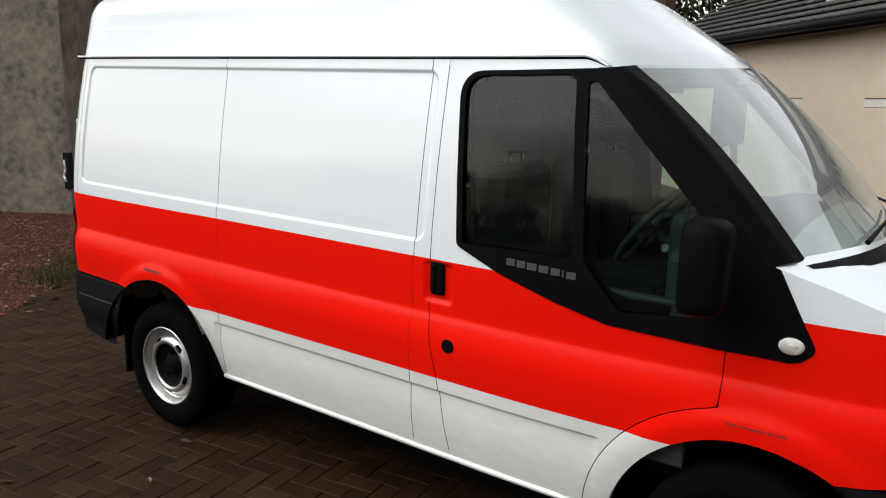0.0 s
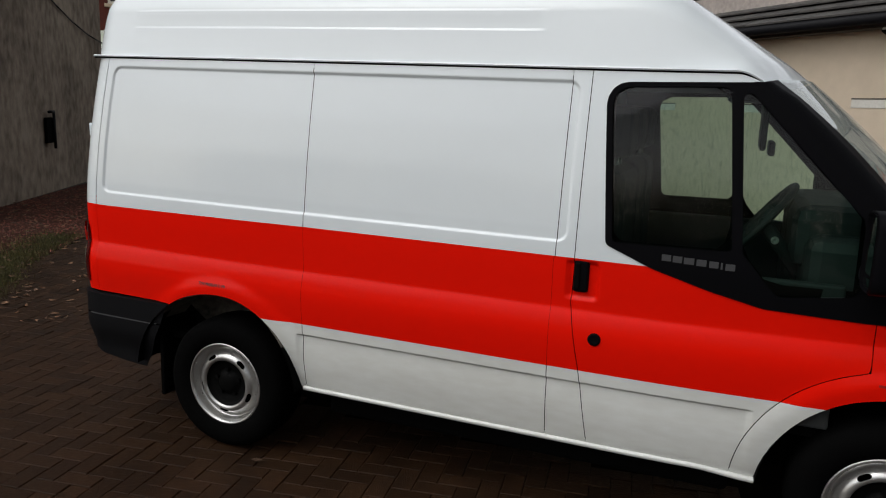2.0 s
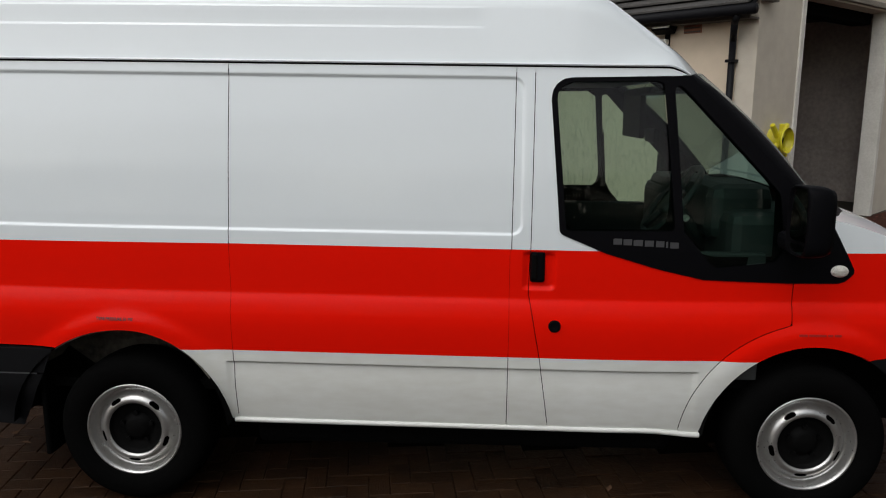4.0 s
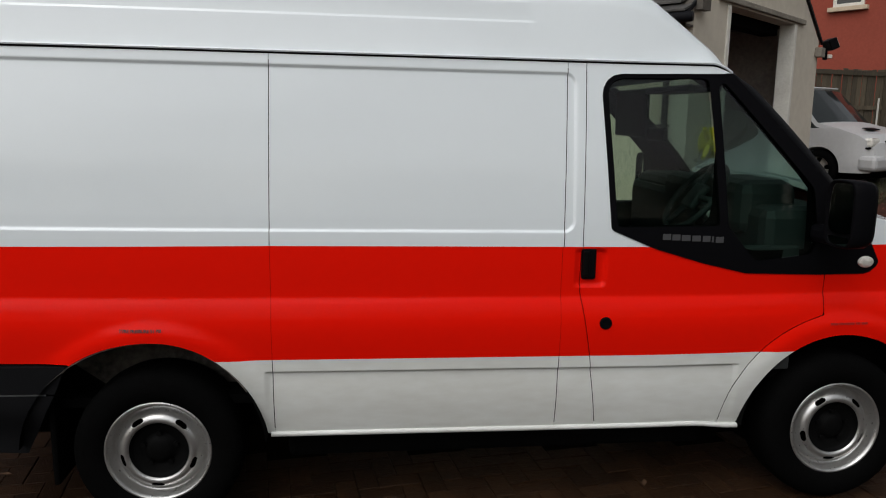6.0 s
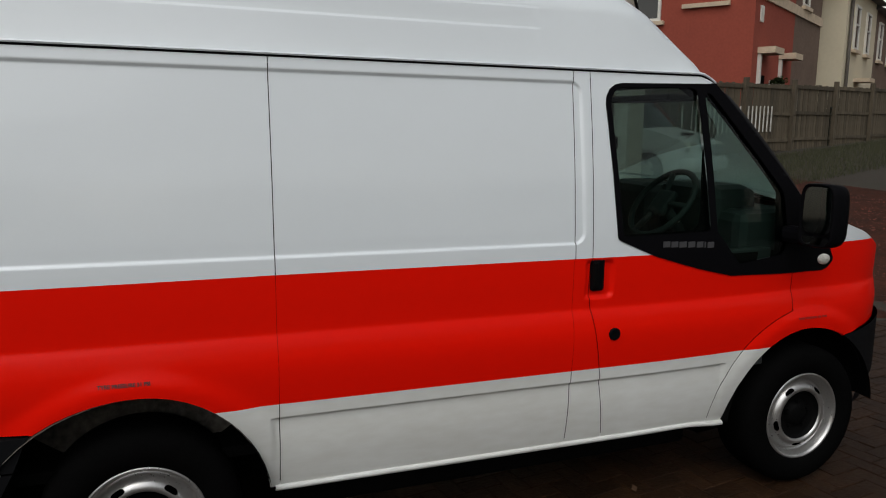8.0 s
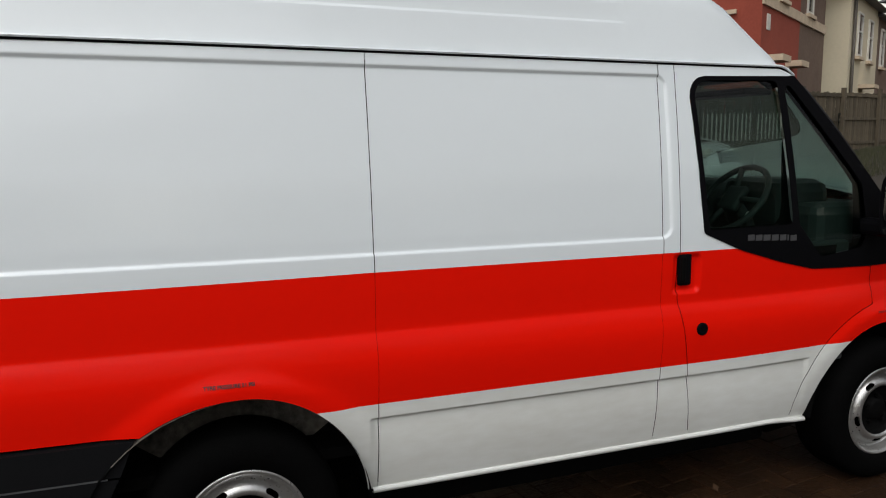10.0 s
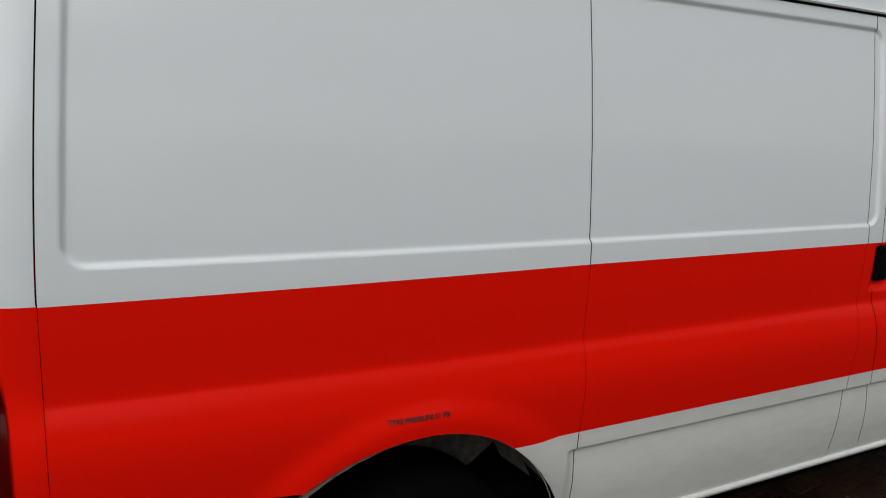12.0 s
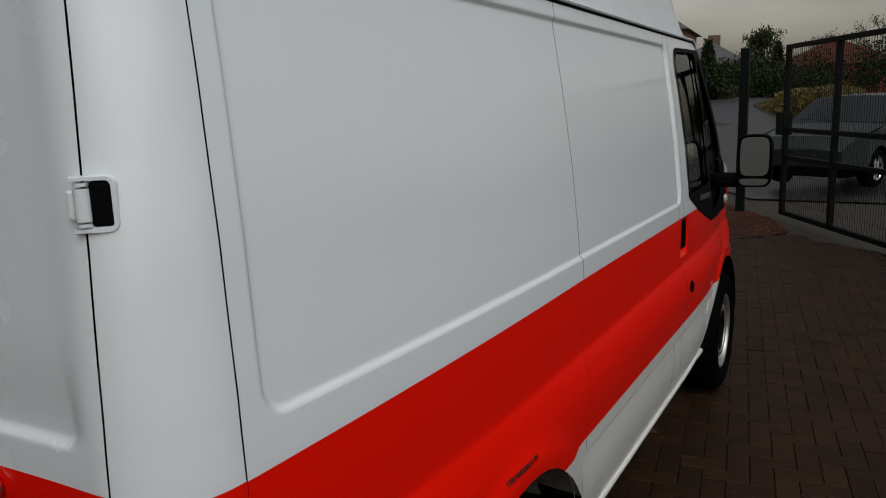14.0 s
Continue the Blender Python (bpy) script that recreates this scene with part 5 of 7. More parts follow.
gbox("lintel", (OP0 - 0.30, -0.05, OPZ + 0.02), (OP1 + 0.30, 0.0, OPZ + 0.09), CONCRETE, "chipped concrete ledge over the doorway", 0.012)
gbox("door_frame", (OP0 - 0.015, -0.02, GZ), (OP0 + 0.07, 0.20, OPZ), WHITE_WOOD, "white timber jamb", 0.006)
gbox("door_frame", (OP1 - 0.07, -0.02, GZ), (OP1 + 0.015, 0.20, OPZ), WHITE_WOOD, "white timber jamb", 0.006)
gbox("garage_floor", (0.0, -0.4, GZ - 0.3), (GW, GL - 0.2, GZ), FLOOR_G, "worn concrete floor")
gbox("inner_lining", (0.23, 4.6, GZ), (GW - 0.23, 4.7, 3.3), GARAGE_IN, "dull plastered inner wall")
gbox("inner_lining", (0.225, 0.25, GZ), (0.26, 4.6, 3.3), GARAGE_IN)
gbox("inner_lining", (GW - 0.26, 0.25, GZ), (GW - 0.225, 4.6, 3.3), GARAGE_IN)
gbox("inner_ceiling", (0.22, 0.22, 3.3), (GW - 0.22, 4.7, 3.34), GARAGE_IN)
gbox("roller_door", (OP0, 0.24, OPZ - 0.14), (OP1, 0.5, OPZ + 0.25), DARK, "dark rolled-up door", 0.03)
# two tiled slopes
for q in (0, 1):
    a0, a1 = (-0.28, GW / 2) if q == 0 else (GW + 0.10, GW / 2)
    za, zb = EAVE - (0.10 if q == 0 else 0.02), RIDGE + 0.06
    rows, cols = 15, 36
    vs, fs = [], []
    for i in range(rows):
        u0, u1 = i / rows, (i + 1.12) / rows
        for j in range(cols):
            y0, y1 = -0.02 + (GL + 0.15) * j / cols, -0.02 + (GL + 0.3) * (j + 0.97) / cols
            yo = (GL / cols / 2) * (i % 2)
            b = len(vs)
            for hh in (0.0, 0.02):
                for u, y in ((u0, y0), (u0, y1), (u1, y1), (u1, y0)):
                    lift = 0.045 * (1 - (u - u0) * rows) + hh
                    vs.append(GM @ Vector((a0 + (a1 - a0) * min(u, 1.0), min(y + yo, GL + 0.15), za + (zb - za) * min(u, 1.0) + lift)))
            fs += [(b + 4, b + 5, b + 6, b + 7), (b, b + 1, b + 5, b + 4), (b + 1, b + 2, b + 6, b + 5), (b + 3, b, b + 4, b + 7)]
    mesh_ob("tiled_slope", vs, fs, TILE, garage, "dark interlocking concrete tiles")
    vs = [GM @ Vector(p) for p in ((a0, 0.0, za - 0.02), (a0, GL + 0.1, za - 0.02), (a1, GL + 0.1, zb - 0.02), (a1, 0.0, zb - 0.02))]
    mesh_ob("roof_deck", vs, [(0, 1, 2, 3)], FASCIA, garage)
gbox("fascia_board", (-0.20, 0.0, EAVE - 0.20), (-0.17, GL, EAVE - 0.02), FASCIA, "weathered eaves board")
gbox("soffit", (-0.20, 0.0, EAVE - 0.20), (0.0, GL, EAVE - 0.18), FASCIA)
bm = bmesh.new()
add_tube(bm, GM @ Vector((-0.27, -0.1, EAVE - 0.12)), GM @ Vector((-0.27, GL, EAVE - 0.12)), 0.055, seg=12)
part("gutter", bm, PVC_BLACK, garage, "black half-round gutter", True)
tube("downpipe", [tuple(GM @ Vector(p)) for p in ((-0.26, 0.10, EAVE - 0.16), (-0.20, 0.16, EAVE - 0.24), (-0.05, 0.25, EAVE - 0.40), (-0.05, 0.25, GZ - 0.1))], 0.036, PVC_BLACK, garage, "black downpipe", 12)
for z in (0.9, 1.6, 2.25):
    gbox("pipe_clip", (-0.10, 0.20, z), (0.0, 0.30, z + 0.03), PVC_BLACK)
for y, z in ((0.66, 2.70),):
    v = gbox("air_brick", (-0.012, y, z - 0.11), (0.02, y + 0.22, z + 0.06), mat("terracotta", (0.30, 0.13, 0.08), 0.9, var=0.4, scale=20), "terracotta air brick")
    for k in range(4):
        gbox("slat", (-0.024, y + 0.01, z - 0.10 + k * 0.042), (-0.012, y + 0.21, z - 0.085 + k * 0.042), FASCIA, "", 0.0, v)
for y, z in ((1.16, 1.88), (2.92, 1.80), (4.60, 1.80)):
    gbox("render_crack_vent", (-0.006, y, z), (0.004, y + 0.44, z + 0.09), WHITE_WOOD, "pale patched vent strip", 0.002)
    gbox("vent_shadow_line", (-0.009, y, z + 0.09), (0.0, y + 0.44, z + 0.104), FASCIA)


def floodlight(name, m, label):
    lamp = empty(name, label, "floodlight")
    box("bracket", (-0.02, -0.03, -0.16), (0.02, 0.03, 0.0), BLACK_TRIM, lamp, "", 0.004, m)
    b = box("housing", (-0.13, -0.16, -0.05), (0.13, -0.03, 0.12), BLACK_TRIM, lamp, "black lamp housing", 0.015, m @ pose(0, 0, 0, -25))
    box("lamp_glass", (-0.115, -0.166, -0.035), (0.115, -0.158, 0.105), LAMP_CLEAR, b, "pale lamp glass", 0.004, m @ pose(0, 0, 0, -25))
    box("sensor", (-0.04, -0.10, -0.14), (0.04, -0.03, -0.08), WHITE_WOOD, lamp, "small white sensor", 0.01, m)
    return lamp


floodlight("floodlight", GM @ Matrix.Translation((-0.02, 1.08, 2.62)) @ pose(0, 0, 0, 0, 0, -90), "black floodlight fixed under the garage eaves")
floodlight("floodlight", GM @ Matrix.Translation((GW + 0.24, -0.04, EAVE - 0.10)) @ pose(0, 0, 0, 0, 0, 40), "black floodlight on the gable's outer corner")
gbox("corner_corbel", (GW - 0.16, -0.10, EAVE - 0.24), (GW + 0.03, 0.0, EAVE - 0.10), CONCRETE, "stone corbel at the eaves", 0.01)
gbox("barge_board", (-0.02, -0.10, EAVE - 0.02), (0.2, -0.02, EAVE + 0.10), FASCIA)
vs = [GM @ Vector(p) for p in ((-0.30, -0.03, EAVE - 0.10), (GW / 2, -0.03, RIDGE + 0.06), (GW + 0.12, -0.03, EAVE + 0.0), (GW + 0.12, -0.03, EAVE - 0.045), (GW / 2, -0.03, RIDGE + 0.015), (-0.30, -0.03, EAVE - 0.145))]
vs += [v + WD * 0.03 for v in vs]
mesh_ob("verge_board", vs, [(0, 1, 4, 5), (1, 2, 3, 4), (11, 10, 7, 6), (10, 9, 8, 7), (0, 6, 7, 1), (1, 7, 8, 2), (5, 4, 10, 11), (4, 3, 9, 10)], PVC_BLACK, garage, "dark verge board")
# hose reel on the gable wall
RM = GM @ Matrix.Translation((0.46, -0.04, 1.42))
reel = empty("hose_reel", "yellow plastic hose reel hung on the garage wall", "hose reel")
bm = bmesh.new()
for a in (45, 135, 225, 315):
    d = Vector((math.cos(radians(a)), 0, math.sin(radians(a))))
    add_tube(bm, RM @ Vector((0, -0.05, 0)), RM @ (d * 0.24 + Vector((0, -0.05, 0))), 0.035, 0.028, 8)
part("front_spider", bm, YELLOW, reel, "four-armed yellow frame")
lathe("drum", [(0.14, 0.0), (0.15, 0.02), (0.10, 0.03), (0.10, 0.16), (0.15, 0.17), (0.14, 0.19)], YELLOW, reel, "yellow drum", 24, RM @ Matrix.Translation((0.03, 0.05, 0)))
lathe("hub", [(0.05, 0.0), (0.05, 0.08), (0.0, 0.09)], DARK, reel, "", 16, RM)
box("wall_bracket", (0.16, -0.02, -0.18), (0.24, 0.04, 0.18), YELLOW, reel, "", 0.01, RM)
tube("hose", [tuple(RM @ Vector(p)) for p in ((-0.15, -0.03, -0.1), (-0.35, -0.03, -0.35), (-0.42, -0.02, -0.62))], 0.009, GREYP, reel, "thin grey hose end")
# things inside the doorway
shelf = gbox("wall_shelf", (0.8, 4.40, 2.0), (3.4, 4.60, 2.03), FASCIA, "tool shelf on the back wall")
shelf.parent = None
tagged(shelf, "dark wooden tool shelf on the garage's back wall", "shelf")
for k in range(9):
    x = 0.9 + k * 0.17
    bm = bmesh.new()
    add_tube(bm, GM @ Vector((x, 4.55, 1.72)), GM @ Vector((x, 4.55, 1.40)), 0.012, 0.014, 6)
    add_box(bm, (x - 0.03, 4.53, 1.27), (x + 0.03, 4.57, 1.42), GM, 0.008)
    tagged(part("hanging_tool", bm, DARK, None), "dark hand tool hanging on the wall", "tool", "tools on the garage wall")
for k in range(6):
    x = 0.9 + k * 0.26
    tagged(box("tool_box", (x, 4.42, 2.03), (x + 0.2, 4.58, 2.03 + 0.09 + 0.03 * (k % 3)), DARK, None, "", 0.01, GM), "small dark box on the shelf", "box", "boxes on the shelf")
lathe_bin = lathe("waste_bin", [(0.16, -0.45), (0.20, 0.0), (0.21, 0.02), (0.18, 0.02), (0.0, 0.0)], GREYP, None, "", 24, GM @ Matrix.Translation((1.62, 4.2, GZ + 0.45)) @ pose(0, 0, 0, 90))
tagged(lathe_bin, "pale grey plastic tub on the floor", "tub")
tagged(box("storage_crate", (1.75, 4.15, GZ), (2.15, 4.5, GZ + 0.55), BLUE, None, "", 0.02, GM), "blue plastic crate on the floor", "crate")
tagged(box("fuel_can", (2.35, 3.9, GZ), (2.75, 4.2, GZ + 0.28), REDP, None, "", 0.04, GM), "red fuel can on the floor", "can")
tagged(box("tool_cabinet", (2.9, 4.1, GZ), (3.6, 4.6, 1.5), DARK, None, "", 0.02, GM), "dark tool cabinet against the wall", "cabinet")
tagged(tube("broom", [tuple(GM @ Vector((2.1, 4.2, 1.05))), tuple(GM @ Vector((2.6, 4.35, 1.45)))], 0.014, TIMBER), "wooden handled broom leaning on the wall", "broom")

# ---- brick building and planting behind the van ----
BY = 4.45
brickwall = mesh_ob("wall_brick", [(x, y, z) for x in (-3.3, 0.6) for y in (BY + 0.006, BY + 0.3) for z in (-0.1, 3.6)],
                    [(0, 1, 5, 4), (2, 6, 7, 3), (0, 2, 3, 1), (4, 5, 7, 6), (1, 3, 7, 5)], MORTAR)
tagged(brickwall, "dark red brick house wall", "wall", kind="structure")
def shrub(name, cx, cy, cz, rx, ry, rz, count, material, size, label, category, group="", seed=1, twigs=10):
    r = random.Random(seed)
    ob = empty(name, label, category, group, at=(0, 0, 0))
    bm = bmesh.new()
    for k in range(twigs):
        a, t = r.uniform(0, 6.3), r.uniform(0.3, 0.8)
        p = Vector((cx, cy, cz))
        for q in range(3):
            d = p + Vector((rx * t * math.cos(a) / 3, ry * t * math.sin(a) / 3, rz * r.uniform(0.4, 0.62)))
            add_tube(bm, p, d, 0.018 * (1 - q * 0.3), 0.012 * (1 - q * 0.3), 5)
            p, a = d, a + r.uniform(-0.6, 0.6)
    part("stems", bm, TWIG, ob)
    vs, fs = [], []
    lob = [(r.uniform(-0.7, 0.7) * rx, r.uniform(-0.7, 0.7) * ry, r.uniform(0.35, 1.5) * rz, r.uniform(0.35, 0.7)) for _ in range(9)]
    for k in range(count):
        lx, ly, lz, lr = lob[k % 9]
        d = Vector((r.gauss(0, 1), r.gauss(0, 1), r.gauss(0, 1))).normalized() * (r.random() ** 0.4) * lr
        p = Vector((cx + lx + d.x * rx, cy + ly + d.y * ry, max(cz + 0.03, cz + lz + d.z * rz)))
        m = Euler((r.uniform(-1.2, 1.2), r.uniform(-1.2, 1.2), r.uniform(0, 6.3))).to_matrix()
        s, b = size * r.uniform(0.6, 1.3), len(vs)
        for q in ((-1, 0, 0), (0, -0.42, 0.12), (1, 0, 0), (0, 0.42, 0.12)):
            vs.append(p + m @ Vector(q) * s)
        fs.append((b, b + 1, b + 2, b + 3))
    mesh_ob("foliage", vs, fs, material, ob)
    return ob


shrub("variegated_shrub", -2.15, 4.12, 0, 0.42, 0.28, 0.36, 2200, LEAF_V, 0.022, "low shrub with pale-edged leaves by the brick wall", "shrub", "shrubs along the brick wall", 3)
shrub("dark_shrub", -1.0, 4.15, 0, 0.5, 0.26, 0.45, 3200, LEAF, 0.035, "dark evergreen shrub against the brick wall", "shrub", "shrubs along the brick wall", 4)
shrub("dark_shrub", -0.2, 4.1, 0, 0.6, 0.3, 0.55, 3600, LEAF, 0.035, "dark evergreen shrub against the brick wall", "shrub", "shrubs along the brick wall", 6)
cord = empty("cordyline", "spiky strap-leaved plant against the brick wall", "plant")
vs, fs = [], []
for k in range(90):
    a, el, ln = rnd.uniform(0, 6.3), rnd.uniform(0.3, 1.45), rnd.uniform(0.45, 0.8)
    o = Vector((-1.25, 4.15, 0.35))
    prev = None
    for q in range(5):
        u = q / 4
        p = o + Vector((math.cos(a) * math.cos(el) * ln * u, math.sin(a) * math.cos(el) * ln * u * 0.5, math.sin(el) * ln * u - 0.25 * u * u * ln * (1.5 - el)))
        w = 0.014 * (1 - u) + 0.002
        vs += [p + Vector((-math.sin(a) * w, math.cos(a) * w, 0)), p - Vector((-math.sin(a) * w, math.cos(a) * w, 0))]
        if q:
            b = len(vs) - 4
            fs.append((b, b + 1, b + 3, b + 2))
mesh_ob("strap_leaves", vs, fs, CORD, cord)
tube("stem", [(-1.25, 4.15, 0), (-1.25, 4.15, 0.4)], 0.05, TWIG, cord)
tagged(box("stone_slab", (-1.95, 2.47, 0.0), (-1.66, 2.64, 0.035), CONCRETE, None, "", 0.01), "small grey stone slab lying on the paving", "slab")

# ---- grey house walls on the west side ----
C0 = Vector((-7.28, 2.50, 0))
D1, D2 = Vector((-0.83, -0.56, 0)), Vector((-0.47, 0.883, 0))


def slab_wall(name, o, d, length, thick, z0, z1, material, label):
    nrm = Vector((d.y, -d.x, 0)).normalized() * thick
    b = [o, o + d * length, o + d * length - nrm, o - nrm]
    vs = [Vector((p.x, p.y, z)) for z in (z0, z1) for p in b]
    return tagged(mesh_ob(name, vs, [(0, 1, 5, 4), (1, 2, 6, 5), (2, 3, 7, 6), (3, 0, 4, 7), (4, 5, 6, 7), (3, 2, 1, 0)], material), label, "wall", kind="structure")


slab_wall("wall_west_1", C0 - D1 * 0.0, D1, 9.0, -0.4, -0.1, 7.5, PEBBLE, "grey pebbledashed house wall")
slab_wall("wall_west_2", C0 + D2 * 0.0, D2, 7.3, 0.4, -0.1, 7.5, STUCCO, "stained grey rendered house wall")
nw = Vector((D2.y, -D2.x, 0))
for u, w in ((0.95, 0.05),):
    bm = bmesh.new()
    o = C0 + D2 * u + nw * 0.03
    add_box(bm, (-w, -0.02, 0), (w, 0.02, 7.4), Matrix.Translation(o) @ Matrix((D2, nw, (0, 0, 1))).transposed().to_4x4())
    tagged(part("wall_pilaster", bm, STUCCO, None), "shallow rendered strip on the wall", "wall", kind="structure")
mb = tagged(box("meter_box", (-0.07, -0.02, 0.36), (0.035, 0.07, 0.88), PVC_BLACK, None, "", 0.01, Matrix.Translation(C0 + D1 * 0.02) @ Matrix((D1, -Vector((D1.y, -D1.x, 0)), (0, 0, 1))).transposed().to_4x4()), "dark open meter box in the wall's corner", "meter box")
o = C0 + D1 * 0.0 + Vector((0.10, -0.13, 0))
tagged(tube("cable_tail", [tuple(o + Vector(p)) for p in ((0, 0, 0.78), (0.03, 0, 0.66), (-0.02, 0, 0.56), (0.03, 0, 0.48))], 0.014, WHITE_WOOD), "loose white cable hanging from the meter box", "cable")
o = C0 + D2 * 0.95 + nw * 0.07
tagged(tube("waste_pipe", [tuple(o + Vector((-0.02, 0, 0.52))), tuple(o + Vector((0.02, -0.02, 0.50))), tuple(o + nw * 0.28 + Vector((0.15, 0.0, 0.02)))], 0.04, GREYP, seg=12), "pale plastic waste pipe leaning from the wall", "pipe")
o = C0 + D2 * 4.1 + nw * 0.03
fm = Matrix.Translation(o) @ Matrix((D2, nw, (0, 0, 1))).transposed().to_4x4()
fix = empty("wall_vent", "dark boiler flue vent with a bent pipe on the wall", "vent")
box("vent_plate", (-0.14, -0.02, 0.85), (0.14, 0.03, 1.30), DARK, fix, "", 0.01, fm)
tube("bent_pipe", [tuple(fm @ Vector(p)) for p in ((-0.1, 0.06, 1.40), (0.12, 0.06, 1.40), (0.12, 0.06, 0.75))], 0.025, PVC_BLACK, fix)
a, b = C0 + D2 * 2.4 + Vector((0, 0, 4.2)), Vector((-13.5, 14.5, 4.35))
pts = [tuple(a.lerp(b, k / 14) - Vector((0, 0, 1.5 * math.sin(math.pi * k / 14)))) for k in range(15)]
tagged(tube("overhead_cable", pts, 0.014, PVC_BLACK, seg=6), "black overhead cable sagging between houses", "cable")


# ---- houses and gardens beyond ----
def window(parent, m, w, h, label="white-framed window"):
    """A window on the plane of m: x along the wall, y out of it."""
    fr = new("window")
    fr.parent = parent
    tagged(fr, label)
    for lo, hi in (((-w / 2, -0.02, 0), (-w / 2 + 0.09, 0.06, h)), ((w / 2 - 0.09, -0.02, 0), (w / 2, 0.06, h)), ((-w / 2 + 0.09, -0.02, 0), (w / 2 - 0.09, 0.06, 0.09)), ((-w / 2 + 0.09, -0.02, h - 0.09), (w / 2 - 0.09, 0.06, h)), ((-w / 2 + 0.09, -0.02, h * 0.55), (w / 2 - 0.09, 0.05, h * 0.55 + 0.06))):
        box("frame_bar", lo, hi, WHITE_WOOD, fr, "", 0.0, m)
    box("pane", (-w / 2 + 0.08, 0.0, 0.08), (w / 2 - 0.08, 0.02, h - 0.08), WINDOW, fr, "", 0.0, m)
    box("sill", (-w / 2 - 0.12, -0.02, -0.12), (w / 2 + 0.12, 0.14, 0.0), SANDBAND, fr, "pale stone sill", 0.01, m)
    return fr


def basis(o, d):
    """x along d, y out of the wall (to the right of d), z up."""
    d = Vector(d).normalized()
    m = Matrix((d, Vector((d.y, -d.x, 0)), (0, 0, 1))).transposed().to_4x4()
    m.translation = o
    return m


def prism(name, m, x0, x1, y0, y1, z0, z1, material, parent, label=""):
    return box(name, (x0, y0, z0), (x1, y1, z1), material, parent, label, 0.0, m)


def hip_roof(parent, m, x0, x1, y0, y1, z, h, material, hip=0.0):
    ym = (y0 + y1) / 2
    p = [(x0 - 0.4, y0 - 0.4, z), (x1 + 0.4, y0 - 0.4, z), (x1 + 0.4, y1 + 0.4, z), (x0 - 0.4, y1 + 0.4, z), (x0 - 0.4 + hip, ym, z + h), (x1 + 0.4 - hip, ym, z + h)]
    return mesh_ob("roof", [m @ Vector(v) for v in p], [(0, 1, 5, 4), (2, 3, 4, 5), (1, 2, 5), (3, 0, 4), (3, 2, 1, 0)], material, parent, "slate roof")


# red terrace: gable towards the yard, front receding
C1 = Vector((16.25, 14.1, 0.8))
FD = Vector((0.849, 0.529, 0))
fm = basis(C1, FD)
terr = empty("terrace_house", "red brick terrace house with pale stone bands", "house", "houses beyond the fence")
prism("wall", fm, 0, 4.6, -9.5, 0, -0.5, 6.9, BRICK_H, terr, "red brick walls")
hip_roof(terr, fm, 0, 4.6, -9.5, 0, 6.9, 3.0, SLATE)
prism("stone_band", fm, -0.03, 4.6, 0.0, 0.06, 4.55, 4.85, SANDBAND, terr, "pale stone band")
gm = basis(C1, Vector((FD.y, -FD.x, 0)) * -1)
gm = Matrix((Vector((-FD.y, FD.x, 0)), -FD, (0, 0, 1))).transposed().to_4x4()
gm.translation = C1
window(terr, gm @ Matrix.Translation((3.2, 0.0, 4.05)), 0.85, 1.5)
prism("ledge", gm, 0.7, 2.1, -0.02, 0.12, 4.35, 4.47, SANDBAND, terr, "pale ledge")
prism("sign_plate", fm, 0.5, 0.8, 0, 0.04, 3.9, 4.35, WHITE_WOOD, terr, "small white wall plate")
for x in (1.0, 3.4):
    prism("door_canopy", fm, x - 0.5, x + 0.5, 0, 0.5, 3.0, 3.18, SANDBAND, terr, "pale stone canopy")
    prism("door_surround", fm, x - 0.45, x - 0.32, 0, 0.1, -0.3, 3.0, WHITE_WOOD, terr)
    prism("door_leaf", fm, x - 0.3, x + 0.3, 0, 0.04, -0.3, 2.4, DARK, terr, "dark front door")
window(terr, fm @ Matrix.Translation((2.4, 0, 0.4)), 0.9, 1.9)
window(terr, fm @ Matrix.Translation((2.2, 0, 4.95)), 0.9, 1.6)
tagged(shrub("hanging_basket", *(fm @ Vector((1.5, 0.35, 2.0))), 0.25, 0.25, 0.18, 500, LEAF, 0.05, "leafy hanging basket beside the door", "basket", seed=21, twigs=3))
t2 = empty("brown_house", "brown roughcast terrace house", "house", "houses beyond the fence")
prism("wall", fm, 4.6, 8.6, -9.0, -0.02, -0.5, 6.7, BROWN_H, t2, "dark brown roughcast walls")
hip_roof(t2, fm, 4.6, 8.6, -9.0, 0, 6.7, 3.0, SLATE)
prism("stone_band", fm, 4.62, 8.6, -0.02, 0.05, 4.55, 4.85, SANDBAND, t2, "pale stone band")
window(t2, fm @ Matrix.Translation((6.0, -0.02, 4.95)), 0.9, 1.6)
window(t2, fm @ Matrix.Translation((5.6, -0.02, 0.4)), 0.9, 1.9)
t3 = empty("cream_house", "cream roughcast house with white windows", "house", "houses beyond the fence")
prism("wall", fm, 9.4, 16.2, -7.5, 0.7, -0.5, 6.2, CREAM_H, t3, "cream roughcast walls")
hip_roof(t3, fm, 9.4, 16.2, -7.5, 0.7, 6.2, 2.6, SLATE)
tube("downpipe", [tuple(fm @ Vector((9.9, 0.78, 6.1))), tuple(fm @ Vector((9.9, 0.78, -0.3)))], 0.06, FASCIA, t3)
for x, z in ((11.6, 0.5), (14.3, 0.5), (14.0, 3.9), (11.4, 3.9)):
    window(t3, fm @ Matrix.Translation((x, 0.72, z)), 1.0, 1.7)
prism("door_canopy", fm, 11.9, 13.1, 0.7, 1.3, 2.7, 2.85, SANDBAND, t3)
t4 = empty("grey_brown_house", "grey-brown rendered house beside the cream one", "house", "houses beyond the fence")
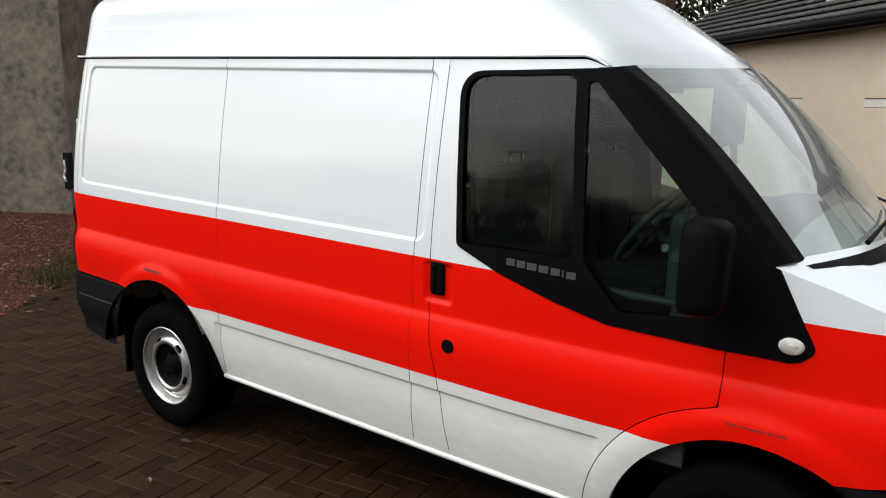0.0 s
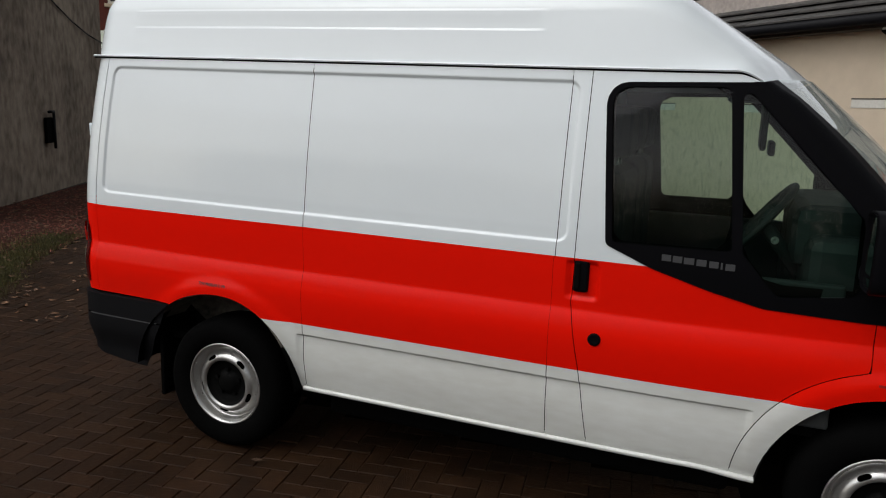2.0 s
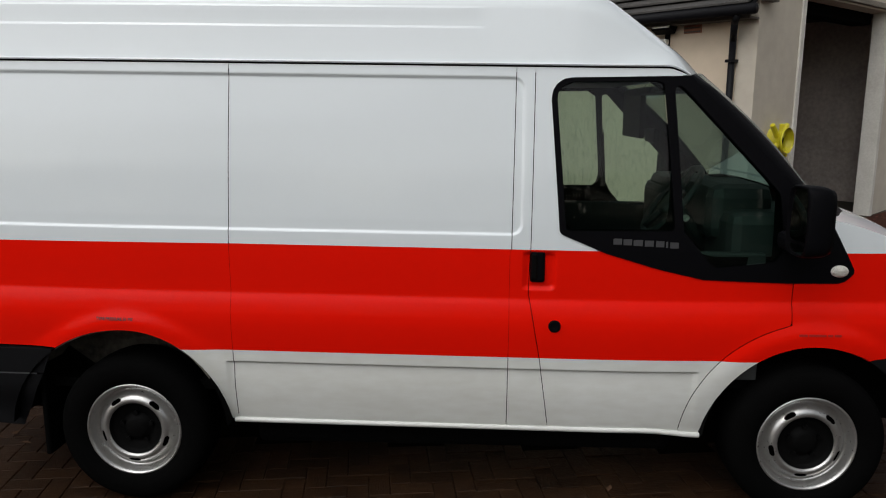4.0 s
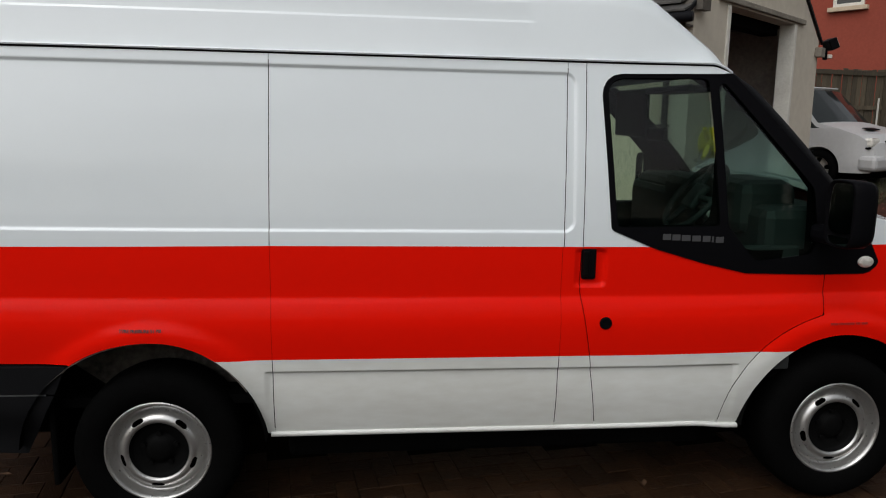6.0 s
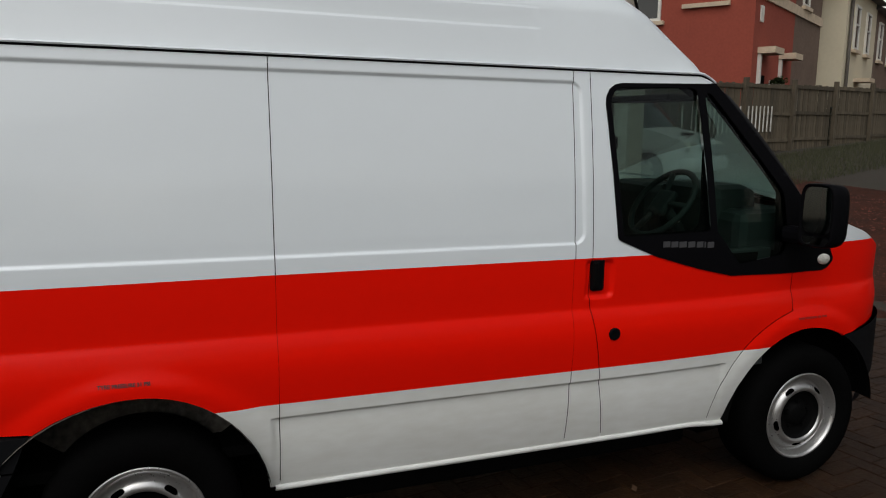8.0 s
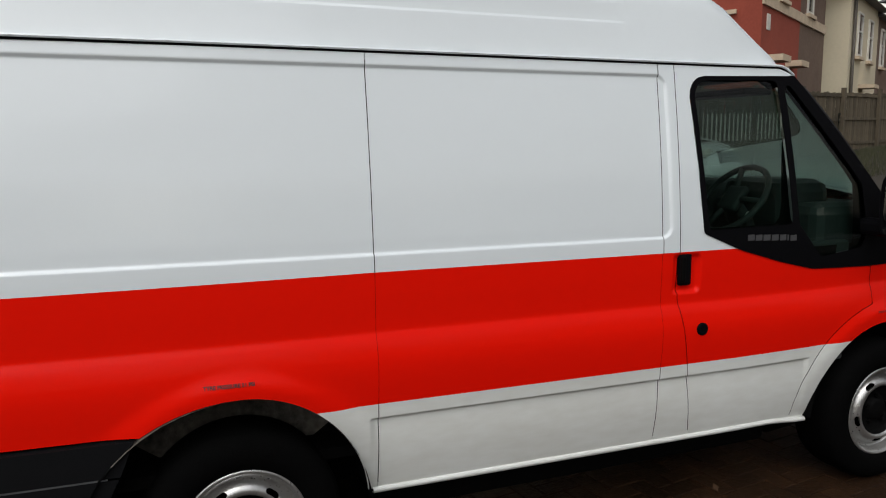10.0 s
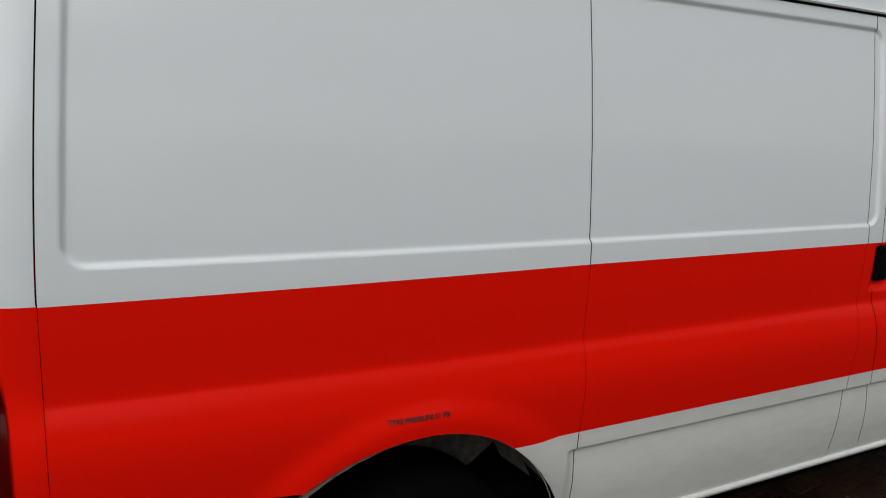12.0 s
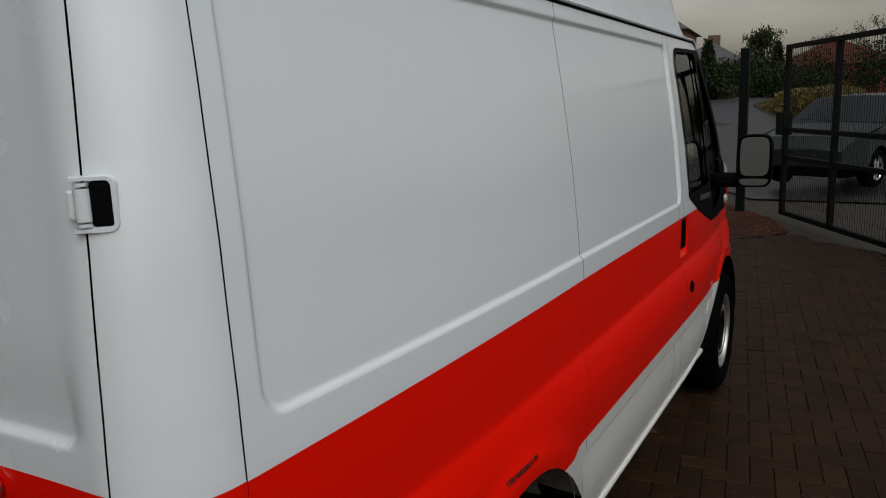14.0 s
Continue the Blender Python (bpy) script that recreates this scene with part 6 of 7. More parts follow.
prism("wall", fm, 16.2, 24.0, -7.5, 0.68, -0.5, 6.0, BROWN_H, t4, "grey-brown rendered walls")
hip_roof(t4, fm, 16.2, 24.0, -7.5, 0.68, 6.0, 2.6, SLATE, 1.0)
for x, z in ((17.6, 0.5), (17.6, 3.9), (20.5, 0.5), (20.5, 3.9)):
    window(t4, fm @ Matrix.Translation((x, 0.70, z)), 1.0, 1.7)
bmx = basis(Vector((40.0, 29.6, 3.3)), (0.05, -1.0, 0))
t5 = empty("corner_house", "brown roughcast corner house with a hipped slate roof", "house", "houses beyond the fence")
prism("wall", bmx, 0, 11, -8, 0, -3.5, 5.9, BROWN_H, t5, "brown roughcast walls")
prism("brick_base", bmx, -0.02, 11, 0, 0.05, -3.5, 1.6, BRICK_H, t5, "red brick base")
hip_roof(t5, bmx, 0, 11, -8, 0, 5.9, 3.2, SLATE, 3.5)
prism("door", bmx, 3.5, 4.4, 0, 0.06, 0.2, 2.9, DARK, t5, "dark front door")
tube("downpipe", [tuple(bmx @ Vector((2.4, 0.08, 5.8))), tuple(bmx @ Vector((2.4, 0.08, -0.3)))], 0.06, FASCIA, t5)
prism("alarm_box", bmx, 3.9, 4.15, 0, 0.1, 4.9, 5.3, WHITE_WOOD, t5)
window(t5, bmx @ Matrix.Translation((8.2, 0, 3.4)), 1.2, 1.5)
# low railing in front of the houses
bm = bmesh.new()
for k in range(60):
    add_box(bm, (3.0 + k * 0.2, 1.6, -0.2), (3.02 + k * 0.2, 1.62, 1.5), fm)
add_box(bm, (3.0, 1.6, 1.45), (15.0, 1.63, 1.5), fm)
tagged(part("garden_railing", bm, GATE, None), "thin dark garden railing before the houses", "railing")
for k in range(5):
    o = fm @ Vector((9.5 + 2.5 * k, 2.4, 0.0))
    shrub("garden_bush", o.x, o.y, o.z, 1.1, 0.7, 0.5, 900, LEAF, 0.10, "garden bush behind the fence", "bush", "bushes behind the fence", 30 + k, 5)

# timber fence with posts, rails, boards and a white picket run
FA, FB = Vector((8.3, 10.9, 0)), Vector((31.0, 17.9, 0))
FDIR = (FB - FA).normalized()
fence = empty("timber_fence", "weathered vertical-board fence with posts and rails", "fence")
fb = basis(FA, FDIR)
flen = (FB - FA).length
FBZ = lambda u: 0.80 + 0.016 * u
bank = mesh_ob("grass_bank", [fb @ Vector((u, y, (0.0 if i == 0 else FBZ(u) - 0.05) + (rise(*(fb @ Vector((u, y, 0))).xy) - 0.02 if i == 0 else 0))) for u in (-2, 5, 12, 18, flen + 3) for i, y in enumerate((3.2, 0.3, -3.0))],
               [(k * 3 + q, k * 3 + 3 + q, k * 3 + 4 + q, k * 3 + 1 + q) for k in range(4) for q in range(2)], mat("mossy_bank", (0.045, 0.042, 0.022), 0.9, var=0.9, scale=0.9, dark=(0.035, 0.022, 0.015), bump=0.7, bscale=20), smooth=True)
tagged(bank, "mossy bank under the fence", "bank", kind="structure")
bmd = bpy.data.meshes.new("board")
bm = bmesh.new()
add_box(bm, (-0.068, -0.010, 0), (0.068, 0.010, 1.88), None, 0.004)
bm.to_mesh(bmd)
bm.free()
bmd.materials.append(TIMBER)
u = 1.8
while u < flen:
    ob = new("board", bmd)
    ob.parent = fence
    ob.matrix_basis = fb @ pose(u, 0.0, FBZ(u) + 0.06 + rnd.uniform(-0.02, 0.02), 0, rnd.uniform(-0.8, 0.8), 0)
    u += 0.152
for q in range(10):
    u = 1.9 + q * 2.55
    if u < flen:
        box("post", (u - 0.06, 0.02, FBZ(u) - 0.2), (u + 0.06, 0.14, FBZ(u) + 2.08), TIMBER, fence, "", 0.01, fb)
        for z in (0.35, 1.1, 1.84):
            box("rail", (u, 0.012, FBZ(u) + z), (min(flen, u + 2.55), 0.05, FBZ(u) + z + 0.09), TIMBER, fence, "", 0.0, fb)
for q in range(22):
    u = 4.2 + q * 0.20
    box("picket", (u, 0.06, FBZ(u) + 0.62), (u + 0.038, 0.08, FBZ(u) + 1.32), WHITE_WOOD, fence, "white picket", 0.0, fb)


# ---- vehicles ----
def car_wheel(parent, m, r, w, alloy=STEEL):
    wh = new("wheel")
    wh.parent = parent
    lathe("tyre", [(r * 0.62, w / 2), (r * 0.8, w / 2 + 0.01), (r * 0.96, w / 2 - 0.01), (r, w / 2 - 0.04), (r, -w / 2), (r * 0.6, -w / 2)], RUBBER, wh, "", 32, m)
    lathe("rim", [(r * 0.64, w / 2), (r * 0.6, w / 2 - 0.03), (r * 0.35, w / 2 - 0.02), (r * 0.15, w / 2 + 0.0), (0, w / 2)], alloy, wh, "silver spoked rim", 40, m, lambda i, k: i == 1 and k % 8 in (0, 1, 2))
    lathe("disc", [(r * 0.6, 0.0), (0, 0.0)], DARK, wh, "", 24, m)
    return wh


def vehicle(name, m, outline, glass_z, width, wheels, paint, label, category, r=0.33, tumble=0.16, pillars=()):
    """A car from its side outline (x, z): painted body below the waist, glazed above."""
    ob = empty(name, label, category)
    zmax = max(p[1] for p in outline)

    def hw(z):
        return width / 2 - (tumble * max(0.0, z - glass_z) / max(0.01, zmax - glass_z)) - 0.10 * max(0, 0.45 - z)

    xs = lines(min(p[0] for p in outline), max(p[0] for p in outline), 0.06)
    zs = lines(0.2, zmax, 0.05, (glass_z - 0.02, glass_z + 0.02, 0.01))
    f = sd_poly(outline)
    x_lo, x_hi = xs[0], xs[-1]
    for s in (-1, 1):
        def sf(x, z, off=0.0):
            e = min(1.0, max(0.0, min(x - x_lo, x_hi - x) / 0.5))
            return m @ Vector((x, s * (hw(z) - 0.22 * (1 - e) ** 2 + off), z))
        body, pane = Sheet(sf), Sheet(lambda x, z: sf(x, z, -0.012))
        for i in range(len(xs) - 1):
            for j in range(len(zs) - 1):
                q = keep([(xs[i], zs[j]), (xs[i + 1], zs[j]), (xs[i + 1], zs[j + 1]), (xs[i], zs[j + 1])], lambda p: -f(p))
                for wx in wheels:
                    if q:
                        q = keep(q, lambda p: math.hypot(p[0] - wx, p[1] - r) - r - 0.05)
                if not q:
                    continue
                g = keep(q, lambda p: min(p[1] - glass_z, -f(p) - 0.07, min([abs(p[0] - c) - 0.035 for c in pillars] or [1])))
                b = keep(q, lambda p: -min(p[1] - glass_z, -f(p) - 0.07, min([abs(p[0] - c) - 0.035 for c in pillars] or [1])))
                if g:
                    pane.add(g, 0, s < 0)
                if b:
                    body.add(b, 0, s < 0)
        body.done("body_side", paint, ob)
        pane.done("side_glass", CAR_GLASS, ob, "dark side windows")
        for wx in wheels:
            car_wheel(ob, m @ pose(wx, s * (width / 2 - 0.12), r) @ (Matrix.Identity(4) if s < 0 else pose(0, 0, 0, 0, 0, 180)), r, 0.2)
    # skin over the top, with glazed screens
    skin, fm, fs, rows = [], [], [], [p for p in outline if p[1] > 0.31]
    for i, (x, z) in enumerate(rows):
        e = min(1.0, max(0.0, min(x - x_lo, x_hi - x) / 0.5))
        wv = hw(z) - 0.22 * (1 - e) ** 2
        for q in range(7):
            t = -1 + q / 3
            skin.append(m @ Vector((x + (0.10 * (1 - t * t) * (1 if x > (x_lo + x_hi) / 2 else -1)), wv * t, z + 0.03 * (1 - t * t))))
        if i:
            xa, za = rows[i - 1]
            b = (i - 1) * 7
            steep = abs(z - za) > 0.25 * abs(x - xa) and min(za, z) > glass_z - 0.06 and abs(x - xa) > 0.15
            for q in range(6):
                fs.append((b + q, b + q + 1, b + 8 + q, b + 7 + q))
                fm.append(1 if steep else 0)
    mesh_ob("top_skin", skin, fs, [paint, CAR_GLASS], ob, fm=fm, smooth=False)
    box("underbody", (x_lo + 0.3, -width / 2 + 0.25, 0.18), (x_hi - 0.3, width / 2 - 0.25, 0.45), DARK, ob, "", 0.0, m)
    return ob


# silver van parked by the garage, nose towards the road
SM = pose(9.89, 8.81, rise(9.6, 8.6) - 0.04, 0, 0, -61)
VAN2 = [(-3.6, 0.35), (-3.65, 1.0), (-3.6, 1.66), (-3.4, 1.74), (-1.18, 1.76), (-1.00, 1.71), (-0.46, 1.14), (-0.10, 1.06), (0.25, 0.94), (0.42, 0.80), (0.50, 0.55), (0.45, 0.3), (-3.4, 0.3)]
sv = vehicle("silver_van", SM, VAN2, 1.05, 1.86, (-0.40, -3.0), SILVER, "silver panel van with dark glass parked beside the garage", "van", 0.34, 0.14, (-1.2, -1.9))
for y in (-0.66, 0.66):
    bm = bmesh.new()
    add_box(bm, (0.14, y - 0.15, 0.74), (0.45, y + 0.15, 0.90), SM, 0.04)
    light = part("headlight", bm, LAMP_CLEAR, sv, "clear swept headlight")
    box("lamp_bezel", (0.16, y - 0.16, 0.71), (0.43, y + 0.16, 0.745), BLACK_TRIM, light, "", 0.006, SM)
for z in (0.66, 0.735, 0.81):
    box("grille_bar", (0.42, -0.40, z), (0.60, 0.40, z + 0.028), CHROME if z > 0.7 else BLACK_TRIM, sv, "bright grille bar" if z > 0.7 else "", 0.008, SM)
box("grille_mouth", (0.40, -0.42, 0.62), (0.585, 0.42, 0.85), BLACK_TRIM, sv, "black grille opening", 0.03, SM)
box("bumper", (0.25, -0.88, 0.34), (0.585, 0.88, 0.60), SILVER, sv, "silver front bumper", 0.07, SM)
box("bonnet_vent", (-0.12, -0.50, 1.07), (0.02, -0.12, 1.085), BLACK_TRIM, sv, "black slot on the bonnet", 0.006, SM @ pose(0, 0, 0, 0, 12, 0) @ Matrix.Translation((0, 0, -0.015)))
box("roof_peak", (-1.55, -0.70, 1.765), (-1.00, 0.70, 1.80), SILVER, sv, "pale roof peak over the windscreen", 0.015, SM)
# dark grey-green saloon behind the gate
CM = pose(14.0, -1.48, 0.12, 0, 0, 157)
CAR = [(-2.1, 0.35), (-2.15, 0.7), (-2.0, 0.92), (-1.35, 0.98), (-0.85, 1.38), (-0.3, 1.46), (0.35, 1.43), (1.05, 1.0), (1.95, 0.82), (2.15, 0.62), (2.12, 0.35)]
car2 = vehicle("parked_saloon", CM, CAR, 0.93, 1.74, (-1.3, 1.3), CAR_GREY, "grey-green saloon car parked outside the gate", "car", 0.31, 0.22, (0.0, -0.75))
# pale car on the gravel, mostly beyond the view
PM = pose(13.68, 4.2, rise(13.4, 5.6), 0, 0, 185)
car3 = vehicle("pale_car", PM, CAR, 0.93, 1.7, (-1.3, 1.3), CAR_WHITE, "pale cream car parked on the gravel", "car", 0.31, 0.22, (0.0, -0.75))
box("mirror", (0.55, -1.02, 0.92), (0.68, -0.84, 1.05), BLACK_TRIM, car3, "black door mirror", 0.03, PM)

# ---- steel mesh gate and posts ----
gate = empty("mesh_gate", "dark green welded-mesh steel gate standing open", "gate")
G0, G1 = Vector((9.55, -0.62, 0)), Vector((6.2, -2.50, 0))
gb = basis(G0, G1 - G0)
gl = (G1 - G0).length
for u in (0.0, gl * 0.333, gl * 0.667, gl - 0.06):
    box("gate_upright", (u, -0.03, 0.06), (u + 0.07, 0.03, 2.28), GATE, gate, "", 0.005, gb)
for z in (0.06, 0.80, 1.16, 2.22):
    box("gate_rail", (0, -0.025, z), (gl, 0.025, z + 0.06), GATE, gate, "", 0.005, gb)
bm = bmesh.new()
for k in range(int(gl / 0.05) - 2):
    add_box(bm, (0.05 + k * 0.05, -0.002, 0.1), (0.054 + k * 0.05, 0.002, 2.22), gb)
for k in range(6):
    add_box(bm, (0, -0.005, 0.25 + k * 0.36), (gl, -0.002, 0.254 + k * 0.36), gb)
tagged(part("mesh_infill", bm, GATE, gate), "thin welded wires", kind="stuff")
box("lock_box", (-0.14, -0.06, 1.12), (0.10, 0.06, 1.42), GATE, gate, "dark lock box", 0.01, gb)
for x, y, h in ((10.15, -0.02, 2.30), (11.2, 0.75, 2.1), (5.9, -2.75, 2.3)):
    p = tagged(box("gate_post", (x - 0.06, y - 0.06, -0.05), (x + 0.06, y + 0.06, h), GATE, None, "", 0.01), "dark green square steel post", "post", "gate posts")

# ---- far side of the road ----
shrub("yellow_hedge", 39, 1.3, 0.45, 1.0, 2.4, 0.78, 14000, LEAF_Y, 0.08, "clipped yellow-leaved hedge across the road", "hedge", seed=50, twigs=12)
for k, (x, y, rx, rz, lab) in enumerate(((46, 6.5, 3.0, 1.9, 1), (50, 3.0, 3.5, 2.1, 1), (42, 9.5, 3.0, 1.5, 1), (55, 0, 4, 2.4, 1), (48, 10.5, 2.0, 2.6, 1), (60, 5, 4, 2.4, 1), (52, -4, 5, 2.3, 1), (46, -6.5, 4, 1.9, 1))):
    shrub("roadside_bush", x, y, 0.4, rx, rx * 0.7, rz, 5200, LEAF, 0.13, "dark bushes across the road", "bush", "bushes across the road", 60 + k, 8)


def tree(name, x, y, h, seed, label, leaves=2500, bare=False, z=0.4):
    r = random.Random(seed)
    ob = empty(name, label, "tree", "trees across the road")
    bm = bmesh.new()
    tips = []

    def grow(p, d, ln, rad, depth):
        q = p + d * ln
        add_tube(bm, p, q, rad, rad * 0.65, 6, False)
        if depth == 0:
            tips.append(q)
            return
        for _ in range(3 if depth > 1 else 4):
            nd = (d + Vector((r.uniform(-0.8, 0.8), r.uniform(-0.8, 0.8), r.uniform(-0.15, 0.6)))).normalized()
            grow(q, nd, ln * r.uniform(0.6, 0.8), rad * 0.6, depth - 1)
        tips.append(q)
    grow(Vector((x, y, z)), Vector((0, 0, 1)), h * 0.34, h * 0.022, 4)
    part("trunk", bm, TWIG, ob, "", True)
    vs, fs = [], []
    for k in range(leaves):
        p = tips[k % len(tips)] + Vector((r.gauss(0, 0.30), r.gauss(0, 0.30), r.gauss(0, 0.25))) * h * 0.11
        m = Euler((r.uniform(-1.5, 1.5), r.uniform(-1.5, 1.5), r.uniform(0, 6.3))).to_matrix()
        s, b = h * 0.012 * r.uniform(0.6, 1.4), len(vs)
        for q in ((-1, 0, 0), (0, -0.5, 0.1), (1, 0, 0), (0, 0.5, 0.1)):
            vs.append(p + m @ Vector(q) * s)
        fs.append((b, b + 1, b + 2, b + 3))
    mesh_ob("crown", vs, fs, LEAF if not bare else TWIG, ob)
    return ob


def conifer(name, x, y, h, w, seed, label, z=0.4):
    """A pointed evergreen: a straight stem with drooping whorls of needle clumps."""
    r = random.Random(seed)
    ob = empty(name, label, "tree", "trees across the road")
    bm = bmesh.new()
    add_tube(bm, Vector((x, y, z)), Vector((x, y, z + h * 0.97)), h * 0.018, h * 0.004, 7, False)
    vs, fs = [], []
    for k in range(170):
        u = (k / 170) ** 0.8
        reach = w * (1 - u) ** 0.8 * r.uniform(0.65, 1.15) + 0.08
        a = k * 2.4 + r.uniform(-0.3, 0.3)
        base = Vector((x, y, z + h * (0.08 + 0.9 * u)))
        tip = base + Vector((math.cos(a) * reach, math.sin(a) * reach, -0.16 * reach + 0.1))
        add_tube(bm, base, tip, 0.016, 0.005, 4, False)
        for _ in range(int(14 + 40 * reach)):
            p = base.lerp(tip, r.uniform(0.15, 1.05)) + Vector((r.gauss(0, 0.09), r.gauss(0, 0.09), r.gauss(0, 0.09)))
            m = Euler((r.uniform(-1.5, 1.5), r.uniform(-1.5, 1.5), r.uniform(0, 6.3))).to_matrix()
            b, q = len(vs), r.uniform(0.07, 0.13)
            vs += [p + m @ Vector(c) * q for c in ((-1, 0, 0), (0, -0.45, 0.1), (1, 0, 0), (0, 0.45, 0.1))]
            fs.append((b, b + 1, b + 2, b + 3))
    part("trunk", bm, TWIG, ob, "", True)
    mesh_ob("crown", vs, fs, LEAF, ob)
    return ob


tree("broadleaf_tree", 66, 5.6, 6.8, 1, "rounded thin-leaved tree across the road", 3600)
tree("bare_tree", 72, 2.6, 6.0, 2, "thin-leaved autumn tree across the road", 1300, True)
tree("bare_tree", 66, 7.7, 4.9, 3, "thin-leaved autumn tree across the road", 1200, True)
tree("bare_tree", 70, -2.0, 6.6, 5, "thin-leaved autumn tree across the road", 1300, True)
conifer("conifer", 50, 7.75, 4.7, 1.0, 4, "dark pointed conifer across the road")
conifer("conifer", 58, 4.5, 4.8, 1.1, 6, "dark pointed conifer across the road")
conifer("conifer", 44, 7.9, 3.3, 1.2, 8, "dark pointed conifer across the road")
fh = empty("far_house", "pink sandstone house with a dark slate roof", "house", "houses across the road")
hm = pose(52, 13.0, 0.3, 0, 0, 5)
prism("wall", hm, 0, 8, -3.2, 3.2, 0, 5.8, mat("pink_sandstone", (0.33, 0.17, 0.12), 0.9, var=0.4, scale=2), fh, "pinkish stone walls")
hip_roof(fh, hm, 0, 8, -3.2, 3.2, 5.8, 2.6, SLATE, 2.8)
prism("chimney", hm, 3.4, 4.6, -1.1, 0.1, 7.5, 10.0, SLATE, fh, "tall dark chimney stack")
for y in (-1.6, 1.4):
    window(fh, basis(hm @ Vector((0, y, 2.4)), hm.to_3x3() @ Vector((0, 1, 0))) @ pose(0, 0, 0, 0, 0, 180), 1.0, 1.6)
fh2 = empty("far_bungalow", "low house with a grey hipped roof", "house", "houses across the road")
hm = pose(66, 10.6, 0.5, 0, 0, 6)
prism("wall", hm, 0, 8, -3.0, 3.0, 0, 3.6, BROWN_H, fh2)
hip_roof(fh2, hm, 0, 8, -3.0, 3.0, 3.6, 2.1, SLATE, 2.6)
prism("chimney", hm, 3.5, 4.2, -0.6, 0.4, 5.2, 6.3, BROWN_H, fh2)
fh3 = empty("far_cottage", "red-roofed house behind the bushes", "house", "houses across the road")
hm = pose(60, 0.9, 0.4, 0, 0, 4)
prism("wall", hm, 0, 8, -4, 4, 0, 3.1, BRICK_H, fh3)
hip_roof(fh3, hm, 0, 8, -4, 4, 3.1, 1.9, mat("red_roof_tile", (0.10, 0.034, 0.026), 0.9, var=0.4, scale=3, spec=0.1), 2.0)
wall = tagged(box("far_kerb", (20, 1.2, -0.1), (56, 1.4, 0.12), CONCRETE, None, "", 0.0, pose(0, 0, 0, 0, 0, 5)), "pale stone kerb along the road", "kerb", kind="structure")

# ---- brick house and conservatory behind the west wall ----
HB = pose(-17.5, 21.0, 0, 0, 0, 45)
hb = empty("brick_house", "red brick house with white multi-pane windows", "house", "houses behind the yard")
prism("wall", HB, -7, 9, 0, 6, 0, 7.5, BRICK, hb, "dark red brick walls")
hip_roof(hb, HB, -7, 9, 0, 6, 7.5, 2.5, SLATE)
wb = basis(HB @ Vector((0, 0, 0)), HB.to_3x3() @ Vector((1, 0, 0)))
for u in (-3.0, -0.9, 1.3):
    wn2 = window(hb, wb @ Matrix.Translation((u, 0, 5.0)), 1.0, 1.6, "white multi-pane window")
    for q in (-0.16, 0.16):
        box("glazing_bar", (u + q - 0.02, 0.0, 5.05), (u + q + 0.02, 0.05, 6.55), WHITE_WOOD, wn2, "", 0.0, wb)
    for q in (0.4, 1.15):
        box("glazing_bar", (u - 0.45, 0.0, 5.0 + q), (u + 0.45, 0.05, 5.04 + q), WHITE_WOOD, wn2, "", 0.0, wb)
cons = empty("conservatory", "white-framed conservatory with a pale glazed roof", "conservatory")
KB = wb @ Matrix.Translation((-2.0, 3.2, 0))
prism("base_wall", KB, -2, 2.4, -3.2, 0, 0, 1.55, BRICK, cons)
prism("sill", KB, -2.05, 2.45, -3.2, 0.06, 1.55, 1.65, WHITE_WOOD, cons, "white sill")
for u in (-2.0, -0.9, 0.2, 1.3, 2.3):
    prism("frame_post", KB, u, u + 0.12, -0.12, 0.02, 1.65, 3.2, WHITE_WOOD, cons, "white frame post")
prism("transom", KB, -2.0, 2.4, -0.1, 0.0, 2.65, 2.75, WHITE_WOOD, cons)
prism("head_rail", KB, -2.05, 2.45, -0.12, 0.04, 3.12, 3.25, WHITE_WOOD, cons)
prism("pane", KB, -2.0, 2.4, -0.07, -0.05, 1.65, 3.15, WINDOW, cons, "dark glazing")
mesh_ob("glazed_roof", [KB @ Vector(p) for p in ((-2.1, 0.1, 3.25), (2.5, 0.1, 3.25), (2.5, -3.2, 4.0), (-2.1, -3.2, 4.0), (0.2, -1.5, 4.1))], [(0, 1, 4), (1, 2, 4), (2, 3, 4), (3, 0, 4)], mat("polycarbonate", (0.55, 0.60, 0.50), 0.3), cons, "pale translucent roof")
for u in range(12):
    tagged(box("back_fence_panel", (-4 + u * 0.9, 5.0, 0), (-3.12 + u * 0.9, 5.04, 1.5), TIMBER, None, "", 0.0, wb), "dark timber garden fence panel", "fence", "garden fence panels")
tree("slim_conifer", *(wb @ Vector((0.7, 4.2, 0))).xy, 3.0, 9, "slim dark conifer beside the conservatory", 4000, z=0.0)
rb = [shrub("rubble_heap", *(wb @ Vector((-1.5 + 1.6 * k, 7.5, 0))), 0.9, 0.6, 0.25, 700, DRY, 0.07, "heap of leaves and garden rubbish", "heap", "garden heaps", 80 + k, 6) for k in range(3)]

# dark trees behind the garage
for k, (x, y) in enumerate(((-4.2, 14.2), (-1.3, 13.6), (1.6, 14.4))):
    shrub("evergreen_tree", x, y, 0.3, 2.0, 1.6, 3.0, 9000, LEAF, 0.11, "tall dark evergreen tree behind the garage", "tree", "trees behind the garage", 140 + k, 14)

# hedge along the south boundary
for k in range(7):
    shrub("boundary_hedge", -9 + k * 4.2, -13.0 + 0.5 * (k % 2), -0.05, 2.6, 1.4, 2.1, 13000, LEAF, 0.06, "tall dark boundary hedge behind the yard", "hedge", "boundary hedges", 100 + k, 8)

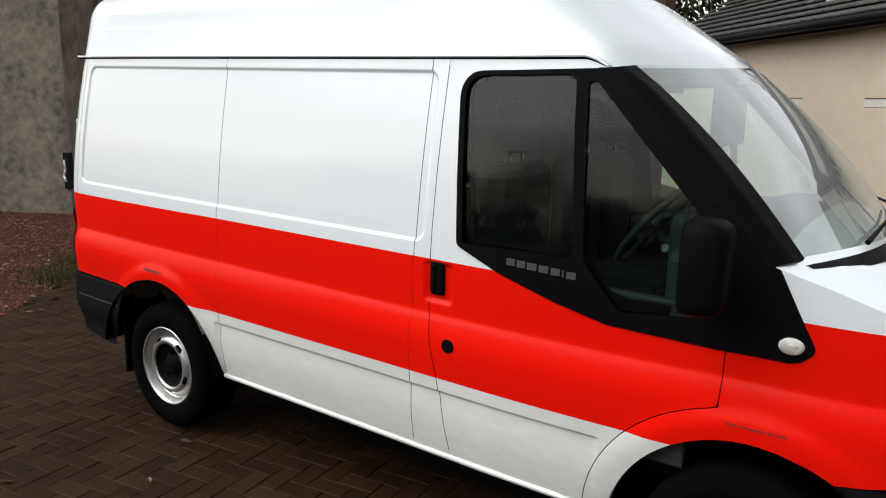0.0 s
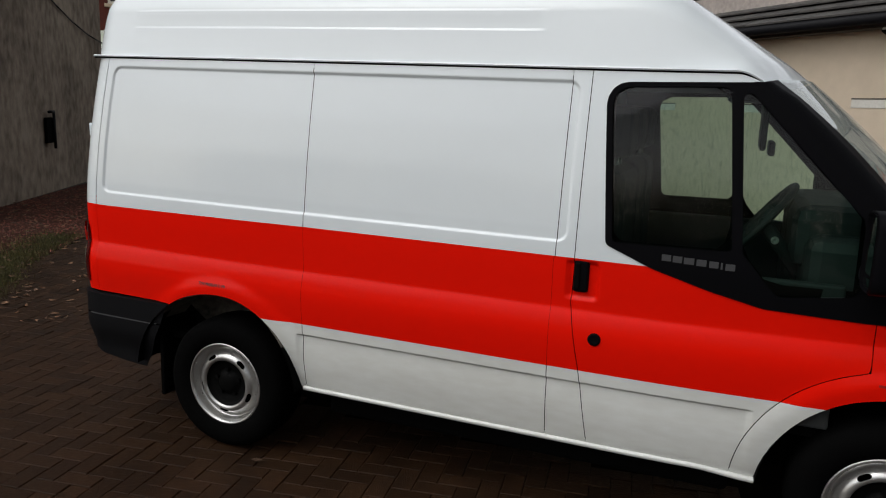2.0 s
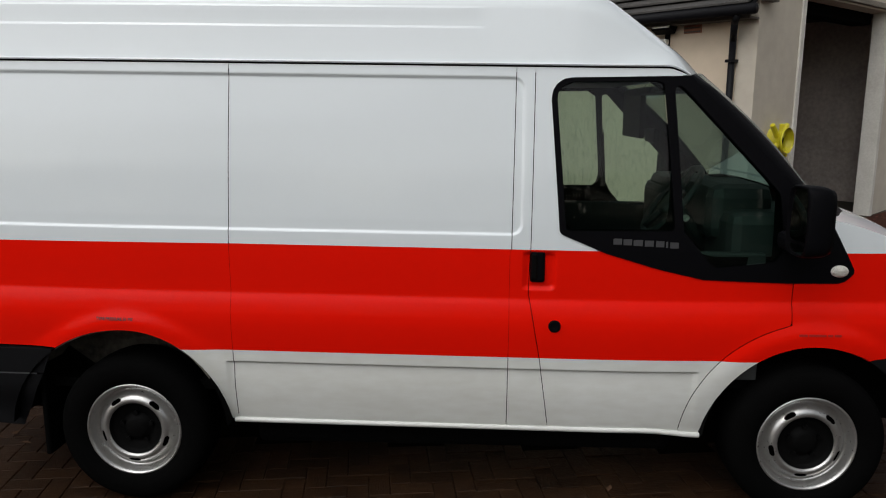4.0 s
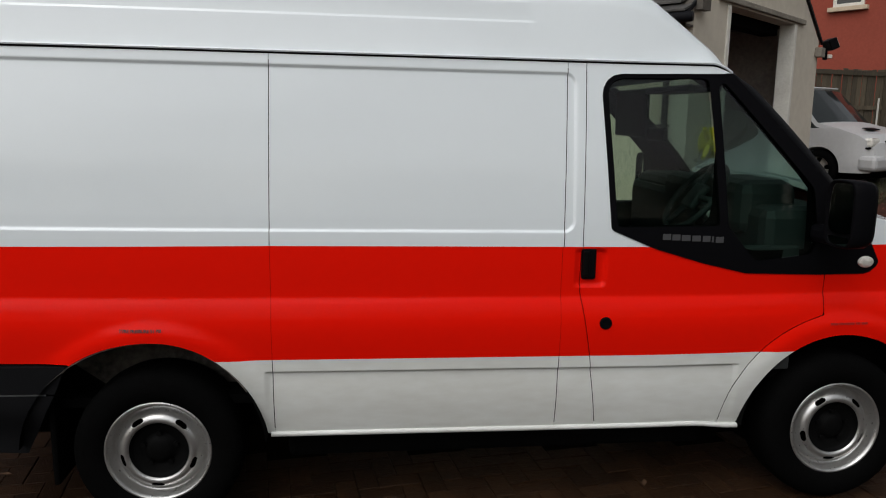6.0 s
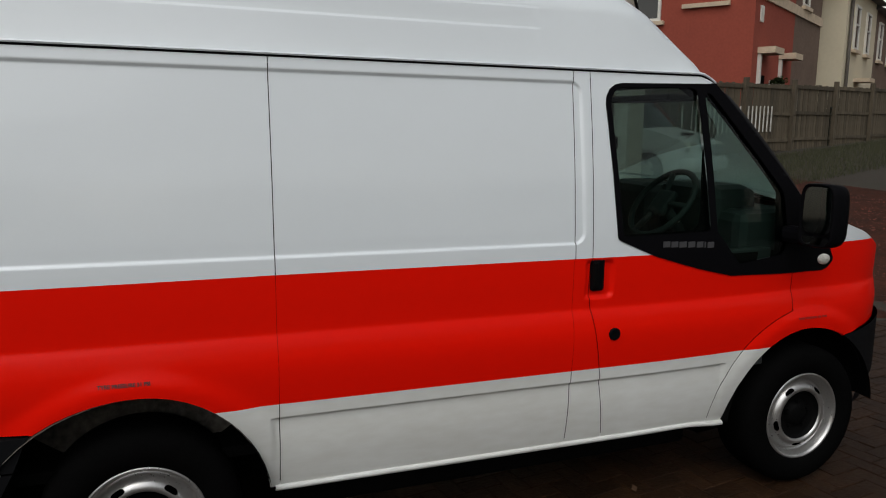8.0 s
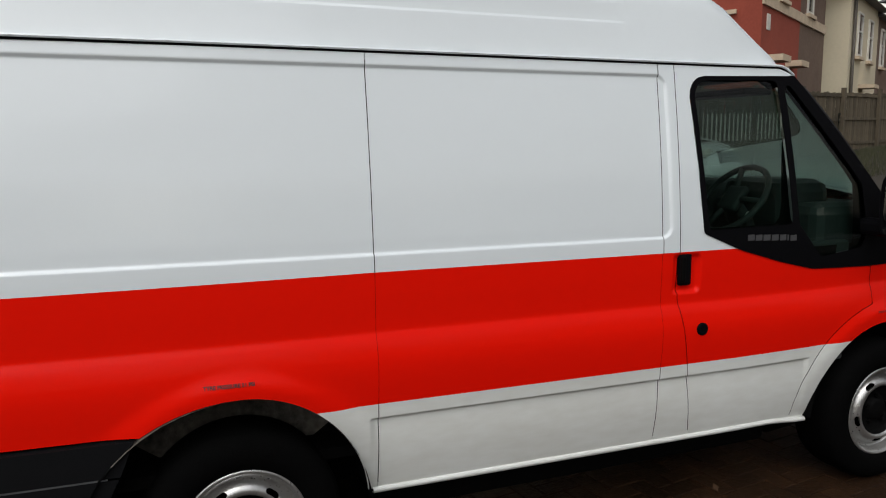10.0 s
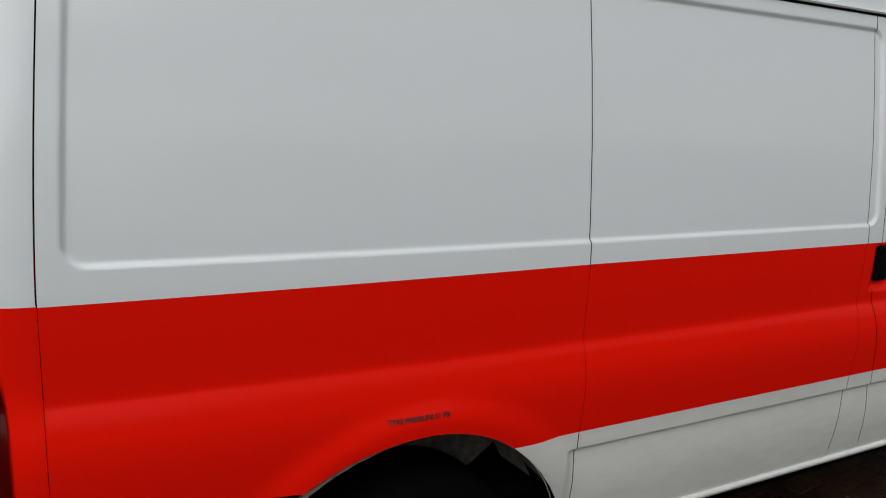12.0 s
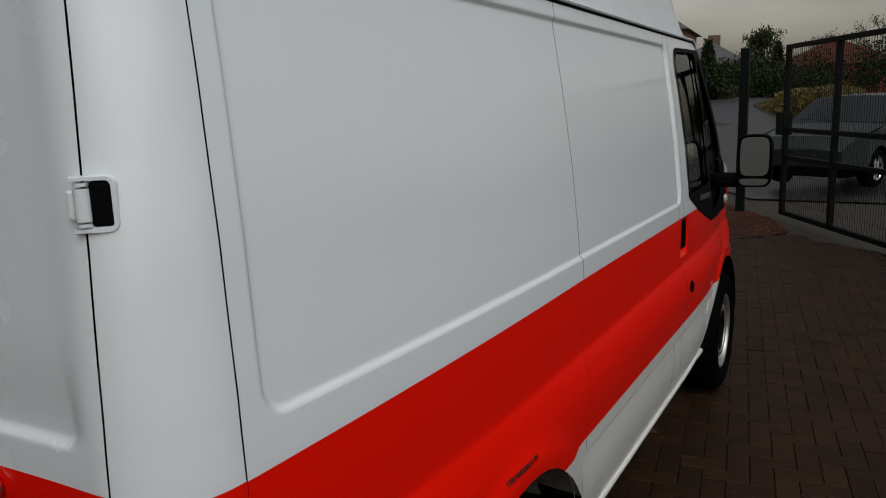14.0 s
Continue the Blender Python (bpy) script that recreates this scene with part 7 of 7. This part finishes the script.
# ---- bricks of the house wall, then the pavers ----
bmesh_brick = bpy.data.meshes.new("brick")
bm = bmesh.new()
add_box(bm, (0.005, -0.006, 0.005), (0.210, 0.03, 0.065), None, 0.0)
bm.to_mesh(bmesh_brick)
bm.free()
bmesh_brick.materials.append(BRICK)
near, vs, fs = 0, [], []
for row in range(48):
    z = row * 0.075 + 0.0
    off = 0.1125 * (row % 2)
    for k in range(18):
        x = -3.3 + off + k * 0.225
        if x > 0.35:
            continue
        if -2.5 < x < -0.2 and 0.6 < z < 2.95 and near < 300:
            ob = new("brick", bmesh_brick)
            ob.parent = brickwall
            ob.location = (x, BY, z + rnd.uniform(-0.0015, 0.0015))
            near += 1
        else:
            b = len(vs)
            for dx in (0.005, 0.210):
                for dy in (-0.006, 0.03):
                    for dz in (0.005, 0.065):
                        vs.append((x + dx, BY + dy, z + dz))
            fs += [(b, b + 1, b + 5, b + 4), (b, b + 2, b + 3, b + 1), (b + 4, b + 5, b + 7, b + 6), (b + 1, b + 3, b + 7, b + 5), (b, b + 4, b + 6, b + 2)]
tagged(mesh_ob("brickwork", vs, fs, BRICK, brickwall), kind="stuff")

# herringbone pavers, 200 x 100 mm
PA = radians(8)
pm = Matrix.Rotation(PA, 3, "Z")
flat = bpy.data.meshes.new("paver")
PV = [(0.0015, 0.0015, -0.02), (0.1985, 0.0015, -0.02), (0.1985, 0.0985, -0.02), (0.0015, 0.0985, -0.02), (0.0015, 0.0015, -0.003), (0.1985, 0.0015, -0.003), (0.1985, 0.0985, -0.003), (0.0015, 0.0985, -0.003),
      (0.005, 0.005, 0.0), (0.195, 0.005, 0.0), (0.195, 0.095, 0.0), (0.005, 0.095, 0.0)]
PF = [(0, 1, 5, 4), (1, 2, 6, 5), (2, 3, 7, 6), (3, 0, 4, 7), (4, 5, 9, 8), (5, 6, 10, 9), (6, 7, 11, 10), (7, 4, 8, 11), (8, 9, 10, 11)]
flat.from_pydata(PV, [], PF)
flat.materials.append(PAVER)
near, vs, fs = 0, [], []
for i in range(-110, 130):
    for j in range(-110, 70):
        # each step of the herringbone lays one paver along and one across
        for kind in (0, 1):
            if (i - j) % 4 != (0 if kind == 0 else 3):
                continue
            gx0, gy0 = i * 0.1, j * 0.1
            c = pm @ Vector((gx0 + (0.1 if kind == 0 else 0.05), gy0 + (0.05 if kind == 0 else 0.1), 0))
            if not (-5.4 < c.x < 8.4 and -9.1 < c.y < 4.0) or IN_YARD((c.x, c.y)) > -0.02:
                continue
            if -0.4 < c.x < 3.2 and -0.3 < c.y < 0.6:
                continue
            z = rise(c.x, c.y) + rnd.uniform(-0.0025, 0.0025)
            rot = PA + (0 if kind == 0 else math.pi / 2)
            o = pm @ Vector((gx0 + (0 if kind == 0 else 0.1), gy0, 0))
            tilt = (rnd.uniform(-0.007, 0.007), rnd.uniform(-0.007, 0.007))
            mm = Matrix.Translation((o.x, o.y, z)) @ Euler((tilt[0], tilt[1], rot)).to_matrix().to_4x4()
            if near < 300 and -2.2 < c.x < -0.3 and -2.1 < c.y < 1.6:
                ob = new("paver", flat)
                ob.parent = yard
                ob.matrix_basis = mm
                near += 1
            else:
                b = len(vs)
                vs += [mm @ Vector(v) for v in PV]
                fs += [tuple(b + q for q in f) for f in PF]
tagged(mesh_ob("paver_field", vs, fs, PAVER, yard), kind="stuff")
